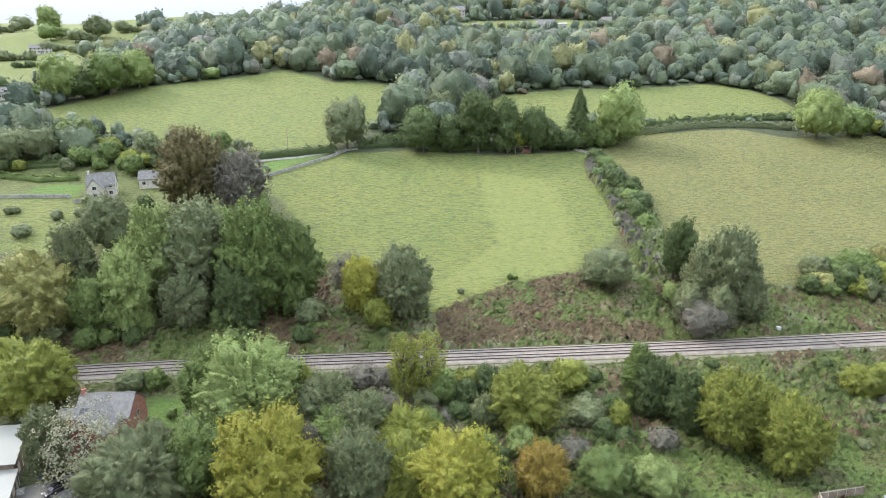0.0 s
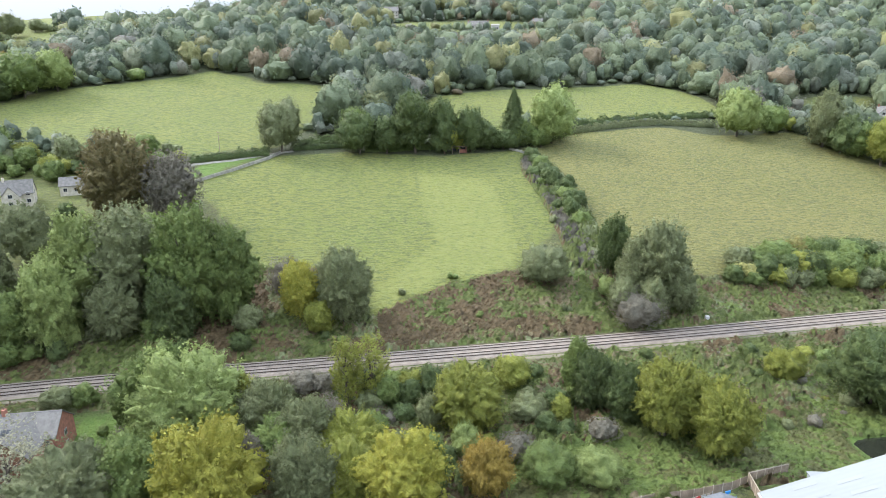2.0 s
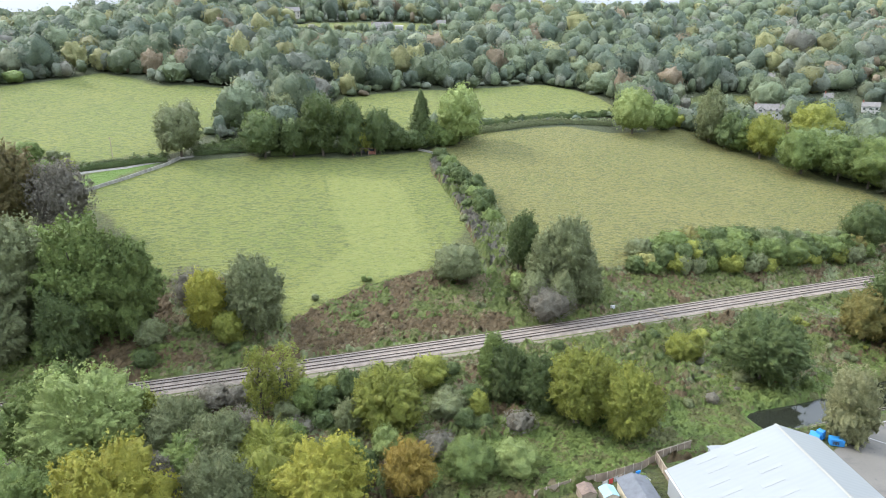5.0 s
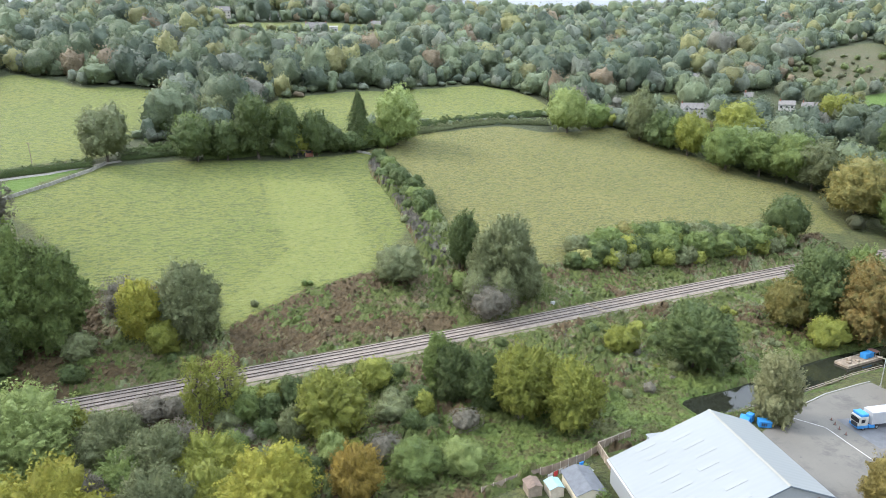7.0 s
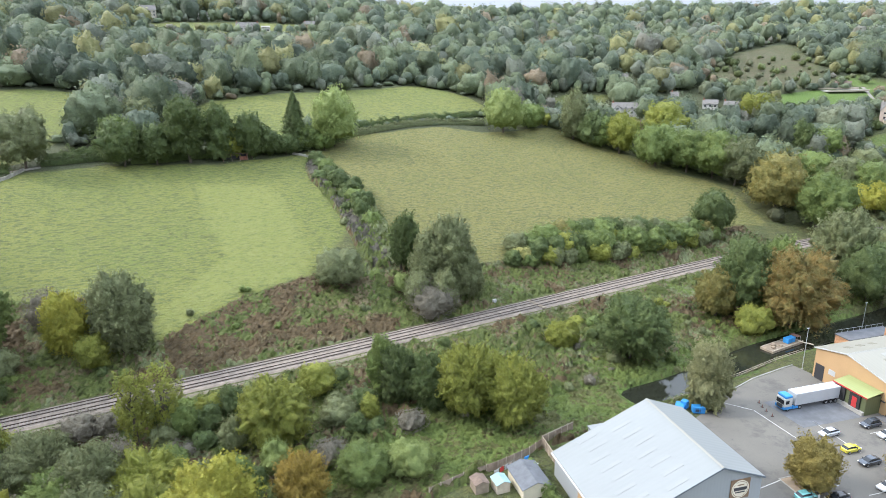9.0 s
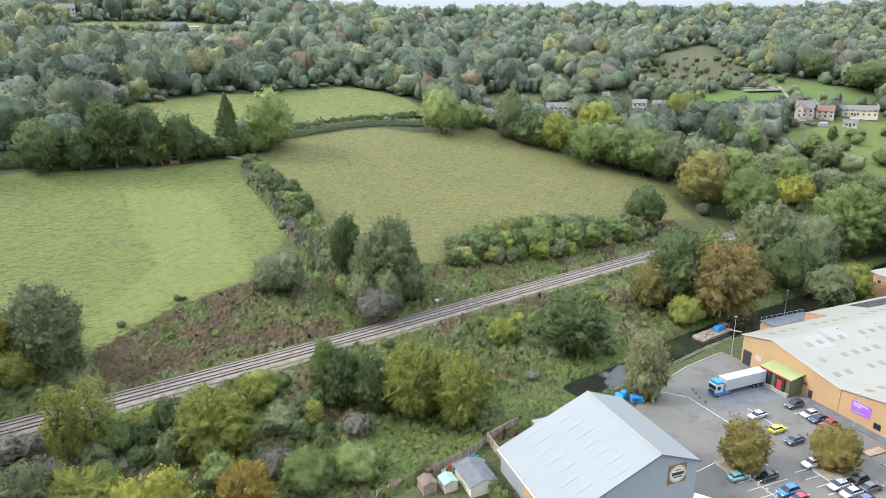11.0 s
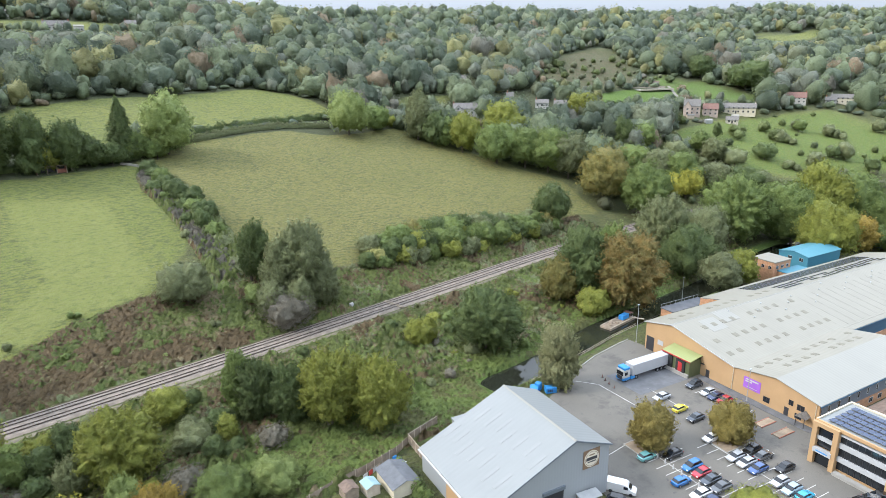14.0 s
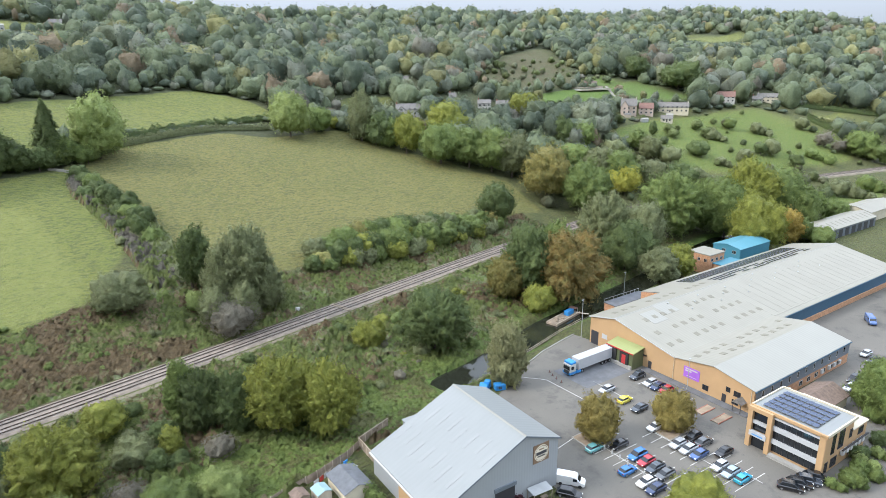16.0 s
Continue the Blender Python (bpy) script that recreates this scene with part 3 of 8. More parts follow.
def crown_cloud(rs, count, form="round", lobes=26, level=3, ratio=1.0):
    """A crown one unit high and wide: leaf places, outward ways, sizes, and the lumpy leaf shell."""
    if form == "conifer":
        z = 1 - rs.uniform(0, 1, count) ** 0.6
        ang = rs.uniform(0, 2 * math.pi, count)

        def girth(z, ang):
            tier = 0.80 + 0.16 * np.sin(ang * 7 + 11 * np.floor(z * 13)) + 0.14 * np.sin(ang * 3 + z * 9) - 0.22 * ((z * 13) % 1.0)
            return 0.5 * np.minimum((1 - z) ** 0.75, 0.62 + 2.2 * z) * tier

        r = girth(z, ang) * rs.uniform(0.9, 1.2, count)
        p = np.stack([r * np.cos(ang), r * np.sin(ang), 0.03 + 0.97 * z], 1)
        o = np.stack([np.cos(ang), np.sin(ang), np.full(count, 0.35)], 1)
        zz, aa = np.meshgrid(np.linspace(0, 0.985, 40), np.arange(30) * 2 * math.pi / 30, indexing="ij")
        rr = girth(zz, aa) * rs.uniform(0.85, 1.05, zz.shape)
        cv = np.stack([rr * np.cos(aa), rr * np.sin(aa), 0.03 + 0.97 * zz], -1).reshape(-1, 3)
        cf = grid_faces(40, 30)[:, ::-1]
        return p, o / np.linalg.norm(o, axis=1)[:, None], np.ones(count), (cv, cf, soft_normals(cv, cf))
    lo = {"round": -0.04, "wood": -0.06, "bush": -0.14, "airy": 0.05, "twiggy": -0.1}[form]
    low, up1, up2, up3 = {"wood": (0.54, 0.30, 0.18, 0.10), "twiggy": (0.62, 0.24, 0.12, 0.04)}.get(form, (0.56, 0.28, 0.17, 0.10))
    k1, k3 = max(8, lobes // 7), lobes * 4
    ways = [spread_ways(rs, k, -0.85) for k in (k1, lobes, k3)]
    wide = [2.1 / math.sqrt(k1), 1.9 / math.sqrt(lobes), 1.8 / math.sqrt(k3)]
    tall_ = [rs.uniform(0.35, 1.1, k1), rs.uniform(0.15, 1.15, lobes), rs.uniform(0.0, 1.2, k3)]
    lean = rs.normal(0, 0.12, 3) * np.array([1, 1, 0.4])
    tall = np.array([1, 1, ratio]) / ratio ** 0.45

    def envelope(d):
        """How far the crown reaches along d, and the way its surface faces there."""
        reach, o = np.full(len(d), low), d * 0.8
        for way, al, top, up, turn in zip(ways, wide, tall_, (up1, up2, up3), (0.6, 0.55, 0.0)):
            a_, b_ = d * tall, way * tall
            ang = np.sqrt(np.clip((a_ * a_).sum(1)[:, None] + (b_ * b_).sum(1)[None] - 2 * a_ @ b_.T, 0, None)) / al
            cap = np.sqrt(np.clip(1 - ang ** 2, 0, 1)) * top
            i = cap.argmax(1)
            reach = reach + up * cap[np.arange(len(d)), i]
            o = o + (d - way[i]) * turn / al
        under = np.clip(-d[:, 2], 0, 1)
        return reach * (1 + d @ lean) * (1 - 0.22 * under), o / np.linalg.norm(o, axis=1)[:, None]

    half = np.array([0.5, 0.5, (1 - lo) / 2])
    test = spread_ways(rs, 500, -0.98)
    test = test * envelope(test)[0][:, None]
    half = half / np.array([np.quantile(np.abs(test[:, 0]), 0.95), np.quantile(np.abs(test[:, 1]), 0.95), np.quantile(test[:, 2], 0.97)])
    mid = np.array([0, 0, lo + (1 - lo) / 2])
    # leaves gather in small clumps, with gaps between
    own3 = rs.integers(0, k3, count * 2)
    d = ways[2][own3] + rs.normal(0, 0.42 * wide[2], (count * 2, 3)) / tall
    d /= np.linalg.norm(d, axis=1)[:, None]
    use = np.flatnonzero((d[:, 2] > -0.6) | (rs.uniform(0, 1, len(d)) < 0.4))[:count]
    d, own3 = d[use], own3[use]
    reach, o = envelope(d)
    o = o * 0.75 + (d - ways[2][own3]) / wide[2] * 0.8
    o /= np.linalg.norm(o, axis=1)[:, None]
    if form == "airy":
        # loose sprays with sky between them
        own = rs.integers(0, lobes, len(d))
        deep = rs.uniform(0.15, 1.0, lobes) ** 0.6
        fuzz = rs.normal(0, 1, (len(d), 3)) * np.array([0.07, 0.07, 0.05])
        p = ways[1][own] * (deep[own] * 0.9)[:, None] + fuzz
        o = p / (np.linalg.norm(p, axis=1)[:, None] + 1e-9) * 0.6 + fuzz / 0.085 * 0.5 + np.array([0, 0, 0.3])
        return mid + p * half, o / np.linalg.norm(o, axis=1)[:, None], np.ones(len(d)), None
    # sprays stand unevenly off the shell
    rise = 0.975 + 0.05 * rs.normal(0, 1, k3)[own3] + 0.022 * rs.normal(0, 1, len(d)) + 0.016 * rs.exponential(1, len(d))
    p = d * (reach * rise)[:, None]
    bv, bf = ball(level)
    turn = np.linalg.qr(rs.normal(0, 1, (3, 3)))[0]
    turn = turn * np.sign(np.linalg.det(turn))
    cd = bv @ turn + rs.normal(0, 0.25 / math.sqrt(len(bv)), bv.shape)
    cd /= np.linalg.norm(cd, axis=1)[:, None]
    shell = 0.74 if form == "twiggy" else 0.90 if level > 3 else 0.86
    cv = mid + cd * (envelope(cd)[0] * (shell + (0.05 if level > 3 else 0.09) * rs.normal(0, 1, len(cd))))[:, None] * half
    return mid + p * half, o, np.ones(len(d)), (cv, bf, soft_normals(cv, bf))


def grid_faces(nr, na):
    """Three-cornered faces of nr rings of na points."""
    i, j = np.meshgrid(np.arange(nr - 1), np.arange(na), indexing="ij")
    a, b = (i * na + j).ravel(), (i * na + (j + 1) % na).ravel()
    return np.concatenate([np.stack([a, a + na, b], 1), np.stack([b, a + na, b + na], 1)])


def crown_mesh(name, seed, form, count, size, lobes, ratio, level):
    """A crown for a tree 'ratio' times as high as wide; its leaf sprays keep their shape."""
    rs = np.random.default_rng(seed)
    p, o, big, core = crown_cloud(rs, count, form, lobes, level, ratio)
    slim = np.array([1 / ratio, 1 / ratio, 1])
    v, f_, ns = leaf_cards(p * slim, o, size * big, rs)
    if core:
        f_ = np.concatenate([f_, core[1] + len(v)])
        v, ns = np.concatenate([v, core[0] * slim]), np.concatenate([ns, core[2]])
    return link_mesh(name, v, f_, [LEAF["g"]], ns)


def trunk_mesh(name, seed, form, ratio):
    """Tapered trunk with limbs for a tree one unit high."""
    rs = np.random.default_rng(seed)
    bm = bmesh.new()

    def limb(a, b, r0, r1, sides=6):
        a, b = Vector(a), Vector(b)
        ax = (b - a).normalized()
        u = ax.orthogonal().normalized()
        w = ax.cross(u)
        rings = []
        for k, (q, r) in enumerate(((a, r0), (a.lerp(b, 0.5) + u * (b - a).length * 0.04, (r0 + r1) / 2), (b, r1))):
            rings.append([bm.verts.new(q + (u * math.cos(t) + w * math.sin(t)) * r) for t in [2 * math.pi * j / sides for j in range(sides)]])
        for r_a, r_b in zip(rings, rings[1:]):
            for j in range(sides):
                bm.faces.new((r_a[j], r_a[(j + 1) % sides], r_b[(j + 1) % sides], r_b[j]))

    top = {"conifer": 0.95, "bush": 0.35}.get(form, 0.62)
    limb((0, 0, -0.03), (rs.normal(0, 0.01), rs.normal(0, 0.01), top * 0.55), 0.026, 0.018, 8)
    limb((0, 0, top * 0.55), (rs.normal(0, 0.02), rs.normal(0, 0.02), top + 0.15 * (form != "conifer")), 0.018, 0.005)
    if form != "conifer":
        for k in range(9 if form != "bush" else 5):
            t = 2.4 * k + rs.uniform(0, 0.6)
            z0 = top * rs.uniform(0.3, 0.9)
            r = rs.uniform(0.2, 0.36) / ratio
            limb((0, 0, z0), (r * math.cos(t), r * math.sin(t), z0 + rs.uniform(0.12, 0.3)), 0.010, 0.003, 5)
    me = bpy.data.meshes.new(name)
    bm.to_mesh(me)
    bm.free()
    me.materials.append(BARK)
    return me


FORM = {"airy": "airy", "silver": "airy", "willow": "bush", "carp": "bush", "conifer": "conifer", "bare": "twiggy"}
TREE_WORDS = {
    "carp": "round olive-brown autumn tree in the car park",
    "g": "broadleaf tree with a full mid-green crown", "d": "dark green broadleaf tree with a dense crown", "l": "light green broadleaf tree with a bright rounded crown",
    "yg": "yellow-green tree turning to autumn colour", "y": "golden yellow autumn tree with a rounded crown", "oy": "ochre autumn tree with thinning leaves", "o": "orange-brown autumn oak beside the canal",
    "og": "green tree turning orange-brown", "gr": "grey-green willow-like tree with soft foliage", "silver": "pale silvery whitebeam with sparse leaves", "olive": "olive-gold spreading tree above the railway",
    "copper": "tall copper-brown beech tree above the fields", "bare": "grey half-bare tree with thin twigs", "airy": "slender airy yellow-green birch", "willow": "narrow grey-green willow beside the canal", "conifer": "tall dark conifer with a pointed top",
}
crowns, trunks = {}, {}


def tree(x, y, h, w, kind, group, words="", name="tree"):
    if w > 1.45 * h:
        # a broad low clump is several plants side by side
        k = math.ceil(w / (1.25 * h))
        r = math.hypot(x, y)
        for i in range(k):
            u = (i + 0.5) / k - 0.5
            tree(x + y / r * w * u, y - x / r * w * u, h * (1.0 - 0.25 * (i % 2)), min(1.3 * h, 1.35 * w / k), kind, group, words, name)
        return None
    ratio = max(0.75, min(2.6, round(h / w * 4) / 4))
    form = FORM.get(kind, "bush" if (h < 8 and ratio < 1.4) or group == "trees in the car park" else "round")
    near = int(np.digitize(h * 1100 / math.hypot(x, y), (28, 62, 95)))
    variant = int(rng.integers(0, 3))
    key = (form, ratio, near, variant)
    if key not in crowns:
        seed = len(crowns) * 13 + 5
        count, size, lobes, level = ((320, 0.040, 36, 3), (1500, 0.025, 60, 4), (4600, 0.0155, 90, 4), (6000, 0.014, 140, 5))[near]
        if form == "airy":
            count, size = int(count * 0.62), size * 1.1
        crowns[key] = crown_mesh("crown", seed, form, count, size, lobes, ratio, level)
        trunks[key] = trunk_mesh("trunk", seed + 1, form, ratio)
    base = new(name)
    base.empty_display_size = 0.5
    base.matrix_world = pose(x, y, float(land(x, y)) - 0.1, 0, 0, float(rng.uniform(0, 360)))
    sx = w * ratio
    for part_name, me in (("trunk", trunks[key]), ("crown", crowns[key])):
        o = new(part_name, me)
        o.parent = base
        o.scale = (sx, sx, h) if part_name == "crown" else (h, h, h)
        if part_name == "crown":
            o.material_slots[0].link = "OBJECT"
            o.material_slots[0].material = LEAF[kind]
    return tagged(base, words or TREE_WORDS[kind], "tree" if h > 5 else "shrub", group)


for rows, group in ((NEAR_WEST, "trees below the railway"), (NEAR_MID, "trees below the railway"), (NEAR_EAST, "trees along the canal"), (NEAR_EAST_MORE, "trees along the canal"), (CAR_PARK, "trees in the car park"), (BANK_WEST, "trees above the railway"),
                    (BANK_MID, "trees above the railway"), (HEDGEROW, "hedgerow trees"), (BELT_EAST, "tree belt beside the field"), (HILL_EAST_TREES, "trees on the far slope"), (WEST_TREES, "trees on the western hill")):
    for row in rows:
        tree(*row, group)


# ---- far woods: one mass of crowns ----
def mass(name, spots, forms, mats, label, category):
    """Many low crowns joined into one object. spots: x, y, z, height, width, material index."""
    vs, fs, ns, ix, tone, at = [], [], [], [], [], 0
    for x, y, z, h, w, m in spots:
        p, o, size, rs, core = forms[rng.integers(0, len(forms))]
        a = rng.uniform(0, 6.28)
        ca, sa = math.cos(a), math.sin(a)
        rot = np.array([[ca, sa, 0], [-sa, ca, 0], [0, 0, 1]])
        grow, at_ = np.array([w, w, h]), np.array([x, y, z])
        v, f_, n_ = leaf_cards((p @ rot) * grow + at_, o @ rot, size * (w * h) ** 0.5, rs)
        if core:
            f_ = np.concatenate([f_, core[1] + len(v)])
            v, n_ = np.concatenate([v, (core[0] @ rot) * grow + at_]), np.concatenate([n_, core[2] @ rot])
        vs.append(v)
        fs.append(f_ + at)
        ns.append(n_)
        ix.append(np.full(len(f_), m))
        tone.append(np.full(len(v), rng.uniform(0, 1), np.float32))
        at += len(v)
    me = link_mesh(name, np.concatenate(vs), np.concatenate(fs), mats, np.concatenate(ns), np.concatenate(ix))
    me.attributes.new("plant_tone", "FLOAT", "POINT").data.foreach_set("value", np.concatenate(tone))
    return tagged(new(name, me), label, category, kind="stuff")


def forms(count, size, lobes, shapes, seeds, level=2):
    out = []
    for s, sh in zip(seeds, shapes):
        rs = np.random.default_rng(s)
        p, o, big, core = crown_cloud(rs, count, sh, lobes, level)
        out.append((p, o, size * big, rs, core))
    return out


def scatter(x0, x1, y0, y1, step, jitter=0.5):
    xs, ys = np.meshgrid(np.arange(x0, x1, step), np.arange(y0, y1, step), indexing="ij")
    xs = xs + rng.uniform(-jitter, jitter, xs.shape) * step
    ys = ys + rng.uniform(-jitter, jitter, ys.shape) * step
    return xs.ravel(), ys.ravel()


def clear(x, y, margin=0.0):
    """True where no open ground lies within the margin."""
    ok = np.ones(len(x), bool)
    for p in OPEN + [SCRUB_SLOPE]:
        for dx, dy in ((0, 0), (margin, 0), (-margin, 0), (0, margin), (0, -margin)):
            ok &= ~inside(p, x + dx, y + dy)
    return ok


HOUSES = [(275.5, 321), (425, 250), (437.5, 243), (460, 236), (437, 226), (529.7, 226), (574, 208), (808, 193), (323, 329), (332, 307), (342, 299), (322.4, 380), (90.3, 579), (104.5, 575), (65, 640), (17.4, 644), (-240, 360), (-363, 608), (-129, 240), (-114, 250), (597, 690)]
# distance haze is put into these leaf colours: greyer, bluer and lighter
HAZED_WOODS = [foliage(*q, leafy=0.5, joined=True, gain=1.85) for q in (
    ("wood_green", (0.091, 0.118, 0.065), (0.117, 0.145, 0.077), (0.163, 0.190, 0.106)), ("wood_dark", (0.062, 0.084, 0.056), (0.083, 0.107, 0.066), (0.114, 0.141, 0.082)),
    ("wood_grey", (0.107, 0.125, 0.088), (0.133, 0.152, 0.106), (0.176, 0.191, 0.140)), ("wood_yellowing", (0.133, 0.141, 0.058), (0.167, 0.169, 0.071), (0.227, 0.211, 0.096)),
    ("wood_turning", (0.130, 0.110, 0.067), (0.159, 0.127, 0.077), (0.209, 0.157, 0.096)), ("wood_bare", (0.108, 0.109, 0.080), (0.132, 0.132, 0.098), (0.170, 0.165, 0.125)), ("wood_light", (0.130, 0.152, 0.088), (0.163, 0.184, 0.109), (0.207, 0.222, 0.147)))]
wx, wy = scatter(-900, 1400, 60, 1000, 11.7)
wd = wy - rail_y(wx)
bearing = np.degrees(np.arctan2(wx, wy))
far = np.hypot(wx, wy)
u1, u2 = rng.uniform(0, 1, (2, len(wx)))
keep = (wd > np.where((wx > -110) & (wx < 205), 168, 45)) & (np.abs(bearing - 22) < 62) & (far < np.where(bearing > 50, 1300, np.where(bearing > 30, 1060, 900))) & clear(wx, wy, 5.0)
keep &= ~((bearing < -28) & (far > 395)) & ~((bearing < -24) & (far > 560))
keep &= u1 < np.where((bearing < -20) & (far > 470), 0.5, np.where(far > 700, 0.6, 0.95))
keep &= ~((wx < -95) & (wy < 262)) & ~((wx < -130) & (wy < 300) & (u2 < 0.6)) & ~((wx > 205) & (wx < 250) & (wd < 110)) & ~((wx > 250) & (wx < 300) & (wd < 18)) & ~((wx > 300) & (wx < 420) & (wd < 60) & (u2 < 0.5))
for hx, hy in HOUSES:
    r = math.hypot(hx, hy)
    along, across = (wx * hx + wy * hy) / r, (wx * hy - wy * hx) / r
    keep &= ~((np.abs(across) < 13) & (along > r - 34) & (along < r + 10))
wx, wy, far = wx[keep], wy[keep], far[keep]
wz = land(wx, wy)
patchy = np.sin(wx / 61 + 1.3 * np.sin(wy / 47)) + np.sin(wy / 39 + wx / 90)
choice = np.array([rng.choice(7, p=(0.42, 0.36, 0.07, 0.08, 0.03, 0.01, 0.03)) if q < 0.5 else rng.choice(7, p=(0.42, 0.20, 0.15, 0.11, 0.04, 0.03, 0.05)) for q in patchy])
grow = rng.uniform(0.62, 1.28, len(wx))
wh, ww = rng.uniform(12, 20, len(wx)) * grow, rng.uniform(11.5, 17.5, len(wx)) * grow
# trees below an open slope stay low enough to leave it in sight from the air
room = np.full(len(wx), 1e9)
for s_ in range(8, 200, 8):
    qx, qy = wx * (1 + s_ / far), wy * (1 + s_ / far)
    hit = np.zeros(len(wx), bool)
    for p in (RECREATION, SLOPE_GREEN, HILL_EAST, SCRUB_SLOPE, FAR_FIELD_A, FAR_FIELD_B, VILLAGE, FIELD_UPPER_EAST, FIELD_UPPER_WEST, FIELD_GAP):
        hit |= inside(p, qx, qy)
    room = np.where(hit, np.minimum(room, HEIGHT + (land(qx, qy) - HEIGHT) * far / (far + s_) - wz + 2.5), room)
wh = np.minimum(wh, room)
ww = np.minimum(ww, wh * 1.3)
tall = wh > 4
wx, wy, wz, wh, ww, far, choice = wx[tall], wy[tall], wz[tall], wh[tall], ww[tall], far[tall], choice[tall]
SHAPES = ["wood"] * 8
for lo, hi, cards, size, seed, level in ((0, 470, 380, 0.033, 40, 3), (470, 720, 190, 0.041, 140, 2), (720, 2000, 56, 0.058, 240, 2)):
    z_ = (far >= lo) & (far < hi)
    mass("woodland", zip(wx[z_], wy[z_], wz[z_] - 1.5, wh[z_], ww[z_], choice[z_]), forms(cards, size, 44, SHAPES, range(seed, seed + 8), level), HAZED_WOODS, "dense mixed woodland on the hillside", "woodland")
# low growth along the wood's edge
ex, ey = scatter(-260, 620, 190, 640, 6.2)
edge = clear(ex, ey, 0.8) & ~clear(ex, ey, 13.0) & (ey - rail_y(ex) > np.where((ex > -110) & (ex < 205), 165, 60)) & ~((ex < -95) & (ey < 262)) & (rng.uniform(0, 1, len(ex)) < 0.8)
for hx, hy in HOUSES:
    edge &= np.hypot(ex - hx, ey - hy) > 15
ex, ey = ex[edge], ey[edge]
mass("wood_edge", zip(ex, ey, land(ex, ey) - 0.5, rng.uniform(2, 12, len(ex)) * np.where((ex > 82) & (ex < 195) & (ey > 302) & (ey < 342), 0.28, 1.0), rng.uniform(5, 9, len(ex)), rng.choice(7, len(ex), p=(0.4, 0.25, 0.2, 0.06, 0.03, 0.03, 0.03))), forms(90, 0.055, 36, ["wood"] * 5, range(340, 345), 2), HAZED_WOODS, "low shrubs and saplings along the wood's edge", "shrubs")

# ---- small builders ----
def box(bm, x0, y0, z0, x1, y1, z1):
    """An upright box in the bmesh."""
    v = [bm.verts.new((x, y, z)) for z in (z0, z1) for x, y in ((x0, y0), (x1, y0), (x1, y1), (x0, y1))]
    for f_ in ((0, 3, 2, 1), (4, 5, 6, 7), (0, 1, 5, 4), (1, 2, 6, 5), (2, 3, 7, 6), (3, 0, 4, 7)):
        bm.faces.new([v[k] for k in f_])


def boxes(*rows):
    bm = bmesh.new()
    for r in rows:
        box(bm, *r)
    return bm


def extrude(profile, a, b, axis="y"):
    """A closed outline in (across, up), drawn out from a to b along the axis."""
    bm = bmesh.new()
    put = (lambda u, z, w: (u, w, z)) if axis == "y" else (lambda u, z, w: (w, u, z))
    lo = [bm.verts.new(put(u, z, a)) for u, z in profile]
    hi = [bm.verts.new(put(u, z, b)) for u, z in profile]
    k = len(profile)
    bm.faces.new(lo)
    bm.faces.new(hi[::-1])
    for i in range(k):
        bm.faces.new((lo[i], hi[i], hi[(i + 1) % k], lo[(i + 1) % k]))
    bmesh.ops.recalc_face_normals(bm, faces=bm.faces)
    return bm


def slope_sheet(u0, z0, u1, z1, a, b, thick=0.12, axis="y"):
    """A thin roof sheet between two lines."""
    return extrude([(u0, z0), (u1, z1), (u1, z1 + thick), (u0, z0 + thick)], a, b, axis)


def soften(bm, width):
    bmesh.ops.bevel(bm, geom=list(bm.edges), offset=width, segments=1, affect="EDGES")
    return bm


def tube(bm, a, b, r, sides=8, r1=None):
    a, b = Vector(a), Vector(b)
    ax = (b - a).normalized()
    u = ax.orthogonal().normalized()
    w = ax.cross(u)
    ring = [[bm.verts.new(q + (u * math.cos(t) + w * math.sin(t)) * rr) for t in [2 * math.pi * j / sides for j in range(sides)]] for q, rr in ((a, r), (b, r if r1 is None else r1))]
    for j in range(sides):
        bm.faces.new((ring[0][j], ring[0][(j + 1) % sides], ring[1][(j + 1) % sides], ring[1][j]))
    bm.faces.new(ring[0][::-1])
    bm.faces.new(ring[1])
    return bm


def part(name, bm, mat, parent, label="", at=None):
    me = bpy.data.meshes.new(name)
    bm.to_mesh(me)
    bm.free()
    me.materials.append(mat)
    o = new(name, me)
    if parent is not None:
        o.parent = parent
    if at is not None:
        o.matrix_basis = at
    return tagged(o, label) if label else o


def again(o, at, parent=None):
    """Another piece on the same mesh."""
    c = new(o.name.split(".")[0], o.data)
    c.parent = parent or o.parent
    c.matrix_basis = at
    return c


def thing(name, m, label, category, group="", kind=""):
    e = new(name)
    e.empty_display_size = 0.5
    e.matrix_world = m
    return tagged(e, label, category, group, kind)


def sheet(name, poly, z, thick, mat, label, category):
    """A flat slab with the given outline, a piece of the setting."""
    bm = bmesh.new()
    top = [bm.verts.new((x, y, z)) for x, y in poly]
    low = [bm.verts.new((x, y, z - thick)) for x, y in poly]
    bm.faces.new(top)
    k = len(poly)
    for i in range(k):
        bm.faces.new((top[i], low[i], low[(i + 1) % k], top[(i + 1) % k]))
    bmesh.ops.recalc_face_normals(bm, faces=bm.faces)
    bmesh.ops.triangulate(bm, faces=[f_ for f_ in bm.faces if len(f_.verts) > 4])
    return tagged(part(name, bm, mat, None), label, category, kind="structure")


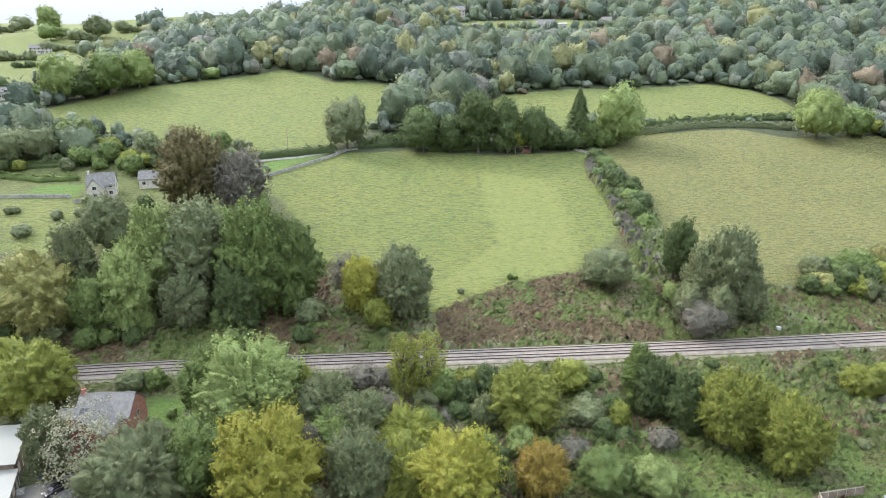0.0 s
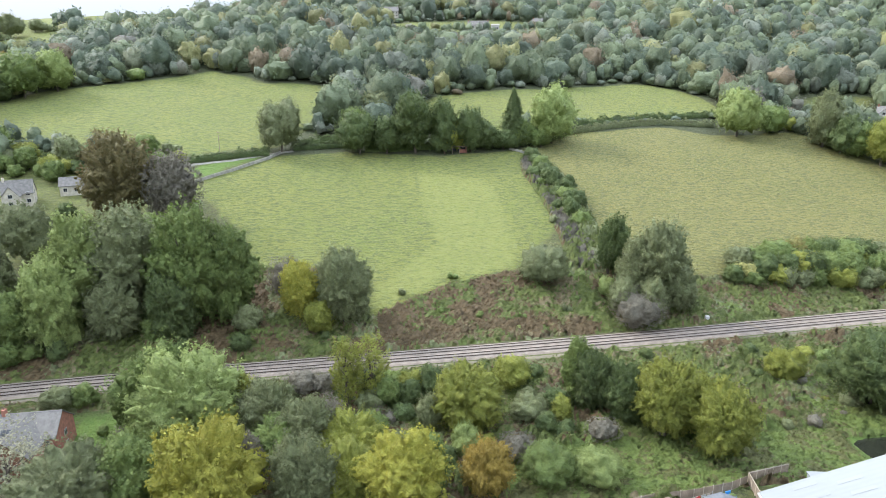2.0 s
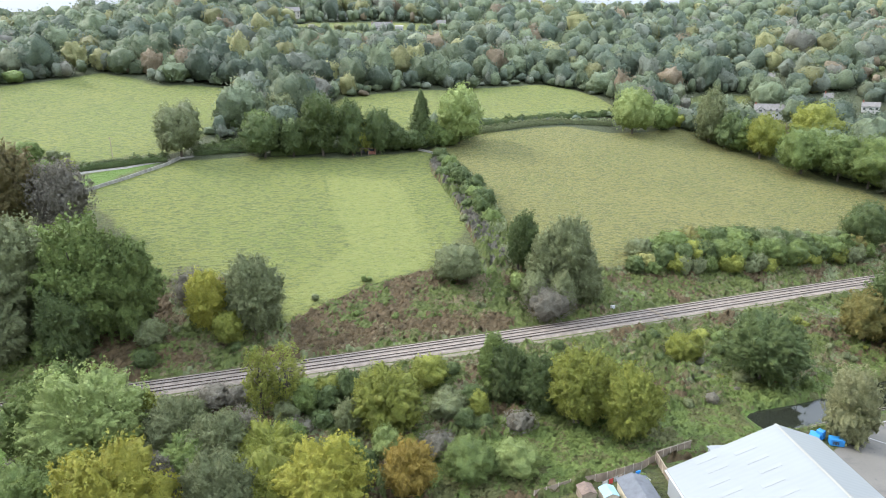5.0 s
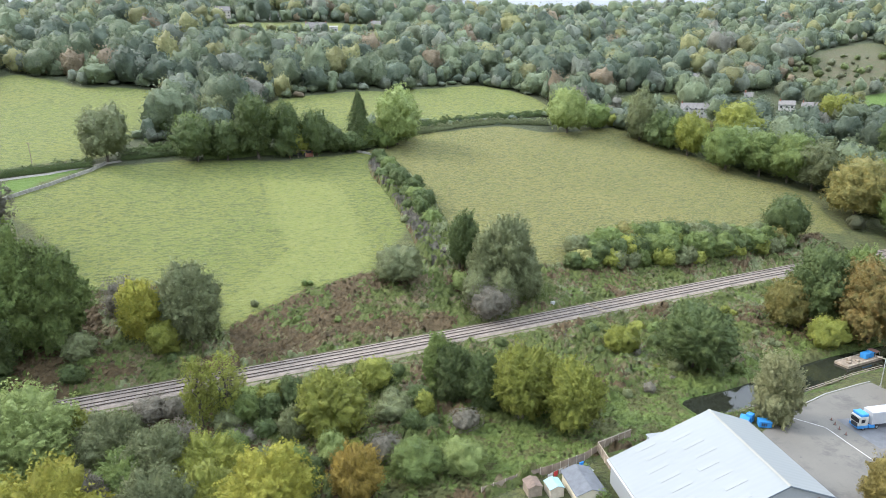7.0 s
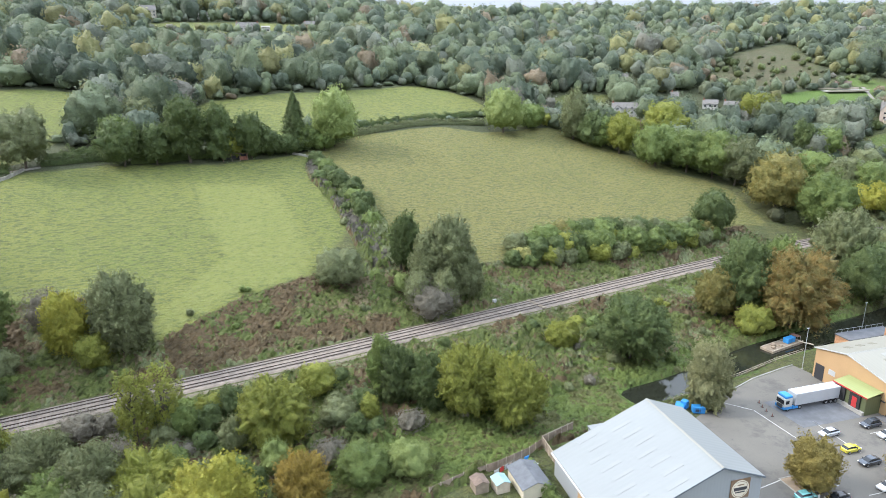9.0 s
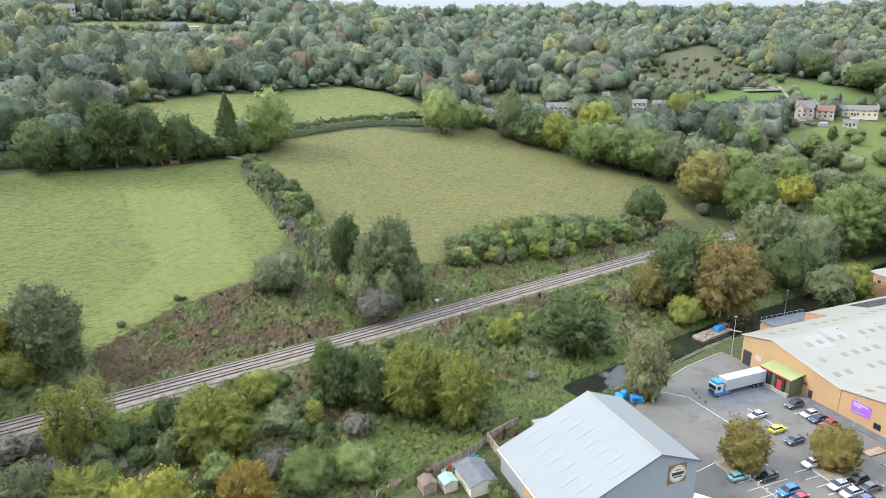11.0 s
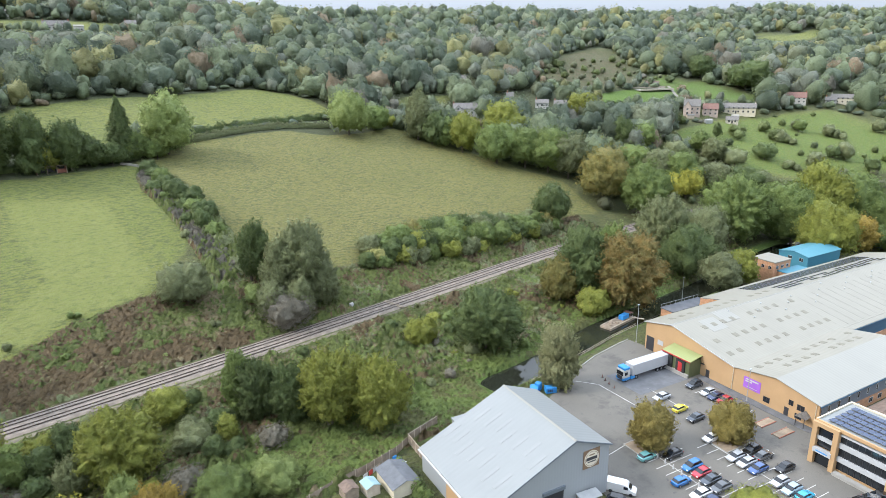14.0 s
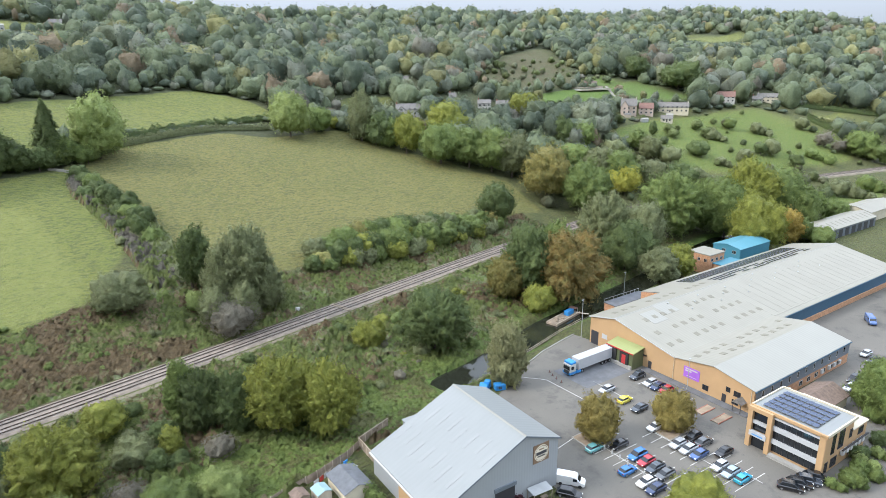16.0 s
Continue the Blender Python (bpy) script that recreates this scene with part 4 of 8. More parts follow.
def ribbon(line, half, lift, thick=0.1):
    """A strip along a polyline of (x, y), laid on the ground."""
    bm = bmesh.new()
    prev = None
    k = len(line)
    for i, (x, y) in enumerate(line):
        (xa, ya), (xb, yb) = line[max(i - 1, 0)], line[min(i + 1, k - 1)]
        d = math.hypot(xb - xa, yb - ya)
        px, py = -(yb - ya) / d * half, (xb - xa) / d * half
        row = []
        for s in (-1, 1):
            z = float(land(x + s * px, y + s * py)) + lift
            row += [bm.verts.new((x + s * px, y + s * py, z)), bm.verts.new((x + s * px, y + s * py, z - thick))]
        if prev:
            bm.faces.new((prev[0], row[0], row[2], prev[2]))
            bm.faces.new((prev[0], prev[1], row[1], row[0]))
            bm.faces.new((prev[2], row[2], row[3], prev[3]))
        prev = row
    bmesh.ops.recalc_face_normals(bm, faces=bm.faces)
    return bm


def finer(line, step):
    out = []
    for (xa, ya), (xb, yb) in zip(line, line[1:]):
        k = max(1, int(math.hypot(xb - xa, yb - ya) / step))
        out += [(xa + (xb - xa) * i / k, ya + (yb - ya) * i / k) for i in range(k)]
    return out + [line[-1]]


def gloss(name, colour, rough=0.12, metal=0.0, coat=0.0):
    m, n, l, b = material(name, rough, metal)
    b.inputs["Base Color"].default_value = (*colour, 1)
    b.inputs["Coat Weight"].default_value = coat
    return m


def sheeted(name, colour, pitch, rough=0.5, turn=0.0, streak=0.12, depth=0.03):
    """Profiled metal sheet: ribs one pitch apart and long rain streaks."""
    m, n, l, b = material(name, rough, 0.0)
    p = place(n)
    mp = n.new("ShaderNodeMapping")
    mp.inputs["Rotation"].default_value = (0, 0, turn)
    l.new(p, mp.inputs["Vector"])
    st = n.new("ShaderNodeMapping")
    st.inputs["Scale"].default_value = (1.6, 0.05, 0.3)
    l.new(mp.outputs["Vector"], st.inputs["Vector"])
    rain = noise_node(n, l, 1.0, 5, st.outputs["Vector"], 0.65)
    patch = noise_node(n, l, 0.12, 4, p)
    low = tuple(c * (1 - streak) for c in colour)
    c = mix(n, l, band(n, l, rain, 0.35, 0.7), colour, low)
    c = mix(n, l, band(n, l, patch, 0.3, 0.7), c, tuple(min(1, v * 1.04) for v in colour))
    l.new(c, b.inputs["Base Color"])
    w = n.new("ShaderNodeTexWave")
    w.wave_type, w.bands_direction = "BANDS", "X"
    w.inputs["Scale"].default_value = 0.314 / pitch
    l.new(mp.outputs["Vector"], w.inputs["Vector"])
    relief(n, l, b, w.outputs["Fac"], 0.35, depth)
    return m


ESTATE = radians(8.9)
ROOF_WHITE = sheeted("roof_sheet_pale_grey", (0.232, 0.219, 0.178), 1.0, 0.45, ESTATE, 0.14)
ROOF_NEW = sheeted("roof_sheet_white", (0.240, 0.234, 0.204), 1.0, 0.4, ESTATE, 0.06)
ROOF_BREW = sheeted("roof_sheet_light_grey", (0.200, 0.210, 0.206), 1.0, 0.4, ESTATE + radians(91.5), 0.06)
ROOF_CLEAR = sheeted("translucent_roof_sheet", (0.208, 0.217, 0.213), 1.0, 0.4, ESTATE + radians(91.5), 0.06)
WALL_YELLOW = plain("ochre_painted_render", (0.40, 0.257, 0.132), 0.85, vary=0.06, scale=1.5, bump=0.01)
WALL_GREY = sheeted("grey_cladding", (0.275, 0.29, 0.30), 0.6, 0.5, ESTATE, 0.05, 0.02)
WALL_SLATE = sheeted("slate_grey_cladding", (0.13, 0.15, 0.175), 0.5, 0.5, ESTATE, 0.1, 0.02)
WALL_NAVY = sheeted("navy_cladding", (0.03, 0.09, 0.15), 0.5, 0.45, ESTATE, 0.1, 0.02)
GREEN_CLAD = sheeted("olive_green_cladding", (0.09, 0.105, 0.05), 0.6, 0.5, ESTATE, 0.1, 0.02)
GREEN_ROOF = sheeted("olive_green_roof", (0.24, 0.27, 0.11), 0.6, 0.5, ESTATE, 0.12, 0.02)
BLUE_CLAD = sheeted("teal_blue_cladding", (0.05, 0.19, 0.26), 0.6, 0.45, ESTATE, 0.1, 0.02)
BLUE_ROOF = sheeted("teal_blue_roof", (0.075, 0.225, 0.285), 0.6, 0.45, ESTATE, 0.1, 0.02)
BRICK = plain("red_brick", (0.30, 0.13, 0.09), 0.9, vary=0.25, scale=9, bump=0.01)
BRICK_ORANGE = plain("orange_brick", (0.46, 0.25, 0.14), 0.9, vary=0.2, scale=9, bump=0.01)
STONE = plain("cotswold_stone", (0.47, 0.43, 0.35), 0.95, vary=0.22, scale=6, bump=0.02)
STONE_GREY = plain("drystone_grey", (0.25, 0.24, 0.20), 0.95, vary=0.35, scale=5, bump=0.05)
RENDER_WHITE = plain("white_render", (0.43, 0.415, 0.38), 0.9, vary=0.08)
RENDER_PINK = plain("pale_pink_render", (0.45, 0.36, 0.30), 0.9, vary=0.1)
RENDER_CREAM = plain("cream_render", (0.50, 0.45, 0.34), 0.9, vary=0.1)
TILE_GREY = plain("grey_roof_tiles", (0.150, 0.140, 0.128), 0.85, vary=0.25, scale=8, bump=0.03)
TILE_BROWN = plain("brown_roof_tiles", (0.15, 0.105, 0.08), 0.85, vary=0.25, scale=8, bump=0.03)
TILE_RED = plain("red_roof_tiles", (0.18, 0.098, 0.078), 0.85, vary=0.2, scale=8, bump=0.03)
def tarmac():
    """Worn asphalt: pale traffic wear, darker damp patches, oil spots and a fine grain."""
    m, n, l, b = material("worn_tarmac", 0.9)
    p = place(n)
    wear, damp, oil, grain = noise_node(n, l, 0.06, 4, p), noise_node(n, l, 0.16, 5, p, 0.7), noise_node(n, l, 0.5, 4, p, 0.7), noise_node(n, l, 5.0, 3, p)
    c = mix(n, l, band(n, l, wear, 0.35, 0.65), (0.122, 0.112, 0.096), (0.147, 0.135, 0.115))
    c = mix(n, l, band(n, l, damp, 0.52, 0.66), c, (0.088, 0.082, 0.072))
    c = mix(n, l, band(n, l, oil, 0.64, 0.72), c, (0.07, 0.068, 0.066))
    c = mix(n, l, band(n, l, grain, 0.3, 0.7), mix(n, l, 0.25, c, (0.06, 0.06, 0.06)), c)
    l.new(c, b.inputs["Base Color"])
    relief(n, l, b, grain, 0.4, 0.01)
    return m


TARMAC = tarmac()
CONCRETE = plain("pale_concrete", (0.30, 0.29, 0.265), 0.9, vary=0.18, scale=2, bump=0.01)
PAINT_LINE = plain("worn_white_paint", (0.46, 0.45, 0.42), 0.8, vary=0.2, scale=4)
GRAVEL = plain("grey_gravel_path", (0.24, 0.225, 0.19), 0.95, vary=0.2, scale=5, bump=0.03)
BALLAST = plain("ballast_stone", (0.215, 0.175, 0.142), 0.95, vary=0.28, scale=4, bump=0.06)
SLEEPER = plain("concrete_sleeper", (0.20, 0.175, 0.155), 0.9, vary=0.25, scale=2)
RAIL_STEEL = plain("rusty_rail", (0.06, 0.042, 0.032), 0.6, 0.4, vary=0.25, scale=3)
TIMBER = plain("weathered_timber", (0.24, 0.19, 0.14), 0.9, vary=0.3, scale=5, bump=0.01)
TIMBER_PALE = plain("pale_timber", (0.42, 0.36, 0.28), 0.9, vary=0.2, scale=5, bump=0.01)
PALE_AQUA = plain("pale_aqua_paint", (0.22, 0.33, 0.34), 0.6, vary=0.12)
PANEL_EDGE = plain("panel_frame_grey", (0.20, 0.22, 0.25), 0.5, 0.3, vary=0.1)
FELT = plain("dark_roofing_felt", (0.11, 0.115, 0.125), 0.9, vary=0.2, scale=4)
GLASS_DARK = gloss("dark_window_glass", (0.015, 0.018, 0.022), 0.06)
FRAME_DARK = plain("dark_frame", (0.035, 0.035, 0.04), 0.5, vary=0.1)
FRAME_WHITE = plain("white_frame", (0.42, 0.42, 0.41), 0.6, vary=0.05)
STEEL_GREY = plain("galvanised_steel", (0.42, 0.43, 0.43), 0.5, 0.5, vary=0.12)
WHITE_PANEL = plain("white_spandrel", (0.38, 0.39, 0.40), 0.5, vary=0.05)
SOLAR = gloss("solar_cell_blue", (0.045, 0.065, 0.12), 0.2)
SOLAR_DARK = gloss("solar_cell_dark", (0.06, 0.065, 0.075), 0.25)
SKYLIGHT = plain("aged_rooflight", (0.172, 0.158, 0.118), 0.5, vary=0.15)
STRIP_LIGHT = plain("yellowed_strip", (0.225, 0.212, 0.178), 0.5, vary=0.1)
PAVING = plain("damp_grey_paving", (0.115, 0.118, 0.125), 0.85, vary=0.2, scale=3)
CESS = plain("cess_soil", (0.15, 0.13, 0.09), 0.95, vary=0.25, scale=3, bump=0.02)
RED_PAINT = plain("red_paint", (0.42, 0.035, 0.035), 0.5, vary=0.12)
BLUE_PAINT = plain("blue_paint", (0.03, 0.22, 0.52), 0.5, vary=0.15)
PURPLE = plain("purple_banner", (0.30, 0.11, 0.50), 0.6, vary=0.05)
RUBBER = plain("black_rubber", (0.02, 0.02, 0.02), 0.85, vary=0.1)
BROWN_SIGN = plain("brown_sign", (0.20, 0.125, 0.075), 0.7, vary=0.08)
CREAM_SIGN = plain("cream_sign", (0.66, 0.60, 0.48), 0.7, vary=0.05)
BARE_EARTH = plain("bare_earth", (0.26, 0.20, 0.14), 0.95, vary=0.25, scale=3, bump=0.03)


# ---- railway ----
def rail_line(offset, x0=-400, x1=900, step=6.0):
    """Points along the railway, a fixed distance beside its middle."""
    xs = np.arange(x0, x1, step)
    ys = rail_y(xs)
    dx, dy = np.gradient(xs), np.gradient(ys)
    k = np.hypot(dx, dy)
    return list(zip((xs - dy / k * offset).tolist(), (ys + dx / k * offset).tolist()))


def swept(line, outline, base):
    """An outline of (across, up) drawn along a line at a fixed height."""
    bm = bmesh.new()
    prev, k = None, len(line)
    for i, (x, y) in enumerate(line):
        (xa, ya), (xb, yb) = line[max(i - 1, 0)], line[min(i + 1, k - 1)]
        d = math.hypot(xb - xa, yb - ya)
        nx_, ny_ = -(yb - ya) / d, (xb - xa) / d
        row = [bm.verts.new((x + nx_ * u, y + ny_ * u, base + w)) for u, w in outline]
        if prev:
            for j in range(len(outline) - 1):
                bm.faces.new((prev[j], row[j], row[j + 1], prev[j + 1]))
        prev = row
    bmesh.ops.recalc_face_normals(bm, faces=bm.faces)
    return bm


bed = tagged(part("railway_bed", swept(rail_line(0), [(-4.6, -0.25), (-3.5, 0.30), (-0.6, 0.36), (0.0, 0.26), (0.6, 0.36), (3.6, 0.30), (4.6, -0.2)], 3.0), BALLAST, None), "pale stone ballast bed of a double railway line", "railway", kind="structure")
for side in (-1.75, 1.75):
    for g_ in (-0.75, 0.75):
        part("rail", swept(rail_line(side + g_), [(-0.10, 0.36), (-0.07, 0.56), (0.07, 0.56), (0.10, 0.36)], 3.0), RAIL_STEEL, bed, "rusty steel rail")
vs, fs = [], []
for side in (-1.75, 1.75):
    xs = np.arange(-130, 520, 0.68)
    ys = rail_y(xs)
    dx, dy = np.ones_like(xs), np.gradient(ys, xs)
    k = np.hypot(dx, dy)
    tx, ty = dx / k, dy / k
    cx, cy = xs - ty * side, ys + tx * side
    for x, y, a, b in zip(cx, cy, tx, ty):
        at = len(vs)
        for z in (3.24, 3.43):
            for s, w in ((-0.13, -1.3), (0.13, -1.3), (0.13, 1.3), (-0.13, 1.3)):
                vs.append((x + a * s - b * w, y + b * s + a * w, z))
        fs += [(at + p, at + q, at + r, at + t) for p, q, r, t in ((4, 5, 6, 7), (0, 1, 5, 4), (1, 2, 6, 5), (2, 3, 7, 6), (3, 0, 4, 7))]
sleepers = new("sleeper", link_mesh("sleeper", vs, fs, [SLEEPER]))
sleepers.parent = bed
tagged(sleepers, "pale concrete sleepers across both tracks", kind="stuff")
cess = tagged(part("cess_path", swept(rail_line(-5.9), [(-1.0, -0.35), (-0.6, 0.02), (0.6, 0.06), (1.0, 0.05)], 3.0), CESS, None), "sandy gravel strip beside the railway", "path", kind="structure")

# crossing boards, signal cabinet
boards = thing("track_crossing", pose(101.7, 152.9, 3.36, 0, 0, 8), "brown timber boards crossing both tracks", "crossing")
for y in (-3.4, -1.75, 0.0, 1.75, 3.4):
    for x in (-0.45, 0.0, 0.45):
        part("plank", boxes((x - 0.2, y - 0.6, 0.0, x + 0.2, y + 0.6, 0.19)), TIMBER, boards)
cabinet = thing("signal_cabinet", pose(90.3, 158.6, float(land(90.3, 158.6)), 0, 0, 4), "white metal relay cabinet beside the railway", "cabinet")
part("body", soften(boxes((-0.6, -0.4, 0.1, 0.6, 0.4, 1.9)), 0.03), RENDER_WHITE, cabinet)
part("plinth", boxes((-0.7, -0.5, -0.2, 0.7, 0.5, 0.1)), CONCRETE, cabinet)
part("door", boxes((-0.52, -0.44, 0.2, 0.52, -0.41, 1.8)), FRAME_WHITE, cabinet)

# ---- canal ----
wm, n_, l_, b_ = material("canal_water", 0.04)
b_.inputs["Base Color"].default_value = (0.018, 0.02, 0.014, 1)
relief(n_, l_, b_, noise_node(n_, l_, 0.8, 3, place(n_)), 0.08, 0.03)
cx = np.arange(90, 330, 4.0)
canal = tagged(part("canal", swept([(x, y) for x, y in zip(cx.tolist(), canal_y(cx).tolist())], [(-5.6, 0), (5.6, 0)], -0.85), wm, None), "dark still canal water between grassy banks", "canal", kind="structure")

# ---- yard, paths and paint ----
sheet("yard", [(101, 88), (113.2, 92.0), (126, 94.6), (137, 95.2), (141, 95.2), (141, 60), (133.6, 42.8), (160, 38.5), (165, 46.5), (185, 44), (190, 56), (262, 44), (262, 12), (140, 10), (120, -4), (78, -4), (70, 30), (82.5, 58), (87, 80), (97, 86)], 0.04, 0.3, TARMAC, "worn grey tarmac yard and car park", "car park")
towpath = tagged(part("towpath", ribbon(finer([(92, 91.8), (98.3, 95.0), (103.3, 97.0), (116, 97.6), (127, 98.6), (139, 100.0), (150, 100.6), (160, 101.2), (190, 102.5), (215, 105)], 3), 0.9, 0.10), GRAVEL, None), "pale gravel towpath along the canal", "path", kind="structure")
kerb = tagged(part("kerb", ribbon(finer([(103.7, 88.8), (113.2, 92.3), (126.1, 94.9), (136.9, 95.5), (141, 95.5)], 2), 0.12, 0.17, 0.25), CONCRETE, None), "concrete kerb round the yard", "kerb", kind="structure")
ROW = radians(-10.2)


def line_mark(x, y, length, a, width=0.14):
    return part("marking", boxes((-length / 2, -width / 2, 0.042, length / 2, width / 2, 0.052)), PAINT_LINE, None, at=pose(x, y, 0, 0, 0, math.degrees(a)))


marks = thing("parking_markings", pose(0, 0, 0), "worn white painted parking bay lines on tarmac", "road marking", kind="structure")


def bay_row(x, y, count, length):
    first = None
    for i in range(count + 1):
        px, py = x - math.sin(-ROW) * 2.32 * i * 1.0, y - math.cos(ROW) * 2.32 * i
        m = pose(px, py, 0, 0, 0, math.degrees(ROW))
        if first is None:
            first = part("bay_line", boxes((-length / 2, -0.07, 0.042, length / 2, 0.07, 0.052)), PAINT_LINE, marks, at=m)
        else:
            again(first, m)


bay_row(101.6, 60.4, 9, 9.4)
bay_row(112.9, 54.6, 9, 9.4)
bay_row(130.2, 67.2, 5, 4.8)
for x, y, ln, a in ((98.6, 52.6, 21, 80), (110.2, 46.2, 18.6, 80), (106.4, 89.7, 8.6, 0), (112.4, 87.2, 6.0, -57), (113.4, 78.5, 12, 83), (96.3, 65.2, 10.0, 0), (120.5, 70.0, 12, 80), (110.9, 34.6, 4.6, 80)):
    part("bay_line", boxes((-ln / 2, -0.08, 0.042, ln / 2, 0.08, 0.052)), PAINT_LINE, marks, at=pose(x, y, 0, 0, 0, a))
for x, y, a, w, h in ((100.9, 62.6, 80, 4.6, 6.5), (114.8, 52.2, 80, 4.0, 6.5)):
    bed_ = thing("tree_bed", pose(x, y, 0.04, 0, 0, a), "raised bare earth bed round a car park tree", "flower bed", "tree beds")
    part("soil", soften(boxes((-w / 2, -h / 2, 0, w / 2, h / 2, 0.12)), 0.05), BARE_EARTH, bed_)
    for q in ((-w / 2 - 0.15, -h / 2 - 0.15, 0, -w / 2, h / 2 + 0.15, 0.16), (w / 2, -h / 2 - 0.15, 0, w / 2 + 0.15, h / 2 + 0.15, 0.16), (-w / 2, -h / 2 - 0.15, 0, w / 2, -h / 2, 0.16), (-w / 2, h / 2, 0, w / 2, h / 2 + 0.15, 0.16)):
        part("kerb_stone", boxes(q), CONCRETE, bed_)


# ---- buildings of the estate ----
def window(parent, m, w, h, frame_mat=None, bars=1, depth=0.06, pane_mat=None):
    """A window in a wall that faces -y in its own frame m (middle of the sill)."""
    fr = part("window", boxes((-w / 2 - 0.07, -depth, -0.07, w / 2 + 0.07, 0.0, 0.0), (-w / 2 - 0.07, -depth, h, w / 2 + 0.07, 0.0, h + 0.07), (-w / 2 - 0.07, -depth, 0, -w / 2, 0.0, h), (w / 2, -depth, 0, w / 2 + 0.07, 0.0, h),
                             *[(-w / 2 + w * k / (bars + 1) - 0.03, -depth, 0, -w / 2 + w * k / (bars + 1) + 0.03, 0.0, h) for k in range(1, bars + 1)]), frame_mat or FRAME_WHITE, parent, at=m)
    part("pane", boxes((-w / 2, -depth * 0.5, 0, w / 2, -depth * 0.5 + 0.01, h)), pane_mat or GLASS_DARK, fr)
    return fr


WEST, SOUTH, EAST, NORTH = -90, 0, 90, 180   # turns for walls that face these ways in a building's own frame
hall = thing("factory_hall", pose(140.1, 89.5, 0.02, 0, 0, -8.9), "long ochre-rendered factory with pale sheeted double-pitched roofs", "factory")
part("wall", extrude([(0.0, 0), (0.0, 7.6), (-8.4, 9.6), (-27, 5.85), (-27, 0)], 0.0, 30, "x"), WALL_YELLOW, hall, "ochre rendered gable wall")
part("rear_wall", extrude([(7.0, 0), (7.0, 5.9), (-8.4, 9.55), (-28.5, 5.5), (-28.5, 0)], 30, 118, "x"), WALL_NAVY, hall, "navy blue clad side wall")
part("brick_base", boxes((44, -28.75, 0, 118.2, -28.5, 1.7)), BRICK_ORANGE, hall, "brick plinth under the cladding")
part("south_wall", extrude([(-27.02, 0), (-27.02, 5.8), (-37.2, 7.6), (-47, 5.75), (-47, 0)], 0.0, 43, "x"), WALL_YELLOW, hall, "ochre rendered gable wall")
part("roof", slope_sheet(0.35, 7.55, -8.4, 9.65, -0.35, 30, 0.12, "x"), ROOF_WHITE, hall)
part("roof", slope_sheet(7.3, 5.85, -8.4, 9.65, 30.01, 118.4, 0.12, "x"), ROOF_WHITE, hall)
part("roof", slope_sheet(-8.4, 9.65, -27.0, 5.92, -0.35, 43.5, 0.12, "x"), ROOF_WHITE, hall)
part("roof", slope_sheet(-8.4, 9.65, -28.9, 5.55, 43.51, 118.4, 0.12, "x"), ROOF_WHITE, hall)
part("roof", slope_sheet(-27.0, 5.9, -37.2, 7.68, -0.35, 43.3, 0.12, "x"), ROOF_WHITE, hall)
part("roof", slope_sheet(-37.2, 7.68, -47.35, 5.75, -0.35, 43.3, 0.12, "x"), ROOF_NEW, hall, "newer white roof sheets")
part("ridge_cap", extrude([(-8.1, 9.72), (-8.4, 9.86), (-8.7, 9.72)], -0.4, 118.4, "x"), ROOF_NEW, hall)
part("gutter", boxes((-0.4, -27.3, 5.95, 118.4, -26.8, 6.05)), ROOF_WHITE, hall, "valley gutter between the roofs")
part("gutter", boxes((-0.4, -47.5, 5.55, 43.3, -47.3, 5.72)), WALL_NAVY, hall)
part("gutter", boxes((43.4, -29.1, 5.3, 118.4, -28.85, 5.5)), WALL_NAVY, hall)
part("barge_board", slope_sheet(0.4, 7.45, -8.4, 9.55, -0.42, -0.36, 0.28, "x"), FRAME_WHITE, hall)
part("barge_board", slope_sheet(-8.4, 9.55, -27.0, 5.82, -0.42, -0.36, 0.28, "x"), FRAME_WHITE, hall)
part("side_cladding", boxes((0.6, -47.12, 2.6, 43.05, -47.0, 5.7)), WALL_SLATE, hall, "slate grey cladding over a brick base")
part("side_base", boxes((0.6, -47.08, 0, 43.03, -47.0, 2.6)), BRICK_ORANGE, hall)
for k in range(11):
    window(hall, pose(3.2 + 3.7 * k, -47.13, 3.6, 0, 0, SOUTH), 0.7, 1.4, FRAME_WHITE, 0)
for k in range(6):
    window(hall, pose(20 + 3.6 * k, -47.09, 0.9, 0, 0, SOUTH), 1.4, 1.1, FRAME_WHITE, 1)
for x in (11.6, 14.2, 29.5, 33.0, 35.6, 38.2):
    part("condenser", soften(boxes((x - 0.45, -47.6, 1.2, x + 0.45, -47.12, 2.2)), 0.03), FRAME_WHITE, hall, "white wall-mounted air conditioner")
# rooflights in rows down each pitch
lite = None
for k in range(12):
    for row, (y, run) in enumerate(((-12.5, 1), (-18.0, 1), (-23.0, 1), (-4.0, 1), (-30.5, 2), (-34.0, 2))):
        x = 3.5 + 3.6 * k + (1.4 if row % 2 else 0)
        if x > (41 if run == 2 else 46) or (k * 7 + row * 3) % 5 == 0:
            continue
        if run == 1:
            z = 9.65 - abs(y + 8.4) * (0.2005 if y < -8.4 else 0.24)
            tilt = math.degrees(math.atan(0.2005 if y < -8.4 else -0.24))
        else:
            z, tilt = 5.9 + (-27.0 - y) * 0.1745, -9.9
        m = pose(x, y, z + 0.13, tilt, 0, 0)
        if lite is None:
            lite = part("rooflight", boxes((-0.75, -0.75, 0, 0.75, 0.75, 0.04)), SKYLIGHT, hall, "yellowed plastic rooflight", at=m)
        else:
            tagged(again(lite, m), "yellowed plastic rooflight")
strip = None
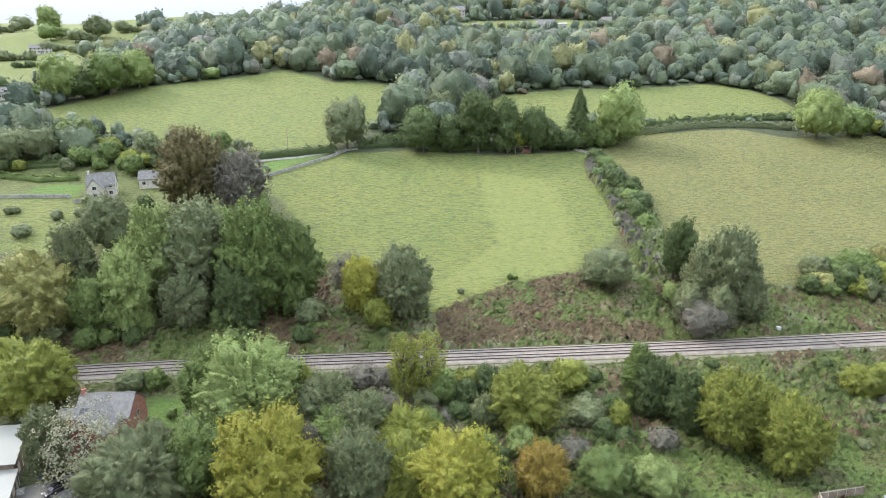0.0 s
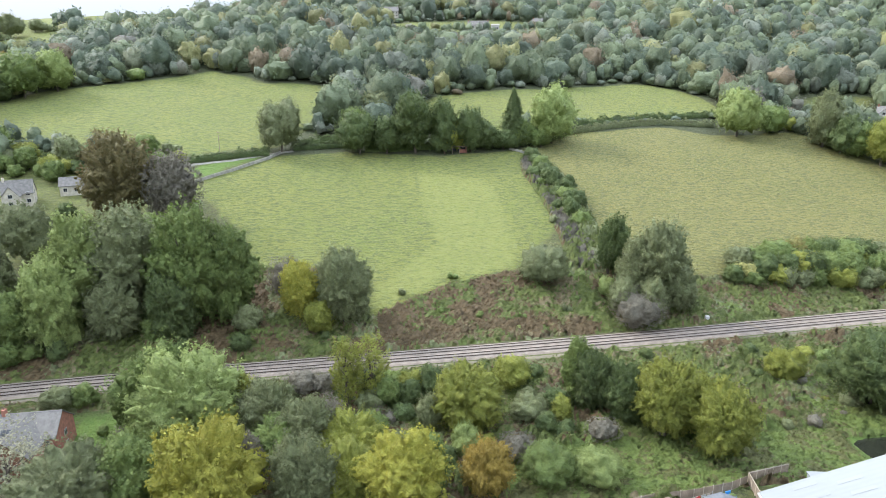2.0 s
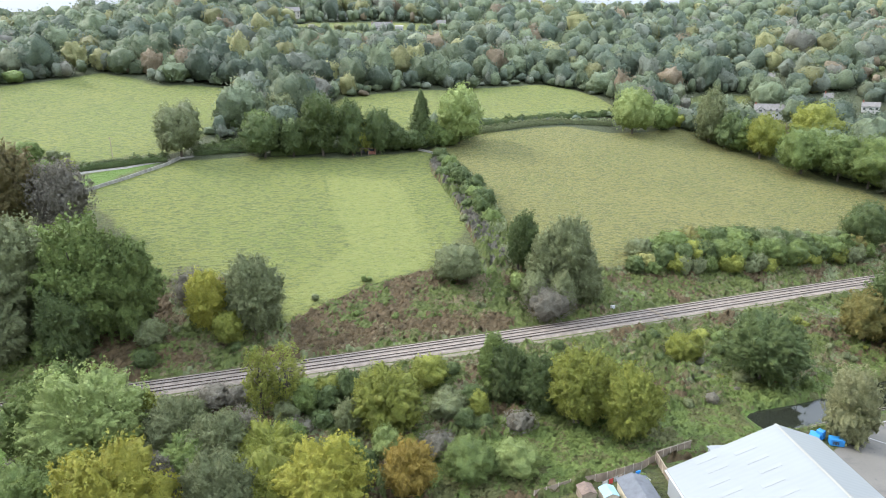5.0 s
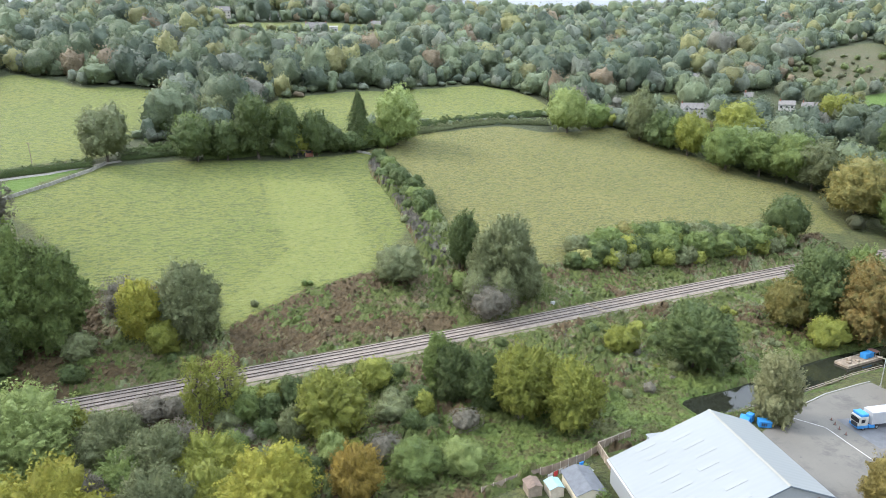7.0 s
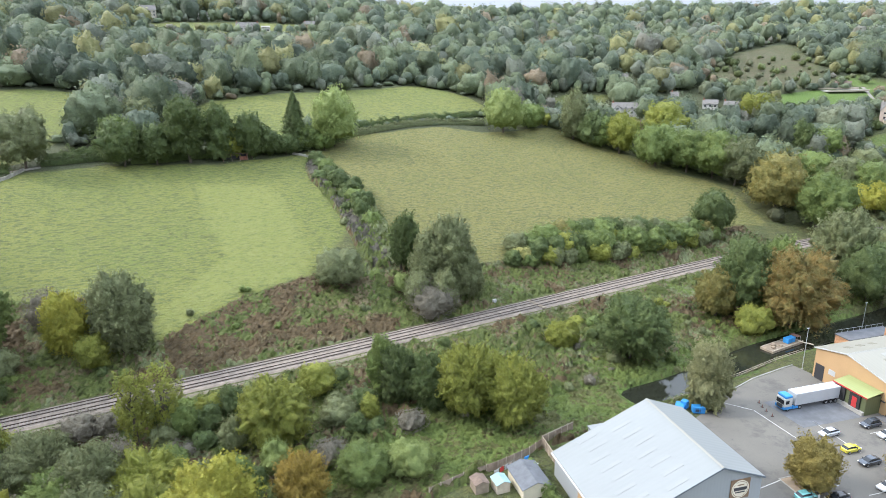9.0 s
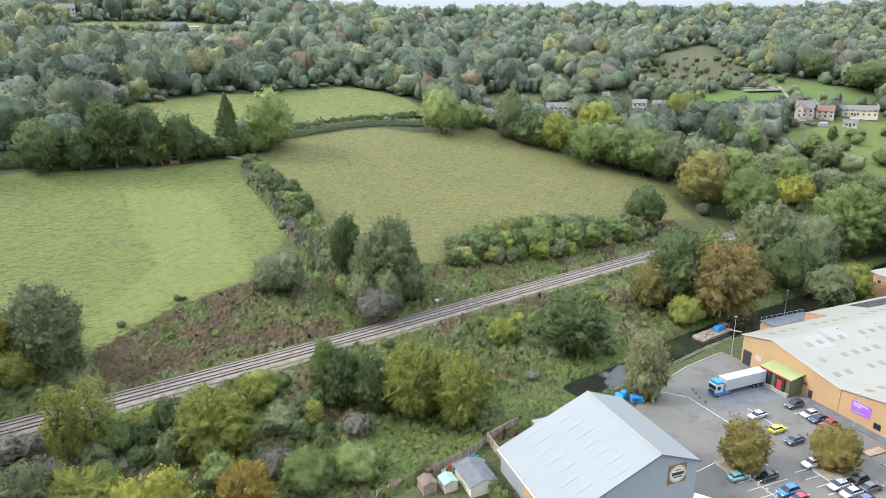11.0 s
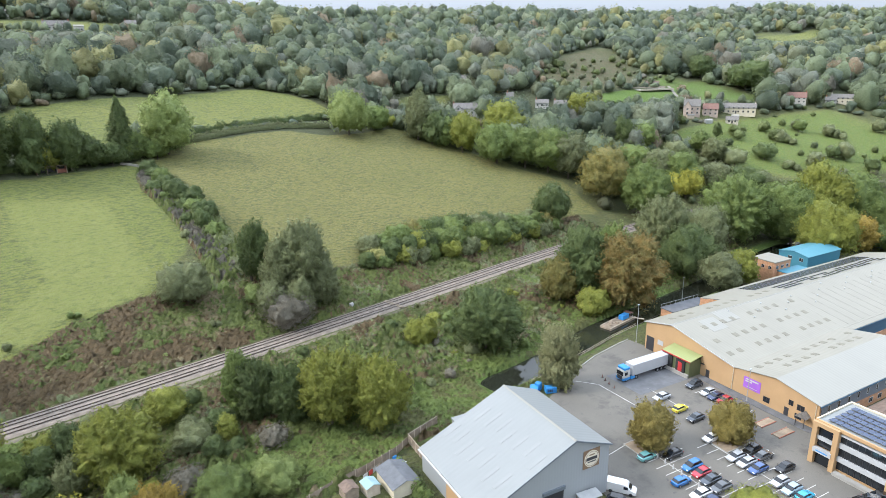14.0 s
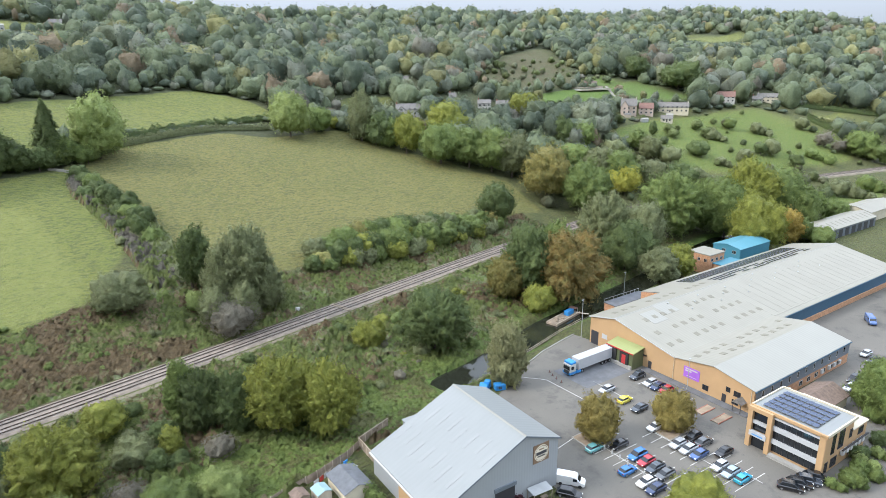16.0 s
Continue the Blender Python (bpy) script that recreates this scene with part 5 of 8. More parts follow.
for k in range(20):
    x = 47 + 3.5 * k
    m = pose(x, -18.8, 9.65 - 10.4 * 0.2005 + 0.125, 11.3, 0, 0)
    if strip is None:
        strip = part("rooflight_strip", boxes((-0.22, -8.0, 0, 0.22, 7.0, 0.03)), STRIP_LIGHT, hall, "narrow yellowed rooflight strip", at=m)
    else:
        again(strip, m)
vent = None
for k in range(18):
    m = pose(20 + 4.2 * k, -9.6 - 7.0 * ((k * 37 % 10) / 10), 9.5 - 7.0 * ((k * 37 % 10) / 10) * 0.2, 0, 0, 0)
    if vent is None:
        bmv = tube(bmesh.new(), (0, 0, 0), (0, 0, 0.35), 0.16, 8)
        tube(bmv, (0, 0, 0.35), (0, 0, 0.45), 0.26, 8, 0.08)
        vent = part("roof_vent", bmv, STEEL_GREY, hall, at=m)
    else:
        again(vent, m)
array = thing("solar_array", hall.matrix_world @ pose(0, 0, 0), "long dark solar panel rows on the pale factory roof", "solar panels")
row_ = None
spans = [(47 + 4.5 * k, 4.9 - 1.15 * j) for k in range(14) for j in range(5)] + [(52 + 9.4 * k + 4.5 * i, -2.6 - 1.7 * j + 0.5 * (k % 2)) for k in range(6) for i in range(2) for j in range(3) if (k + j) % 4 != 3 or i]
for x, y0 in spans:
    m = pose(x, y0, 9.65 - (8.4 + y0) * 0.242 + 0.17, -13.6, 0, 0)
    if row_ is None:
        row_ = part("panel", boxes((-2.15, -0.48, 0, 2.15, 0.48, 0.05)), SOLAR_DARK, array, at=m)
    else:
        again(row_, m)
for x in (10.5, 17.5):
    part("roof_repair", boxes((-2.9, -2.6, 0, 2.9, 2.6, 0.03)), ROOF_NEW, hall, "newer white roof sheets", at=pose(x, -12.4 + 0.25 * (x - 10.5), 9.65 - (4.0 - 0.25 * (x - 10.5)) * 0.2005 + 0.13, 11.3, 0, 0))
part("end_wall", extrude([(7.0, 0), (7.0, 5.85), (0.02, 7.5), (0.02, 0)], 29.9, 29.99, "x"), BRICK_ORANGE, hall)
part("pavement", boxes((-2.2, -46.8, 0, 0, -19.0, 0.14)), PAVING, hall, "grey paved strip along the factory front")
# front details
part("loading_door", boxes((-0.06, -3.0, 0, 0.0, -0.5, 3.9)), FRAME_DARK, hall, "tall dark glazed loading door")
part("sign_board", boxes((-0.05, -6.0, 2.7, 0.0, -4.2, 4.0)), WHITE_PANEL, hall)
part("hood", boxes((-0.3, -17.6, 3.0, 0, -18.9, 3.2)), FRAME_DARK, hall)
for y, z, w, h in ((-35.5, 1.0, 1.4, 1.2), (-41.0, 3.0, 0.9, 1.1), (-43.2, 2.7, 1.5, 1.2), (-42.9, 0.7, 1.4, 1.0)):
    window(hall, pose(-0.01, y, z, 0, 0, WEST), w, h, FRAME_DARK, 1)
for y in (-20.0, -40.2):
    part("door", boxes((-0.05, y - 0.5, 0, 0.0, y + 0.5, 2.1)), FRAME_DARK, hall, "dark entrance door")
banner = part("banner", boxes((-0.08, -33.8, 2.2, -0.01, -29.6, 4.9)), PURPLE, hall, "purple banner with white lettering bars")
for k, (y0, y1, z) in enumerate(((-30.0, -33.2, 4.25), (-30.0, -31.7, 3.75), (-30.4, -33.0, 2.6))):
    part("bar", boxes((-0.10, y1, z, -0.08, y0, z + (0.34 if k < 2 else 0.12))), FRAME_WHITE, banner)
porch = part("porch", extrude([(-45.6, 2.3), (-44.4, 3.3), (-43.2, 2.3)], -2.0, 0, "x"), TILE_GREY, hall, "grey tiled entrance porch roof")
for y in (-45.3, -43.5):
    part("post", boxes((-1.9, y - 0.06, 0, -1.78, y + 0.06, 2.3)), FRAME_DARK, porch)
for y in (-26.8, -46.4):
    part("downpipe", tube(bmesh.new(), (-0.1, y, 0), (-0.1, y, 5.7), 0.07), RENDER_CREAM, hall)

dock = thing("loading_dock", hall.matrix_world @ pose(-4.2, -13.9, 0), "olive green clad loading dock with red roller door", "loading dock")
part("body", boxes((0, -4.0, 0, 4.15, 4.2, 4.2)), GREEN_CLAD, dock)
part("roof", extrude([(-0.25, 4.2), (4.15, 5.0), (4.15, 5.15), (-0.25, 4.4)], -4.25, 4.4), GREEN_ROOF, dock)
part("fascia", boxes((-0.3, -4.3, 4.15, -0.24, 4.45, 4.45)), RED_PAINT, dock)
part("buffer", boxes((-0.35, -2.8, 0.6, 0, -0.2, 4.0)), RUBBER, dock, "black dock shelter")
part("roller_door", boxes((-0.37, -2.1, 1.0, -0.34, -0.9, 3.4)), RED_PAINT, dock, "bright red roller door")
part("buffer", boxes((-0.35, 1.0, 0.6, 0, 3.9, 4.0)), RUBBER, dock, "black dock shelter")
part("plinth", boxes((-0.6, -4.0, 0, 0.0, 4.2, 0.9)), CONCRETE, dock)
for y in (-6.4, -9.0):
    t_ = thing("wheel_guide", hall.matrix_world @ pose(-7.5, y + 0.0, 0.05), "low pale timber lorry guide on the tarmac", "wheel stop", "wheel guides")
    part("beam", soften(boxes((-1.4, -0.15, 0, 1.4, 0.15, 0.22)), 0.03), TIMBER_PALE, t_)

annex = thing("canal_annex", hall.matrix_world @ pose(30, 7.2, 0), "low flat-roofed brick annex beside the canal", "outbuilding")
part("wall", boxes((-11, 0.0, 0, 5, 4.6, 3.4)), BRICK_ORANGE, annex)
part("roof", boxes((-11.2, 0.0, 3.4, 5.2, 4.8, 3.65)), FELT, annex)
rail_ = part("railing", boxes((-11, 4.6, 4.5, 5, 4.66, 4.6)), STEEL_GREY, annex)
for k in range(9):
    part("baluster", boxes((-11 + 2 * k, 4.6, 3.65, -10.94 + 2 * k, 4.66, 4.5)), STEEL_GREY, rail_)

brick_block = thing("brick_office", hall.matrix_world @ pose(76, 14, 0), "orange brick flat-roofed block with white parapet", "office building")
part("wall", boxes((0, 0, 0, 9, 8.5, 7.0)), BRICK_ORANGE, brick_block)
part("roof", soften(boxes((-0.2, -0.2, 7.0, 9.2, 8.7, 7.35)), 0.05), ROOF_WHITE, brick_block)
part("annex", boxes((2, -5, 0, 13, 0, 4.0)), BRICK_ORANGE, brick_block)
part("annex_roof", boxes((1.8, -5.2, 4.0, 13.2, 0, 4.3)), BLUE_CLAD, brick_block)
for k in range(3):
    window(brick_block, pose(1.6 + 2.8 * k, -0.01, 4.8, 0, 0, SOUTH), 1.2, 1.0, FRAME_WHITE, 1)
    window(brick_block, pose(-0.01, 1.6 + 2.6 * k, 4.6, 0, 0, WEST), 1.0, 1.0, FRAME_WHITE, 1)
blue_shed = thing("blue_unit", hall.matrix_world @ pose(94, 13.2, 0), "teal blue clad workshop with shallow pitched roof", "workshop")
part("wall", extrude([(0, 0), (0, 6.3), (5.5, 7.4), (11, 6.3), (11, 0)], 0, 20, "x"), BLUE_CLAD, blue_shed)
part("roof", slope_sheet(-0.3, 6.28, 5.5, 7.45, -0.3, 20.3, 0.15, "x"), BLUE_ROOF, blue_shed)
part("roof", slope_sheet(11.3, 6.28, 5.5, 7.45, -0.3, 20.3, 0.15, "x"), BLUE_ROOF, blue_shed)
for y in (2.4, 6.6):
    window(blue_shed, pose(-0.01, y, 4.3, 0, 0, WEST), 1.4, 1.1, FRAME_WHITE, 1)
for x in (4, 9, 13):
    part("rooflight", boxes((-0.9, -0.5, 0, 0.9, 0.5, 0.05)), SKYLIGHT, blue_shed, at=pose(x, 2.8, 7.0, 11.4, 0, 0))

far_units = thing("far_units", hall.matrix_world @ pose(150, 10, 0), "row of grey light-industrial units with pale roof", "industrial units")
part("wall", extrude([(0, 0), (0, 4.2), (6, 6.0), (12, 4.2), (12, 0)], 0, 48, "x"), WALL_SLATE, far_units)
part("roof", slope_sheet(-0.4, 4.2, 6, 6.05, -0.4, 48.4, 0.15, "x"), ROOF_WHITE, far_units)
part("roof", slope_sheet(12.4, 4.2, 6, 6.05, -0.4, 48.4, 0.15, "x"), ROOF_WHITE, far_units)
for k in range(12):
    part("rooflight", boxes((-0.5, -1.8, 0, 0.5, 1.8, 0.05)), SKYLIGHT, far_units, at=pose(3 + 3.9 * k, 2.9, 5.27, 16.7, 0, 0))
for k in range(8):
    part("roller_door", boxes((2 + 5.8 * k, -0.06, 0, 5.4 + 5.8 * k, 0, 3.4)), FRAME_DARK, far_units)
far_unit2 = thing("far_unit", hall.matrix_world @ pose(202, 14, 0), "cream industrial unit with pale roof", "industrial units")
part("wall", extrude([(0, 0), (0, 4.6), (7, 6.6), (14, 4.6), (14, 0)], 0, 30, "x"), RENDER_CREAM, far_unit2)
part("roof", slope_sheet(-0.4, 4.6, 7, 6.65, -0.4, 30.4, 0.15, "x"), ROOF_WHITE, far_unit2)
part("roof", slope_sheet(14.4, 4.6, 7, 6.65, -0.4, 30.4, 0.15, "x"), ROOF_WHITE, far_unit2)
cream_unit = thing("cream_unit", hall.matrix_world @ pose(150, -22, 0), "low olive-cream unit across the yard", "industrial units")
part("wall", boxes((0, -14, 0, 24, 0, 4.6)), RENDER_CREAM, cream_unit)
part("roof", boxes((-0.3, -14.3, 4.6, 24.3, 0.3, 4.9)), ROOF_WHITE, cream_unit)
part("roller_door", boxes((-0.05, -6.5, 0, 0, -2.0, 3.6)), FRAME_DARK, cream_unit)

teal_unit = thing("teal_unit", hall.matrix_world @ pose(86, -46, 0), "teal clad unit with an open roller door", "workshop")
part("wall", boxes((0, -8, 0, 26, 6.5, 5.6)), BLUE_CLAD, teal_unit)
part("roof", boxes((-0.3, -8.3, 5.6, 26.3, 6.8, 5.85)), ROOF_WHITE, teal_unit)
part("roller_door", boxes((-0.06, -4.5, 0, 0, 0.5, 4.2)), FRAME_DARK, teal_unit, "dark open roller door")
part("base", boxes((-0.04, 1.2, 0, 0, 6.5, 1.2)), BRICK_ORANGE, teal_unit)

# three-storey office with banded glazing
office = thing("office_block", pose(121.0, 39.6, 0.02, 0, 0, -8.9), "three-storey ochre office with white bands and solar panels", "office building")
part("core", boxes((0.9, -13.9, 0, 12.0, -0.3, 8.5)), WALL_YELLOW, office)
part("rear_wing", boxes((12.0, -13.9, 0, 18.2, -1.5, 5.8)), WALL_YELLOW, office)
part("rear_roof", boxes((12.0, -14.1, 5.8, 18.4, -1.3, 6.0)), RENDER_CREAM, office, "lower flat roof")
part("roof", boxes((0.7, -14.1, 8.5, 12.1, -0.1, 8.72)), ROOF_BREW, office, "pale grey flat roof")
for q in ((0.3, -14.4, 8.4, 0.7, 0.2, 9.0), (12.1, -14.4, 8.4, 12.4, 0.2, 9.0), (0.7, -14.4, 8.4, 12.1, -14.1, 9.0), (0.7, -0.1, 8.4, 12.1, 0.2, 9.0)):
    part("parapet", boxes(q), WALL_YELLOW if q[0] < 1 and q[3] - q[0] < 2 else RENDER_CREAM, office)
# entrance tower at the north-west corner
for q in ((-0.35, -0.7, 0, 0.9, 0.2, 8.8), (-0.35, -4.6, 0, 0.9, -3.7, 8.8), (-0.35, -3.7, 8.0, 0.9, -0.7, 8.8)):
    part("pier", boxes(q), WALL_YELLOW, office)
part("sign_panel", boxes((-0.5, -3.9, 2.7, 0.2, -0.5, 3.7)), WHITE_PANEL, office, "white curved entrance sign")
part("sign_bar", boxes((-0.52, -3.3, 3.0, -0.5, -1.1, 3.25)), BLUE_PAINT, office)
part("entrance", boxes((0.5, -3.7, 0, 0.6, -0.7, 2.6)), GLASS_DARK, office, "dark glass entrance")
for z0, z1 in ((3.7, 5.2), (5.9, 8.0)):
    part("glazing", boxes((0.5, -3.7, z0, 0.6, -0.7, z1)), GLASS_DARK, office)
part("spandrel", boxes((0.1, -3.7, 5.2, 0.5, -0.7, 5.9)), WHITE_PANEL, office)
for z0 in (2.5, 5.3, 7.75):
    part("white_band", boxes((0.35, -13.1, z0, 0.9, -4.6, z0 + (0.95 if z0 < 7 else 0.3))), WHITE_PANEL, office, "white panel band")
for z0, z1 in ((0.7, 2.5), (3.45, 5.3), (6.25, 7.75)):
    gl = part("glazing", boxes((0.78, -13.1, z0, 0.88, -4.6, z1)), GLASS_DARK, office, "dark strip window")
    for k in range(9):
        part("mullion", boxes((0.70, -4.6 - 1.06 * k - 0.03, z0, 0.78, -4.6 - 1.06 * k + 0.03, z1)), FRAME_DARK, gl)
part("pier", boxes((0.3, -14.2, 0, 0.95, -13.1, 8.6)), WALL_YELLOW, office)
part("planter", boxes((-0.9, -13.0, 0, 0.3, -4.8, 0.55)), CONCRETE, office)
for x, z, w, h in ((4.4, 3.6, 1.2, 4.2), (7.4, 3.8, 2.0, 4.3), (5.4, 0.6, 2.2, 1.9), (11.2, 4.6, 1.0, 1.8), (15.6, 3.9, 2.0, 1.4), (2.6, 0.2, 1.0, 2.2), (12, 0.8, 1.2, 1.4), (15.2, 0.8, 1.2, 1.4)):
    window(office, pose(x, -13.92, z, 0, 0, SOUTH), w, h, FRAME_DARK, 1)
part("duct", boxes((7.5, -14.6, 3.2, 18.2, -14.3, 3.4)), FRAME_DARK, office)
for x in (8, 9.6, 11.2, 12.8, 14.4, 16):
    part("condenser", soften(boxes((x - 0.45, -14.6, 2.2, x + 0.45, -14.0, 3.1)), 0.03), FRAME_WHITE, office, "white wall-mounted air conditioner")
roof_array = thing("solar_array", office.matrix_world @ pose(0, 0, 8.74), "grid of blue solar panels on an office roof", "solar panels")
pv = None
for i in range(5):
    for j in range(9):
        m = pose(2.6 + 1.85 * i, -1.9 - 1.16 * j, 0.25, 0, 6, 0)
        if pv is None:
            pv = part("panel", boxes((-0.80, -0.49, 0, 0.80, 0.49, 0.04)), SOLAR, roof_array, at=m)
            part("frame", boxes((-0.87, -0.545, -0.05, 0.87, 0.545, -0.005)), PANEL_EDGE, pv)
        else:
            q = again(pv, m)
            fr_ = new("frame", pv.children[0].data)
            fr_.parent = q

brown_shed = thing("brown_outbuilding", hall.matrix_world @ pose(10.5, -57.0, 0), "brown tiled single-storey outbuilding", "outbuilding")
part("wall", extrude([(0, 0), (0, 2.6), (3.5, 4.2), (7, 2.6), (7, 0)], 0, 10, "x"), RENDER_CREAM, brown_shed)
part("roof", slope_sheet(-0.4, 2.5, 3.5, 4.25, -0.4, 10.4, 0.15, "x"), TILE_BROWN, brown_shed)
part("roof", slope_sheet(7.4, 2.5, 3.5, 4.25, -0.4, 10.4, 0.15, "x"), TILE_BROWN, brown_shed)

# big pale shed with an off-centre ridge
brew = thing("brewery_shed", pose(83.4, 58.6, 0.02, 0, 0, -10.4), "large pale grey clad shed with an off-centre ridge", "industrial shed")
part("wall", extrude([(0, 0), (0, 9.9), (-7.8, 12.9), (-26.2, 4.95), (-26.2, 0)], 0, 21.7), WALL_GREY, brew)
part("roof", slope_sheet(0.35, 9.85, -7.8, 12.98, -0.3, 22.0, 0.12), ROOF_BREW, brew)
part("roof", slope_sheet(-26.7, 4.85, -7.8, 12.98, -0.3, 22.0, 0.12), ROOF_BREW, brew)
part("ridge_cap", extrude([(-8.1, 13.08), (-7.8, 13.2), (-7.5, 13.08)], -0.3, 22.0), ROOF_NEW, brew)
part("barge_board", slope_sheet(0.4, 9.7, -7.8, 12.85, -0.36, -0.3, 0.3), WALL_SLATE, brew)
part("barge_board", slope_sheet(-26.7, 4.7, -7.8, 12.85, -0.36, -0.3, 0.3), WALL_SLATE, brew)
part("gutter", boxes((-27.0, -0.3, 4.6, -26.7, 22, 4.82)), FRAME_WHITE, brew)
for k in range(14):
    u_, y_ = (0.30 if k % 2 else 0.64) + 0.03 * (k % 3), 1.6 + 1.45 * k
    part("rooflight", boxes((-1.9, -0.42, 0, 1.9, 0.42, 0.03)), ROOF_CLEAR, brew, "paler translucent roof sheet", at=pose(-26.7 + 18.9 * u_, y_, 4.85 + 8.13 * u_ + 0.135, 0, -23.3, 0))
part("loading_door", boxes((-14.2, -0.08, 0, -9.9, -0.02, 4.3)), FRAME_DARK, brew, "dark open loading door")
part("shutter_box", boxes((-14.4, -0.3, 4.3, -9.7, -0.0, 5.0)), WALL_SLATE, brew)
part("loading_door", boxes((-21.4, -0.08, 0, -18.4, -0.02, 3.0)), FRAME_DARK, brew, "dark open loading door")
part("door", boxes((-4.9, -0.08, 0, -4.0, -0.02, 2.2)), WALL_SLATE, brew)
part("side_panel", boxes((-26.32, 6.0, 0.4, -26.22, 12.0, 3.6)), WALL_YELLOW, brew, "ochre wall panel")
sign = part("sign_board", boxes((-5.9, -0.14, 6.6, -2.3, -0.04, 10.2)), BROWN_SIGN, brew, "brown square sign with a round cream badge")
disc = bmesh.new()
tube(disc, (-4.1, -0.14, 8.4), (-4.1, -0.19, 8.4), 1.62, 32)
badge = part("badge", disc, CREAM_SIGN, sign)
ring = bmesh.new()
for k in range(48):
    a0, a1 = 2 * math.pi * k / 48, 2 * math.pi * (k + 1) / 48
    q = [ring.verts.new((-4.1 + r * math.cos(a), -0.2, 8.4 + r * math.sin(a))) for r, a in ((1.38, a0), (1.46, a0), (1.46, a1), (1.38, a1))]
    ring.faces.new(q)
part("ring", ring, BROWN_SIGN, badge)
part("bar", boxes((-5.3, -0.22, 8.15, -2.9, -0.19, 8.75)), FRAME_DARK, badge)
part("bar", boxes((-5.0, -0.22, 7.72, -3.2, -0.19, 7.95)), FRAME_DARK, badge)
part("bar", boxes((-4.7, -0.22, 9.1, -3.5, -0.19, 9.3)), BROWN_SIGN, badge)
lean = thing("lean_to_store", brew.matrix_world @ pose(-16.5, 22.0, 0), "pale grey flat-roofed store behind the shed", "outbuilding")
part("wall", boxes((0, 0, 0, 9.0, 5.5, 5.2)), WALL_GREY, lean)
part("roof", boxes((-0.2, 0, 5.2, 9.2, 5.7, 5.4)), ROOF_BREW, lean)

deck = thing("timber_yard_screen", pose(64.8, 93.8, 0.0, 0, 0, 0), "weathered timber screen fence round a small yard", "fence")
slat = None
for side, (x0, y0, x1, y1) in enumerate(((0, 0, 8.8, 1.6), (0, 0, -2.4, -12.0))):
    ln = math.hypot(x1 - x0, y1 - y0)
    a = math.degrees(math.atan2(y1 - y0, x1 - x0))
    for k in range(9):
        m = pose((x0 + x1) / 2, (y0 + y1) / 2, 0.15 + 0.24 * k, 0, 0, a)
        part("slat", boxes((-ln / 2, -0.03, 0, ln / 2, 0.03, 0.19)), TIMBER if k < 8 else TIMBER_PALE, deck, at=m)
    for k in range(int(ln // 1.8) + 1):
        q = k * 1.8 / ln
        part("post", boxes((-0.06, -0.06, 0, 0.06, 0.06, 2.4)), TIMBER_PALE, deck, at=pose(x0 + (x1 - x0) * q, y0 + (y1 - y0) * q, 0, 0, 0, a))

for x, y, w, d, h, a in ((98.8, 91.2, 5.0, 1.9, 1.3, 38), (102.6, 89.4, 2.6, 1.7, 1.5, -30), (101.2, 92.0, 1.3, 1.3, 1.9, 20)):
    t_ = thing("skip_container", pose(x, y, 0.03, 0, 0, a), "bright blue metal waste container in the yard", "container", "blue containers")
    part("body", soften(boxes((-w / 2, -d / 2, 0.1, w / 2, d / 2, h)), 0.06), BLUE_PAINT, t_)
    for k in range(5):
        x_ = -w / 2 + w * (k + 0.5) / 5
        part("rib", boxes((x_ - 0.05, -d / 2 - 0.06, 0.15, x_ + 0.05, -d / 2, h - 0.1)), BLUE_PAINT, t_)
    part("hatch", boxes((-w * 0.3, -d / 2 - 0.03, h * 0.3, w * 0.1, -d / 2, h * 0.75)), FRAME_DARK, t_)
t_ = thing("skip", pose(111.0, 92.4, 0.03, 0, 0, 20), "red metal skip under a willow", "container")
part("body", extrude([(-0.9, 0.1), (-1.2, 1.4), (1.2, 1.4), (0.9, 0.1)], -0.8, 0.8), RED_PAINT, t_)
part("rim", boxes((-1.3, -0.9, 1.4, 1.3, 0.9, 1.48)), RED_PAINT, t_)
for x, y, w, d in ((127.6, 51.2, 4.6, 1.6), (126.6, 47.0, 4.8, 1.6)):
    t_ = thing("planting_bed", pose(x, y, 0.04, 0, 0, -10), "brown overgrown planting bed with brick edge", "flower bed", "planting beds")
    part("soil", soften(boxes((-w / 2, -d / 2, 0, w / 2, d / 2, 0.2)), 0.06), BARE_EARTH, t_)
    part("edging", boxes((-w / 2 - 0.15, -d / 2 - 0.15, 0, w / 2 + 0.15, -d / 2, 0.22)), BRICK, t_)
    part("edging", boxes((-w / 2 - 0.15, d / 2, 0, w / 2 + 0.15, d / 2 + 0.15, 0.22)), BRICK, t_)
sheet("dock_apron", [(119, 86), (134.6, 83), (133.2, 72.2), (117.5, 75)], 0.052, 0.2, PAVING, "darker stained tarmac before the loading dock", "yard")
for k, (x, y) in enumerate(((116.2, 83.0), (116.9, 84.6), (117.8, 86.2), (115.6, 81.0))):
    t_ = thing("traffic_cone", pose(x, y, 0.045), "orange traffic cone beside the lorry", "cone", "traffic cones")
    part("cone", tube(bmesh.new(), (0, 0, 0.04), (0, 0, 0.75), 0.19, 10, 0.03), TILE_RED, t_)
    part("base", boxes((-0.25, -0.25, 0, 0.25, 0.25, 0.04)), RUBBER, t_)

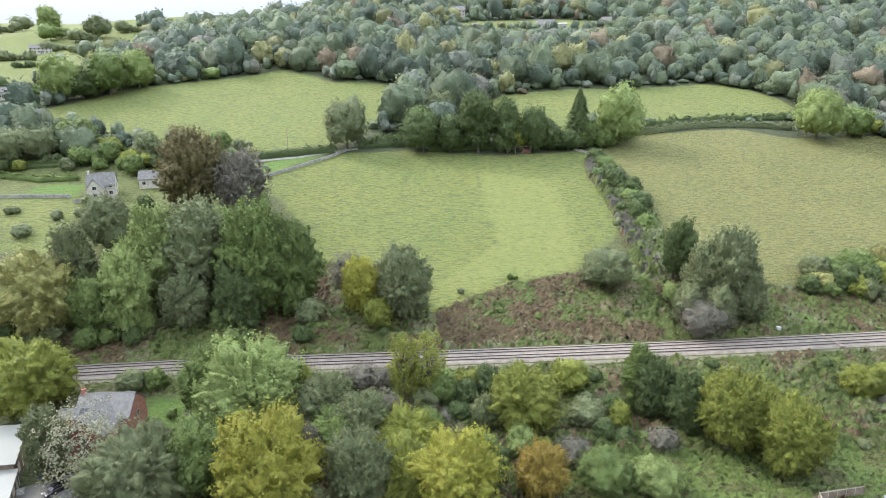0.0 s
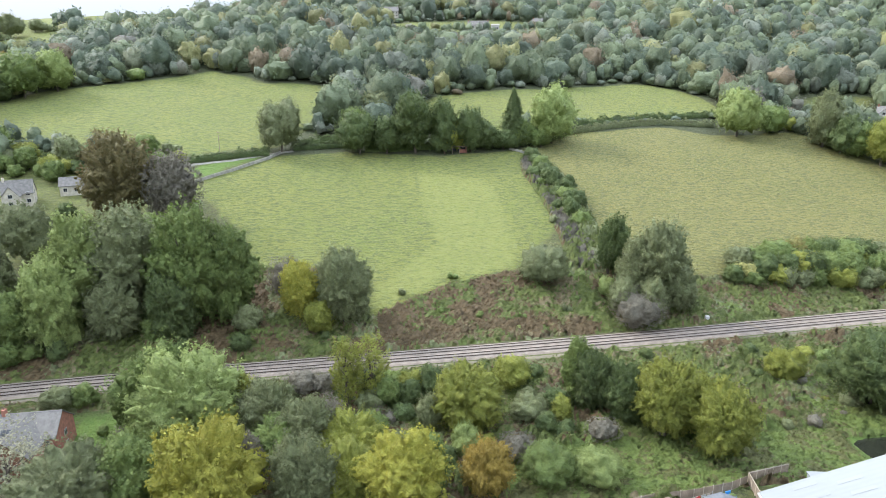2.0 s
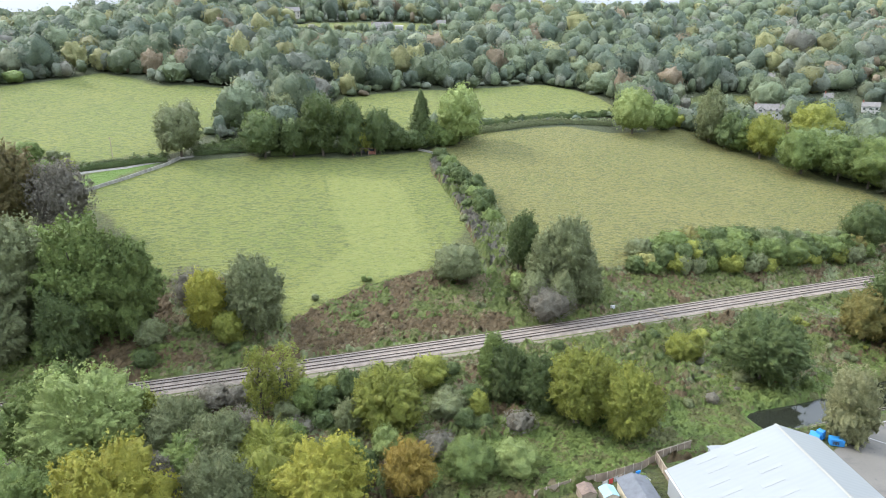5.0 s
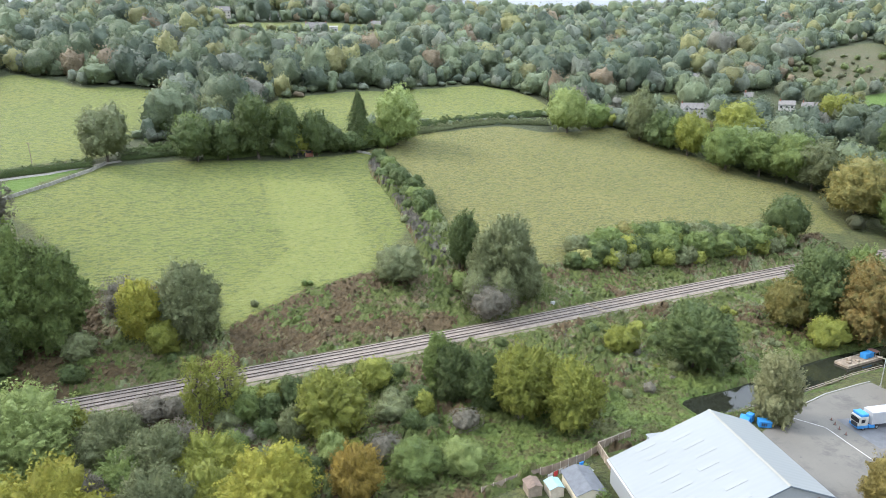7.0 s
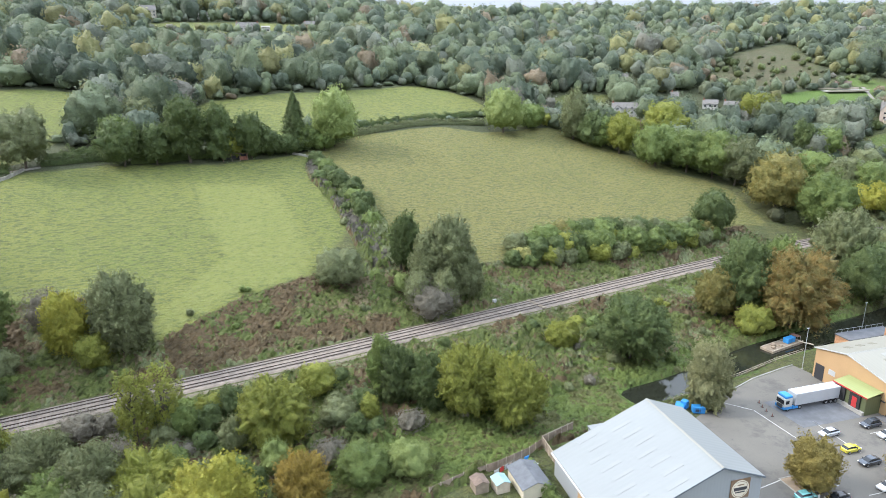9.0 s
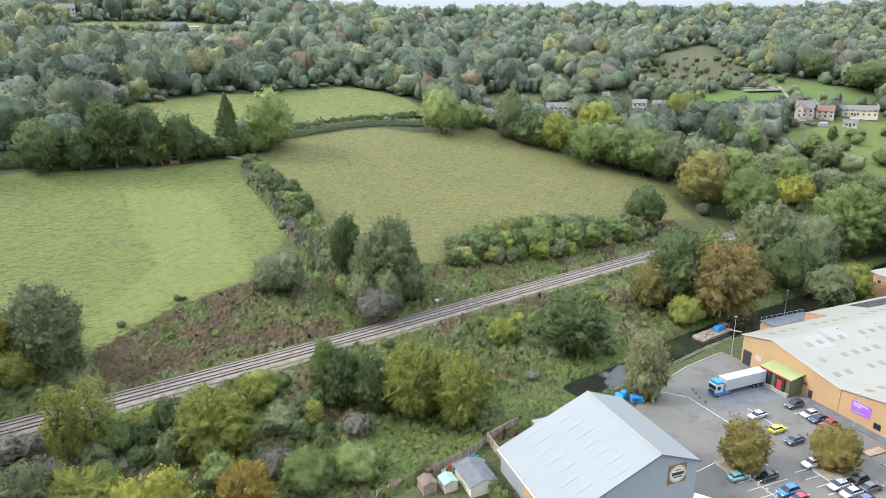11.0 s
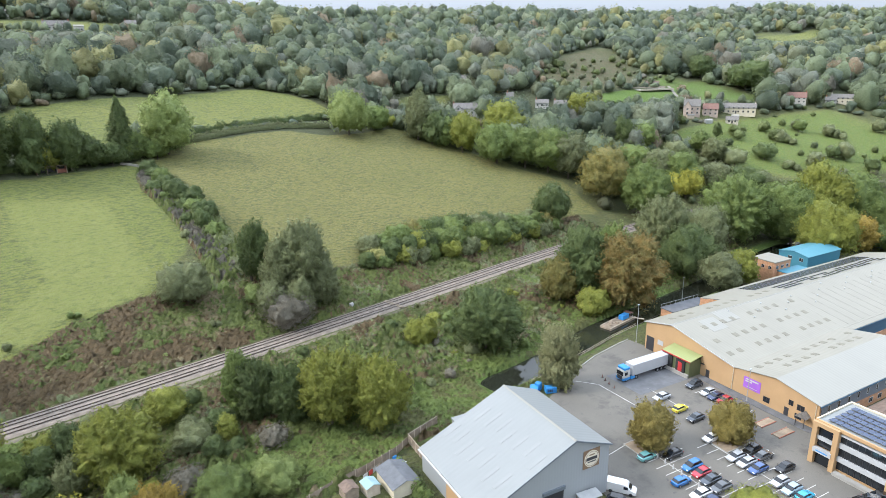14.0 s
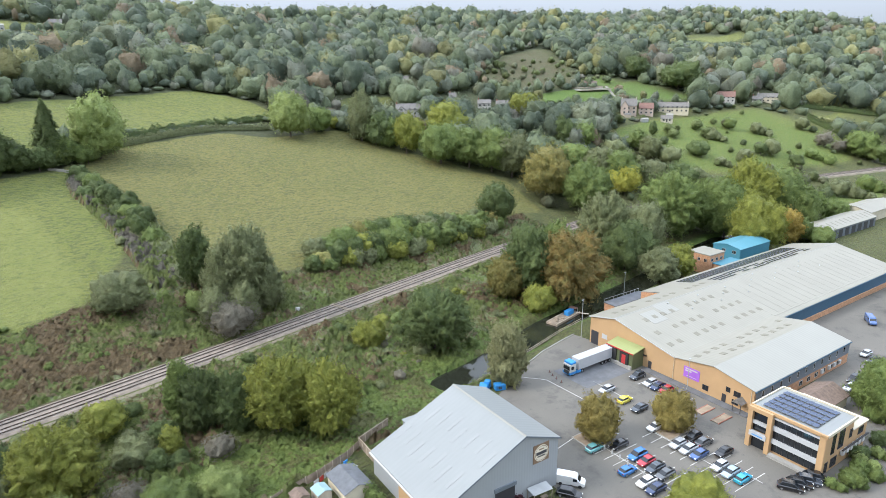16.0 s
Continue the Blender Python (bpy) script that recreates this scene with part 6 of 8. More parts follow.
for k in range(6):
    m = pose(99.3 - 0.42 * k, 58.6 - 1.98 * k, 0.04)
    t_ = thing("bollard", m, "white timber bollard between parking bays", "bollard", "bollards in the car park")
    part("post", soften(boxes((-0.11, -0.11, 0, 0.11, 0.11, 0.95)), 0.02), FRAME_WHITE, t_)
    part("foot", boxes((-0.16, -0.16, 0, 0.16, 0.16, 0.06)), CONCRETE, t_)
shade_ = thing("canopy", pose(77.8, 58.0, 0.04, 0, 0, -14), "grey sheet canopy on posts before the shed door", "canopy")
part("cover", slope_sheet(-1.0, 2.25, 1.1, 2.5, -2.1, 2.1, 0.06, "x"), STEEL_GREY, shade_)
for x in (-1.95, 1.95):
    for y in (-0.9, 1.0):
        part("post", boxes((x - 0.05, y - 0.05, 0, x + 0.05, y + 0.05, 2.35)), TIMBER, shade_)
for x in (-1.2, 1.0):
    part("bench", boxes((x - 0.7, -0.35, 0.4, x + 0.7, 0.35, 0.48)), TIMBER, shade_)
    part("bench_leg", boxes((x - 0.5, -0.1, 0, x - 0.4, 0.1, 0.4)), TIMBER, shade_)
    part("bench_leg", boxes((x + 0.4, -0.1, 0, x + 0.5, 0.1, 0.4)), TIMBER, shade_)
LEAF["plum"] = foliage("leaf_plum", (0.050, 0.022, 0.026), (0.070, 0.028, 0.032), (0.10, 0.045, 0.045), gain=1.5)
tree(74.2, 60.4, 2.2, 2.8, "plum", "planting by the shed", "dark plum-red shrub beside the shed door", "shrub")

# ---- vehicles ----
def paint(name, c):
    return gloss("car_paint_" + name, c, 0.25, 0.3, 0.8)


PAINT = {k: paint(k, c) for k, c in {
    "black": (0.012, 0.012, 0.014), "grey": (0.09, 0.095, 0.10), "slate": (0.05, 0.06, 0.075), "silver": (0.42, 0.44, 0.46), "white": (0.72, 0.72, 0.71), "red": (0.40, 0.02, 0.035),
    "blue": (0.02, 0.14, 0.38), "navy": (0.02, 0.035, 0.09), "teal": (0.16, 0.40, 0.40), "yellow": (0.60, 0.53, 0.06), "cyan": (0.03, 0.32, 0.46), "mist": (0.30, 0.40, 0.46), "mid": (0.05, 0.10, 0.24)}.items()}
HUB = plain("alloy_wheel", (0.35, 0.35, 0.36), 0.4, 0.7, vary=0.1)
LAMP = gloss("headlamp", (0.75, 0.75, 0.72), 0.15)
TAIL = gloss("tail_lamp", (0.35, 0.01, 0.01), 0.2)


def loft(sections):
    """Rings of (y, z) at successive x, joined and capped."""
    bm = bmesh.new()
    rings = [[bm.verts.new((x, y, z)) for y, z in ring] for x, ring in sections]
    for a, b in zip(rings, rings[1:]):
        for j in range(len(a)):
            bm.faces.new((a[j], a[(j + 1) % len(a)], b[(j + 1) % len(b)], b[j]))
    bm.faces.new(rings[0][::-1])
    bm.faces.new(rings[-1])
    bmesh.ops.recalc_face_normals(bm, faces=bm.faces)
    return bm


def hull(w, z0, z1, r=0.12):
    return [(-w + r, z0), (w - r, z0), (w, z0 + r), (w, z1 - r), (w - r, z1), (-w + r, z1), (-w, z1 - r), (-w, z0 + r)]


def smooth(o):
    o.data.polygons.foreach_set("use_smooth", np.ones(len(o.data.polygons), bool))
    return o


def car_model(length, height, back, label):
    """A parked car, nose towards -x. back: how upright its tail is."""
    e = thing("car", pose(0, 0, 0), label, "car")
    h = length / 2
    body = part("body", loft([(-h, hull(0.62, 0.35, 0.66)), (-h + 0.18, hull(0.80, 0.24, 0.76)), (-h + 0.9, hull(0.88, 0.20, 0.90)), (-h + 1.35, hull(0.89, 0.20, 0.97)), (h - 0.9, hull(0.89, 0.20, 0.99)), (h - 0.2, hull(0.85, 0.22, 0.97)), (h, hull(0.72, 0.34, 0.86))]), PAINT["grey"], e)
    glass = part("glass", loft([(-h + 1.05, hull(0.72, 0.90, 0.96, 0.03)), (-h + 1.85, hull(0.66, 0.92, height - 0.05, 0.08)), (h - 0.75 - back, hull(0.66, 0.92, height - 0.06, 0.08)), (h - 0.2, hull(0.70, 0.90, 0.98, 0.03))]), GLASS_DARK, e)
    top = part("roof", loft([(-h + 1.72, hull(0.64, height - 0.12, height - 0.05, 0.03)), (-h + 2.1, hull(0.63, height - 0.12, height, 0.05)), (h - 1.0 - back, hull(0.63, height - 0.12, height, 0.05)), (h - 0.62 - back, hull(0.62, height - 0.14, height - 0.06, 0.03))]), PAINT["grey"], e)
    for o in (body, top):
        o.data.materials[0] = PAINT["grey"]
    tyre_bm = bmesh.new()
    tube(tyre_bm, (0, -0.11, 0), (0, 0.11, 0), 0.32, 14)
    hub_bm = bmesh.new()
    tube(hub_bm, (0, -0.125, 0), (0, 0.125, 0), 0.2, 10)
    first = None
    for x in (-h + 0.82, h - 0.78):
        for y in (-0.8, 0.8):
            if first is None:
                first = part("wheel", tyre_bm, RUBBER, e, at=pose(x, y, 0.32))
                part("rim", hub_bm, HUB, first)
            else:
                w_ = again(first, pose(x, y, 0.32))
                r_ = new("rim", first.children[0].data)
                r_.parent = w_
    for y in (-0.58, 0.58):
        part("headlight", boxes((-h + 0.03, y - 0.18, 0.58, -h + 0.2, y + 0.18, 0.72)), LAMP, e)
        part("tail_light", boxes((h - 0.2, y - 0.16, 0.68, h + 0.0, y + 0.16, 0.84)), TAIL, e)
    for y in (-0.95, 0.95):
        part("mirror", boxes((-h + 1.35, y - 0.08, 0.92, -h + 1.5, y + 0.08, 1.04)), RUBBER, e)
    part("pillar_trim", boxes((-0.12, -0.71, 0.95, -0.04, 0.71, height - 0.1)), PAINT["black"], e)
    return e


MODELS = {"hatch": car_model(3.95, 1.46, 0.0, ""), "saloon": car_model(4.45, 1.44, 0.45, ""), "suv": car_model(4.5, 1.68, 0.05, "")}
COLOUR_WORDS = {"mist": "pale blue-grey", "mid": "mid blue", "slate": "dark slate", "navy": "navy blue", "cyan": "bright cyan blue", "teal": "pale teal"}
KIND_WORDS = {"hatch": "small hatchback parked on the tarmac", "saloon": "saloon car parked on the tarmac", "suv": "tall estate car parked on the tarmac"}


def park(x, y, a, kind, colour):
    c = copy_thing(MODELS[kind], pose(x, y, 0.045, 0, 0, a))
    for o in c.children:
        if o.name.split(".")[0] in ("body", "roof"):
            o.material_slots[0].link = "OBJECT"
            o.material_slots[0].material = PAINT[colour]
    return tagged(c, COLOUR_WORDS.get(colour, colour) + " " + KIND_WORDS[kind], "car", "parked cars")


for row in ((130.6, 69.4, -10, "suv", "slate"), (129.6, 65.4, -10, "hatch", "silver"), (129.3, 63.3, -10, "saloon", "navy"), (129.1, 61.1, -10, "hatch", "red"), (128.4, 57.2, -10, "saloon", "grey"),
            (119.7, 71.0, -8, "saloon", "silver"), (118.3, 65.5, 172, "hatch", "yellow"), (117.5, 61.3, -8, "saloon", "slate"), (112.9, 55.1, -10, "hatch", "white"),
            (97.5, 59.8, 170, "hatch", "teal"), (101.9, 57.0, -10, "saloon", "black"), (101.4, 52.5, -10, "suv", "blue"), (100.8, 50.3, -10, "hatch", "red"), (100.2, 48.1, -10, "saloon", "slate"), (99.7, 45.8, -10, "saloon", "grey"),
            (95.7, 51.3, 170, "hatch", "blue"), (95.2, 47.1, -10, "saloon", "white"), (94.6, 44.9, -10, "saloon", "navy")):
    park(*row)
for row in ((110.5, 48.8, -10, "hatch", "silver"), (110.4, 46.5, -10, "saloon", "silver"), (110.1, 44.2, -10, "saloon", "mid"), (115.0, 47.8, -10, "suv", "black"), (114.9, 45.5, 170, "saloon", "grey"), (114.3, 41.2, -10, "saloon", "black"),
            (109.3, 39.8, -10, "hatch", "silver"), (108.9, 37.5, -10, "saloon", "mist"), (108.6, 35.2, 170, "hatch", "cyan"), (112.2, 28.2, 112, "suv", "black"), (114.3, 27.4, 112, "suv", "black"), (116.4, 26.6, 112, "suv", "slate"), (118.4, 25.9, 112, "suv", "black"),
            (82.4, 55.0, 115, "suv", "black"), (172.8, 30.5, -10, "saloon", "silver"), (165.4, 32.2, -6, "suv", "black"), (160.2, 31.6, -12, "hatch", "silver"), (180.2, 31.7, -10, "saloon", "black"), (183, 34, -10, "hatch", "silver")):
    park(*row)
park(-71.5, 99.8, 60, "saloon", "black")
for kind in list(MODELS):
    for o in (*MODELS[kind].children_recursive, MODELS[kind]):
        bpy.data.objects.remove(o)


def van(x, y, a, mat, label):
    e = thing("van", pose(x, y, 0.045, 0, 0, a), label, "van")
    part("body", loft([(-2.7, hull(0.75, 0.4, 0.9)), (-2.45, hull(0.93, 0.3, 1.1)), (-1.8, hull(0.96, 0.28, 1.3)), (-1.1, hull(0.94, 0.28, 2.05)), (-0.6, hull(0.95, 0.28, 2.2)), (2.5, hull(0.95, 0.28, 2.2)), (2.65, hull(0.9, 0.3, 2.1))]), mat, e)
    part("windscreen", loft([(-1.83, hull(0.82, 1.26, 1.34, 0.03)), (-1.12, hull(0.80, 1.36, 2.0, 0.05))]), GLASS_DARK, e)
    w0 = None
    for x_ in (-1.8, 1.7):
        for y_ in (-0.85, 0.85):
            if w0 is None:
                w0 = part("wheel", tube(bmesh.new(), (0, -0.12, 0), (0, 0.12, 0), 0.35, 14), RUBBER, e, at=pose(x_, y_, 0.35))
            else:
                again(w0, pose(x_, y_, 0.35))
    for y_ in (-0.97, 0.97):
        part("side_window", boxes((-1.25, y_ - 0.02, 1.25, -0.5, y_ + 0.02, 1.8)), GLASS_DARK, e)
    return e


van(85.4, 56.9, 118, PAINT["white"], "white panel van parked beside the shed")
van(208.2, 39.1, 30, PAINT["mid"], "blue panel van in the back yard")
van(352, 52, 10, PAINT["white"], "white panel van by far industrial units")
van(358, 48, 10, PAINT["white"], "white panel van by far industrial units")

lorry = thing("articulated_lorry", pose(119.3, 82.3, 0.045, 0, 0, -9.4), "articulated lorry, blue cab and long white trailer, at the dock", "lorry")
cab = part("cab", soften(boxes((0, -1.22, 0.55, 2.2, 1.22, 3.1)), 0.12), RENDER_WHITE, lorry, "white and blue lorry cab")
part("visor", soften(boxes((0.25, -1.2, 3.1, 2.1, 1.2, 3.75)), 0.14), BLUE_PAINT, cab)
part("skirt", boxes((-0.03, -1.24, 0.5, 2.22, 1.24, 1.15)), BLUE_PAINT, cab)
part("windscreen", boxes((-0.02, -1.05, 1.75, 0.02, 1.05, 2.75)), GLASS_DARK, cab)
for y in (-1.235, 1.235):
    part("side_window", boxes((0.4, y - 0.01, 1.8, 1.3, y + 0.01, 2.6)), GLASS_DARK, cab)
part("grille", boxes((-0.05, -0.8, 0.7, 0.0, 0.8, 1.6)), FRAME_DARK, cab)
part("chassis", boxes((2.2, -0.5, 0.6, 16.2, 0.5, 1.1)), FRAME_DARK, lorry)
part("fuel_tank", boxes((2.5, -1.2, 0.4, 3.9, -0.6, 1.0)), BLUE_PAINT, lorry)
part("fuel_tank", boxes((2.5, 0.6, 0.4, 3.9, 1.2, 1.0)), BLUE_PAINT, lorry)
part("trailer", soften(boxes((2.9, -1.27, 1.15, 16.3, 1.27, 3.95)), 0.05), WHITE_PANEL, lorry, "long white box trailer")
w0 = None
for x in (1.2, 4.4, 11.6, 12.9, 14.2):
    for y in (-1.0, 1.0):
        if w0 is None:
            w0 = part("wheel", tube(bmesh.new(), (0, -0.17, 0), (0, 0.17, 0), 0.5, 16), RUBBER, lorry, at=pose(x, y, 0.5))
            part("rim", tube(bmesh.new(), (0, -0.18, 0), (0, 0.18, 0), 0.28, 10), HUB, w0)
        else:
            q = again(w0, pose(x, y, 0.5))
            r_ = new("rim", w0.children[0].data)
            r_.parent = q

barge = thing("work_barge", pose(150.2, 105.6, -0.85, 0, 0, 4), "flat steel work barge with blue boxes, moored on the canal", "barge")
part("hull", soften(boxes((-6.6, -1.9, -0.35, 6.6, 1.9, 0.55)), 0.08), TIMBER, barge, "rusty grey hull")
part("deck", boxes((-6.2, -1.5, 0.55, 6.2, 1.5, 0.6)), TIMBER, barge)
for y in (-1.8, 1.65):
    part("gunwale", boxes((-6.6, y, 0.55, 6.6, y + 0.15, 0.75)), TIMBER_PALE, barge)
for x, w in ((1.2, 1.5), (2.9, 1.5)):
    part("box", soften(boxes((x, -0.9, 0.6, x + w, 0.7, 2.0)), 0.05), BLUE_PAINT, barge, "bright blue tank")
part("canopy", boxes((4.6, -1.2, 1.9, 6.3, 1.2, 2.0)), TILE_RED, barge)
for x in (4.7, 6.2):
    for y in (-1.1, 1.1):
        part("post", boxes((x - 0.04, y - 0.04, 0.6, x + 0.04, y + 0.04, 1.9)), STEEL_GREY, barge)
for x, y in ((-3.2, 0.4), (-4.5, -0.5), (-1.6, -0.7), (-2.4, 0.9)):
    part("crate", soften(boxes((x - 0.5, y - 0.4, 0.6, x + 0.5, y + 0.4, 1.05)), 0.04), TIMBER, barge)
part("gangplank", boxes((-0.3, -5.4, 0.9, 0.3, -1.6, 1.0)), TIMBER_PALE, barge, at=pose(4.2, 0, 0, 0, 0, 20))

fence = thing("canal_fence", pose(0, 0, 0), "low timber post and rail fence along the towpath", "fence")
fl = finer([(101, 95.0), (116, 96.4), (127, 97.4), (139, 98.8), (150, 99.3)], 2.4)
for (xa, ya), (xb, yb) in zip(fl, fl[1:]):
    z = float(land(xa, ya))
    part("post", boxes((xa - 0.06, ya - 0.06, z - 0.1, xa + 0.06, ya + 0.06, z + 1.15)), TIMBER, fence)
    a = math.degrees(math.atan2(yb - ya, xb - xa))
    ln = math.hypot(xb - xa, yb - ya)
    part("rail_bar", boxes((0, -0.03, 0.95, ln, 0.03, 1.07)), TIMBER_PALE, fence, at=pose(xa, ya, z, 0, 0, a))
    part("rail_bar", boxes((0, -0.03, 0.45, ln, 0.03, 0.57)), TIMBER_PALE, fence, at=pose(xa, ya, z, 0, 0, a))


def lamp_post(x, y, h, label):
    e = thing("lamp_post", pose(x, y, float(land(x, y))), label, "lamp post", "lamp posts")
    part("column", tube(bmesh.new(), (0, 0, -0.1), (0, 0, h), 0.11, 8, 0.07), STEEL_GREY, e)
    part("head", soften(boxes((-0.5, -0.16, h - 0.05, 0.35, 0.16, h + 0.12)), 0.04), STEEL_GREY, e)
    part("base", boxes((-0.2, -0.2, 0, 0.2, 0.2, 0.25)), CONCRETE, e)


lamp_post(141.2, 93.0, 11.0, "tall galvanised lamp post at the factory corner")
lamp_post(133.5, 58.2, 8.0, "galvanised lamp post beside the factory wall")
lamp_post(137.6, 18.6, 12.0, "tall galvanised lamp post behind the office")
lamp_post(181.0, 103.5, 9.0, "galvanised post beside the canal")


# ---- houses ----
def house(x, y, a, w, d, eave, ridge, wall, roof, label, storeys=2, chimneys=1, sink=0.4, group="", wing=None):
    """A pitched-roofed house whose long side runs along its own x; its front faces -y."""
    e = thing("house", pose(x, y, float(land(x, y)) - sink, 0, 0, a), label, "house", group)
    part("wall", extrude([(-d / 2, -1.5), (-d / 2, eave), (0, ridge), (d / 2, eave), (d / 2, -1.5)], -w / 2, w / 2, "x"), wall, e)
    k = (ridge - eave) / (d / 2)
    for s in (-1, 1):
        part("roof", slope_sheet(s * (d / 2 + 0.35), eave - 0.35 * k, 0, ridge + 0.02, -w / 2 - 0.25, w / 2 + 0.25, 0.18, "x"), roof, e)
    part("ridge_tiles", extrude([(-0.2, ridge + 0.14), (0, ridge + 0.3), (0.2, ridge + 0.14)], -w / 2 - 0.2, w / 2 + 0.2, "x"), roof, e)
    cols = max(2, int(w // 3))
    for st in range(storeys):
        z = 0.9 + st * 2.6 + sink
        for c in range(cols):
            window(e, pose(-w / 2 + w * (c + 0.5) / cols, -d / 2 - 0.01, z, 0, 0, SOUTH), 1.1, 1.2, FRAME_WHITE, 1)
        for sx, turn in ((-1, WEST), (1, EAST)):
            window(e, pose(sx * (w / 2 + 0.01), 0, z, 0, 0, turn), 1.0, 1.2, FRAME_WHITE, 1)
    part("door", boxes((-0.5, -d / 2 - 0.06, sink, 0.5, -d / 2 - 0.01, 2.05 + sink)), FRAME_DARK, e) if cols % 2 == 0 else None
    for c in range(chimneys):
        sx = (-1, 1)[c % 2] * (w / 2 - 0.6)
        ch = part("chimney", boxes((sx - 0.35, -0.45, ridge - 0.8, sx + 0.35, 0.45, ridge + 1.2)), BRICK if wall in (BRICK, RENDER_WHITE) else STONE, e)
        part("pot", tube(bmesh.new(), (sx, 0, ridge + 1.2), (sx, 0, ridge + 1.6), 0.14, 8, 0.11), TILE_RED, ch)
    if wing:
        wx_, wd_, we, wr = wing
        b = part("wing_wall", extrude([(wx_ - wd_ / 2, -1.5), (wx_ - wd_ / 2, we), (wx_, wr), (wx_ + wd_ / 2, we), (wx_ + wd_ / 2, -1.5)], -d / 2 - wd_ * 0.8, -d / 2 + 2.5), wall, e)
        kk = (wr - we) / (wd_ / 2)
        for s in (-1, 1):
            part("wing_roof", slope_sheet(wx_ + s * (wd_ / 2 + 0.3), we - 0.3 * kk, wx_, wr + 0.02, -d / 2 - wd_ * 0.8 - 0.25, -0.2, 0.18), roof, e)
        for st in range(storeys):
            window(e, pose(wx_, -d / 2 - wd_ * 0.8 - 0.01, 0.9 + st * 2.6 + sink, 0, 0, SOUTH), 1.2, 1.2, FRAME_WHITE, 1)
    return e


h1 = house(-70.6, 119.8, 2, 11.0, 8.4, 5.6, 8.9, BRICK, TILE_GREY, "red brick house with grey slate roof and gabled wing", 2, 1, 0.1, "", (-0.5, 8.0, 5.3, 8.85))
for x in (-4.2, -3.2):
    part("skylight", boxes((-0.35, -0.5, 0, 0.35, 0.5, 0.06)), GLASS_DARK, h1, "blue-tinted skylight", at=pose(x, -3.1, 6.75, 38, 0, 0))
annex2 = thing("garden_store", pose(-80.0, 121.5, 0, 0, 0, 2), "low brick store with pale sheet roof", "outbuilding")
part("wall", boxes((-3.4, -2, 0, 3.4, 2, 3.2)), BRICK, annex2)
part("roof", boxes((-3.6, -2.2, 3.2, 3.6, 2.2, 3.4)), ROOF_WHITE, annex2)
west_shed = thing("white_roofed_shed", pose(-85.9, 115.2, 0, 0, 0, 24), "long brown-walled shed with a white sheet roof", "industrial shed")
part("wall", extrude([(-14, 0), (-14, 4.4), (-7, 5.6), (0, 4.4), (0, 0)], -14.4, 0), TILE_BROWN, west_shed)
part("roof", slope_sheet(0.4, 4.33, -7, 5.65, -14.7, 0.3, 0.15), ROOF_NEW, west_shed)
part("roof", slope_sheet(-14.4, 4.33, -7, 5.65, -14.7, 0.3, 0.15), ROOF_NEW, west_shed)
part("lower_wall", extrude([(-14, 0), (-14, 3.2), (-7, 4.2), (0.3, 3.2), (0.3, 0)], -26, -14.41), TILE_BROWN, west_shed)
part("lower_roof", slope_sheet(0.7, 3.15, -7, 4.25, -26.3, -14.42, 0.15), ROOF_NEW, west_shed)
part("lower_roof", slope_sheet(-14.4, 3.15, -7, 4.25, -26.3, -14.42, 0.15), ROOF_NEW, west_shed)
for y, w, z0, h in ((-11.2, 1.6, 0.8, 1.9), (-5.0, 1.6, 0.8, 1.9), (-7.8, 1.0, 0, 2.1)):
    part("door_panel", boxes((0.0, y - w / 2, z0, 0.06, y + w / 2, z0 + h)), RENDER_CREAM, west_shed)
for y, w, z0, h in ((-19.0, 1.8, 0.8, 1.9), (-16.2, 1.0, 0, 2.2), (-22.4, 1.8, 0.8, 1.9)):
    part("door_panel", boxes((0.3, y - w / 2, z0, 0.36, y + w / 2, z0 + h)), RENDER_CREAM, west_shed)
for k in range(4):
    part("step", boxes((0.31, -17.4 - 0.3 * k, 0, 1.6, -17.1 - 0.3 * k, 0.72 - 0.18 * k)), CONCRETE, west_shed)
part("downpipe", tube(bmesh.new(), (0.12, -0.6, 0), (0.12, -0.6, 4.2), 0.07), FRAME_WHITE, west_shed)
part("downpipe", tube(bmesh.new(), (0.42, -14.9, 0), (0.42, -14.9, 3.1), 0.07), FRAME_WHITE, west_shed)
sheet("drive", [(-84, 98), (-70, 106), (-62, 104), (-62, 86), (-80, 80)], 0.06, 0.3, TARMAC, "grey tarmac drive behind the shed", "drive")
bin_ = thing("wheeled_bin", pose(-76.6, 103.4, 0.06, 0, 0, 10), "blue wheeled bin on the drive", "bin")
part("body", extrude([(-0.25, 0.05), (-0.32, 1.0), (0.32, 1.0), (0.25, 0.05)], -0.3, 0.3), BLUE_PAINT, bin_)
part("lid", soften(boxes((-0.35, -0.34, 1.0, 0.35, 0.34, 1.08)), 0.03), BLUE_PAINT, bin_)
sheet("terrace", [(-64.6, 120.5), (-61.2, 121), (-61.8, 116.0), (-65, 115.6)], 0.06, 0.3, CONCRETE, "paved terrace beside a brick house", "terrace")

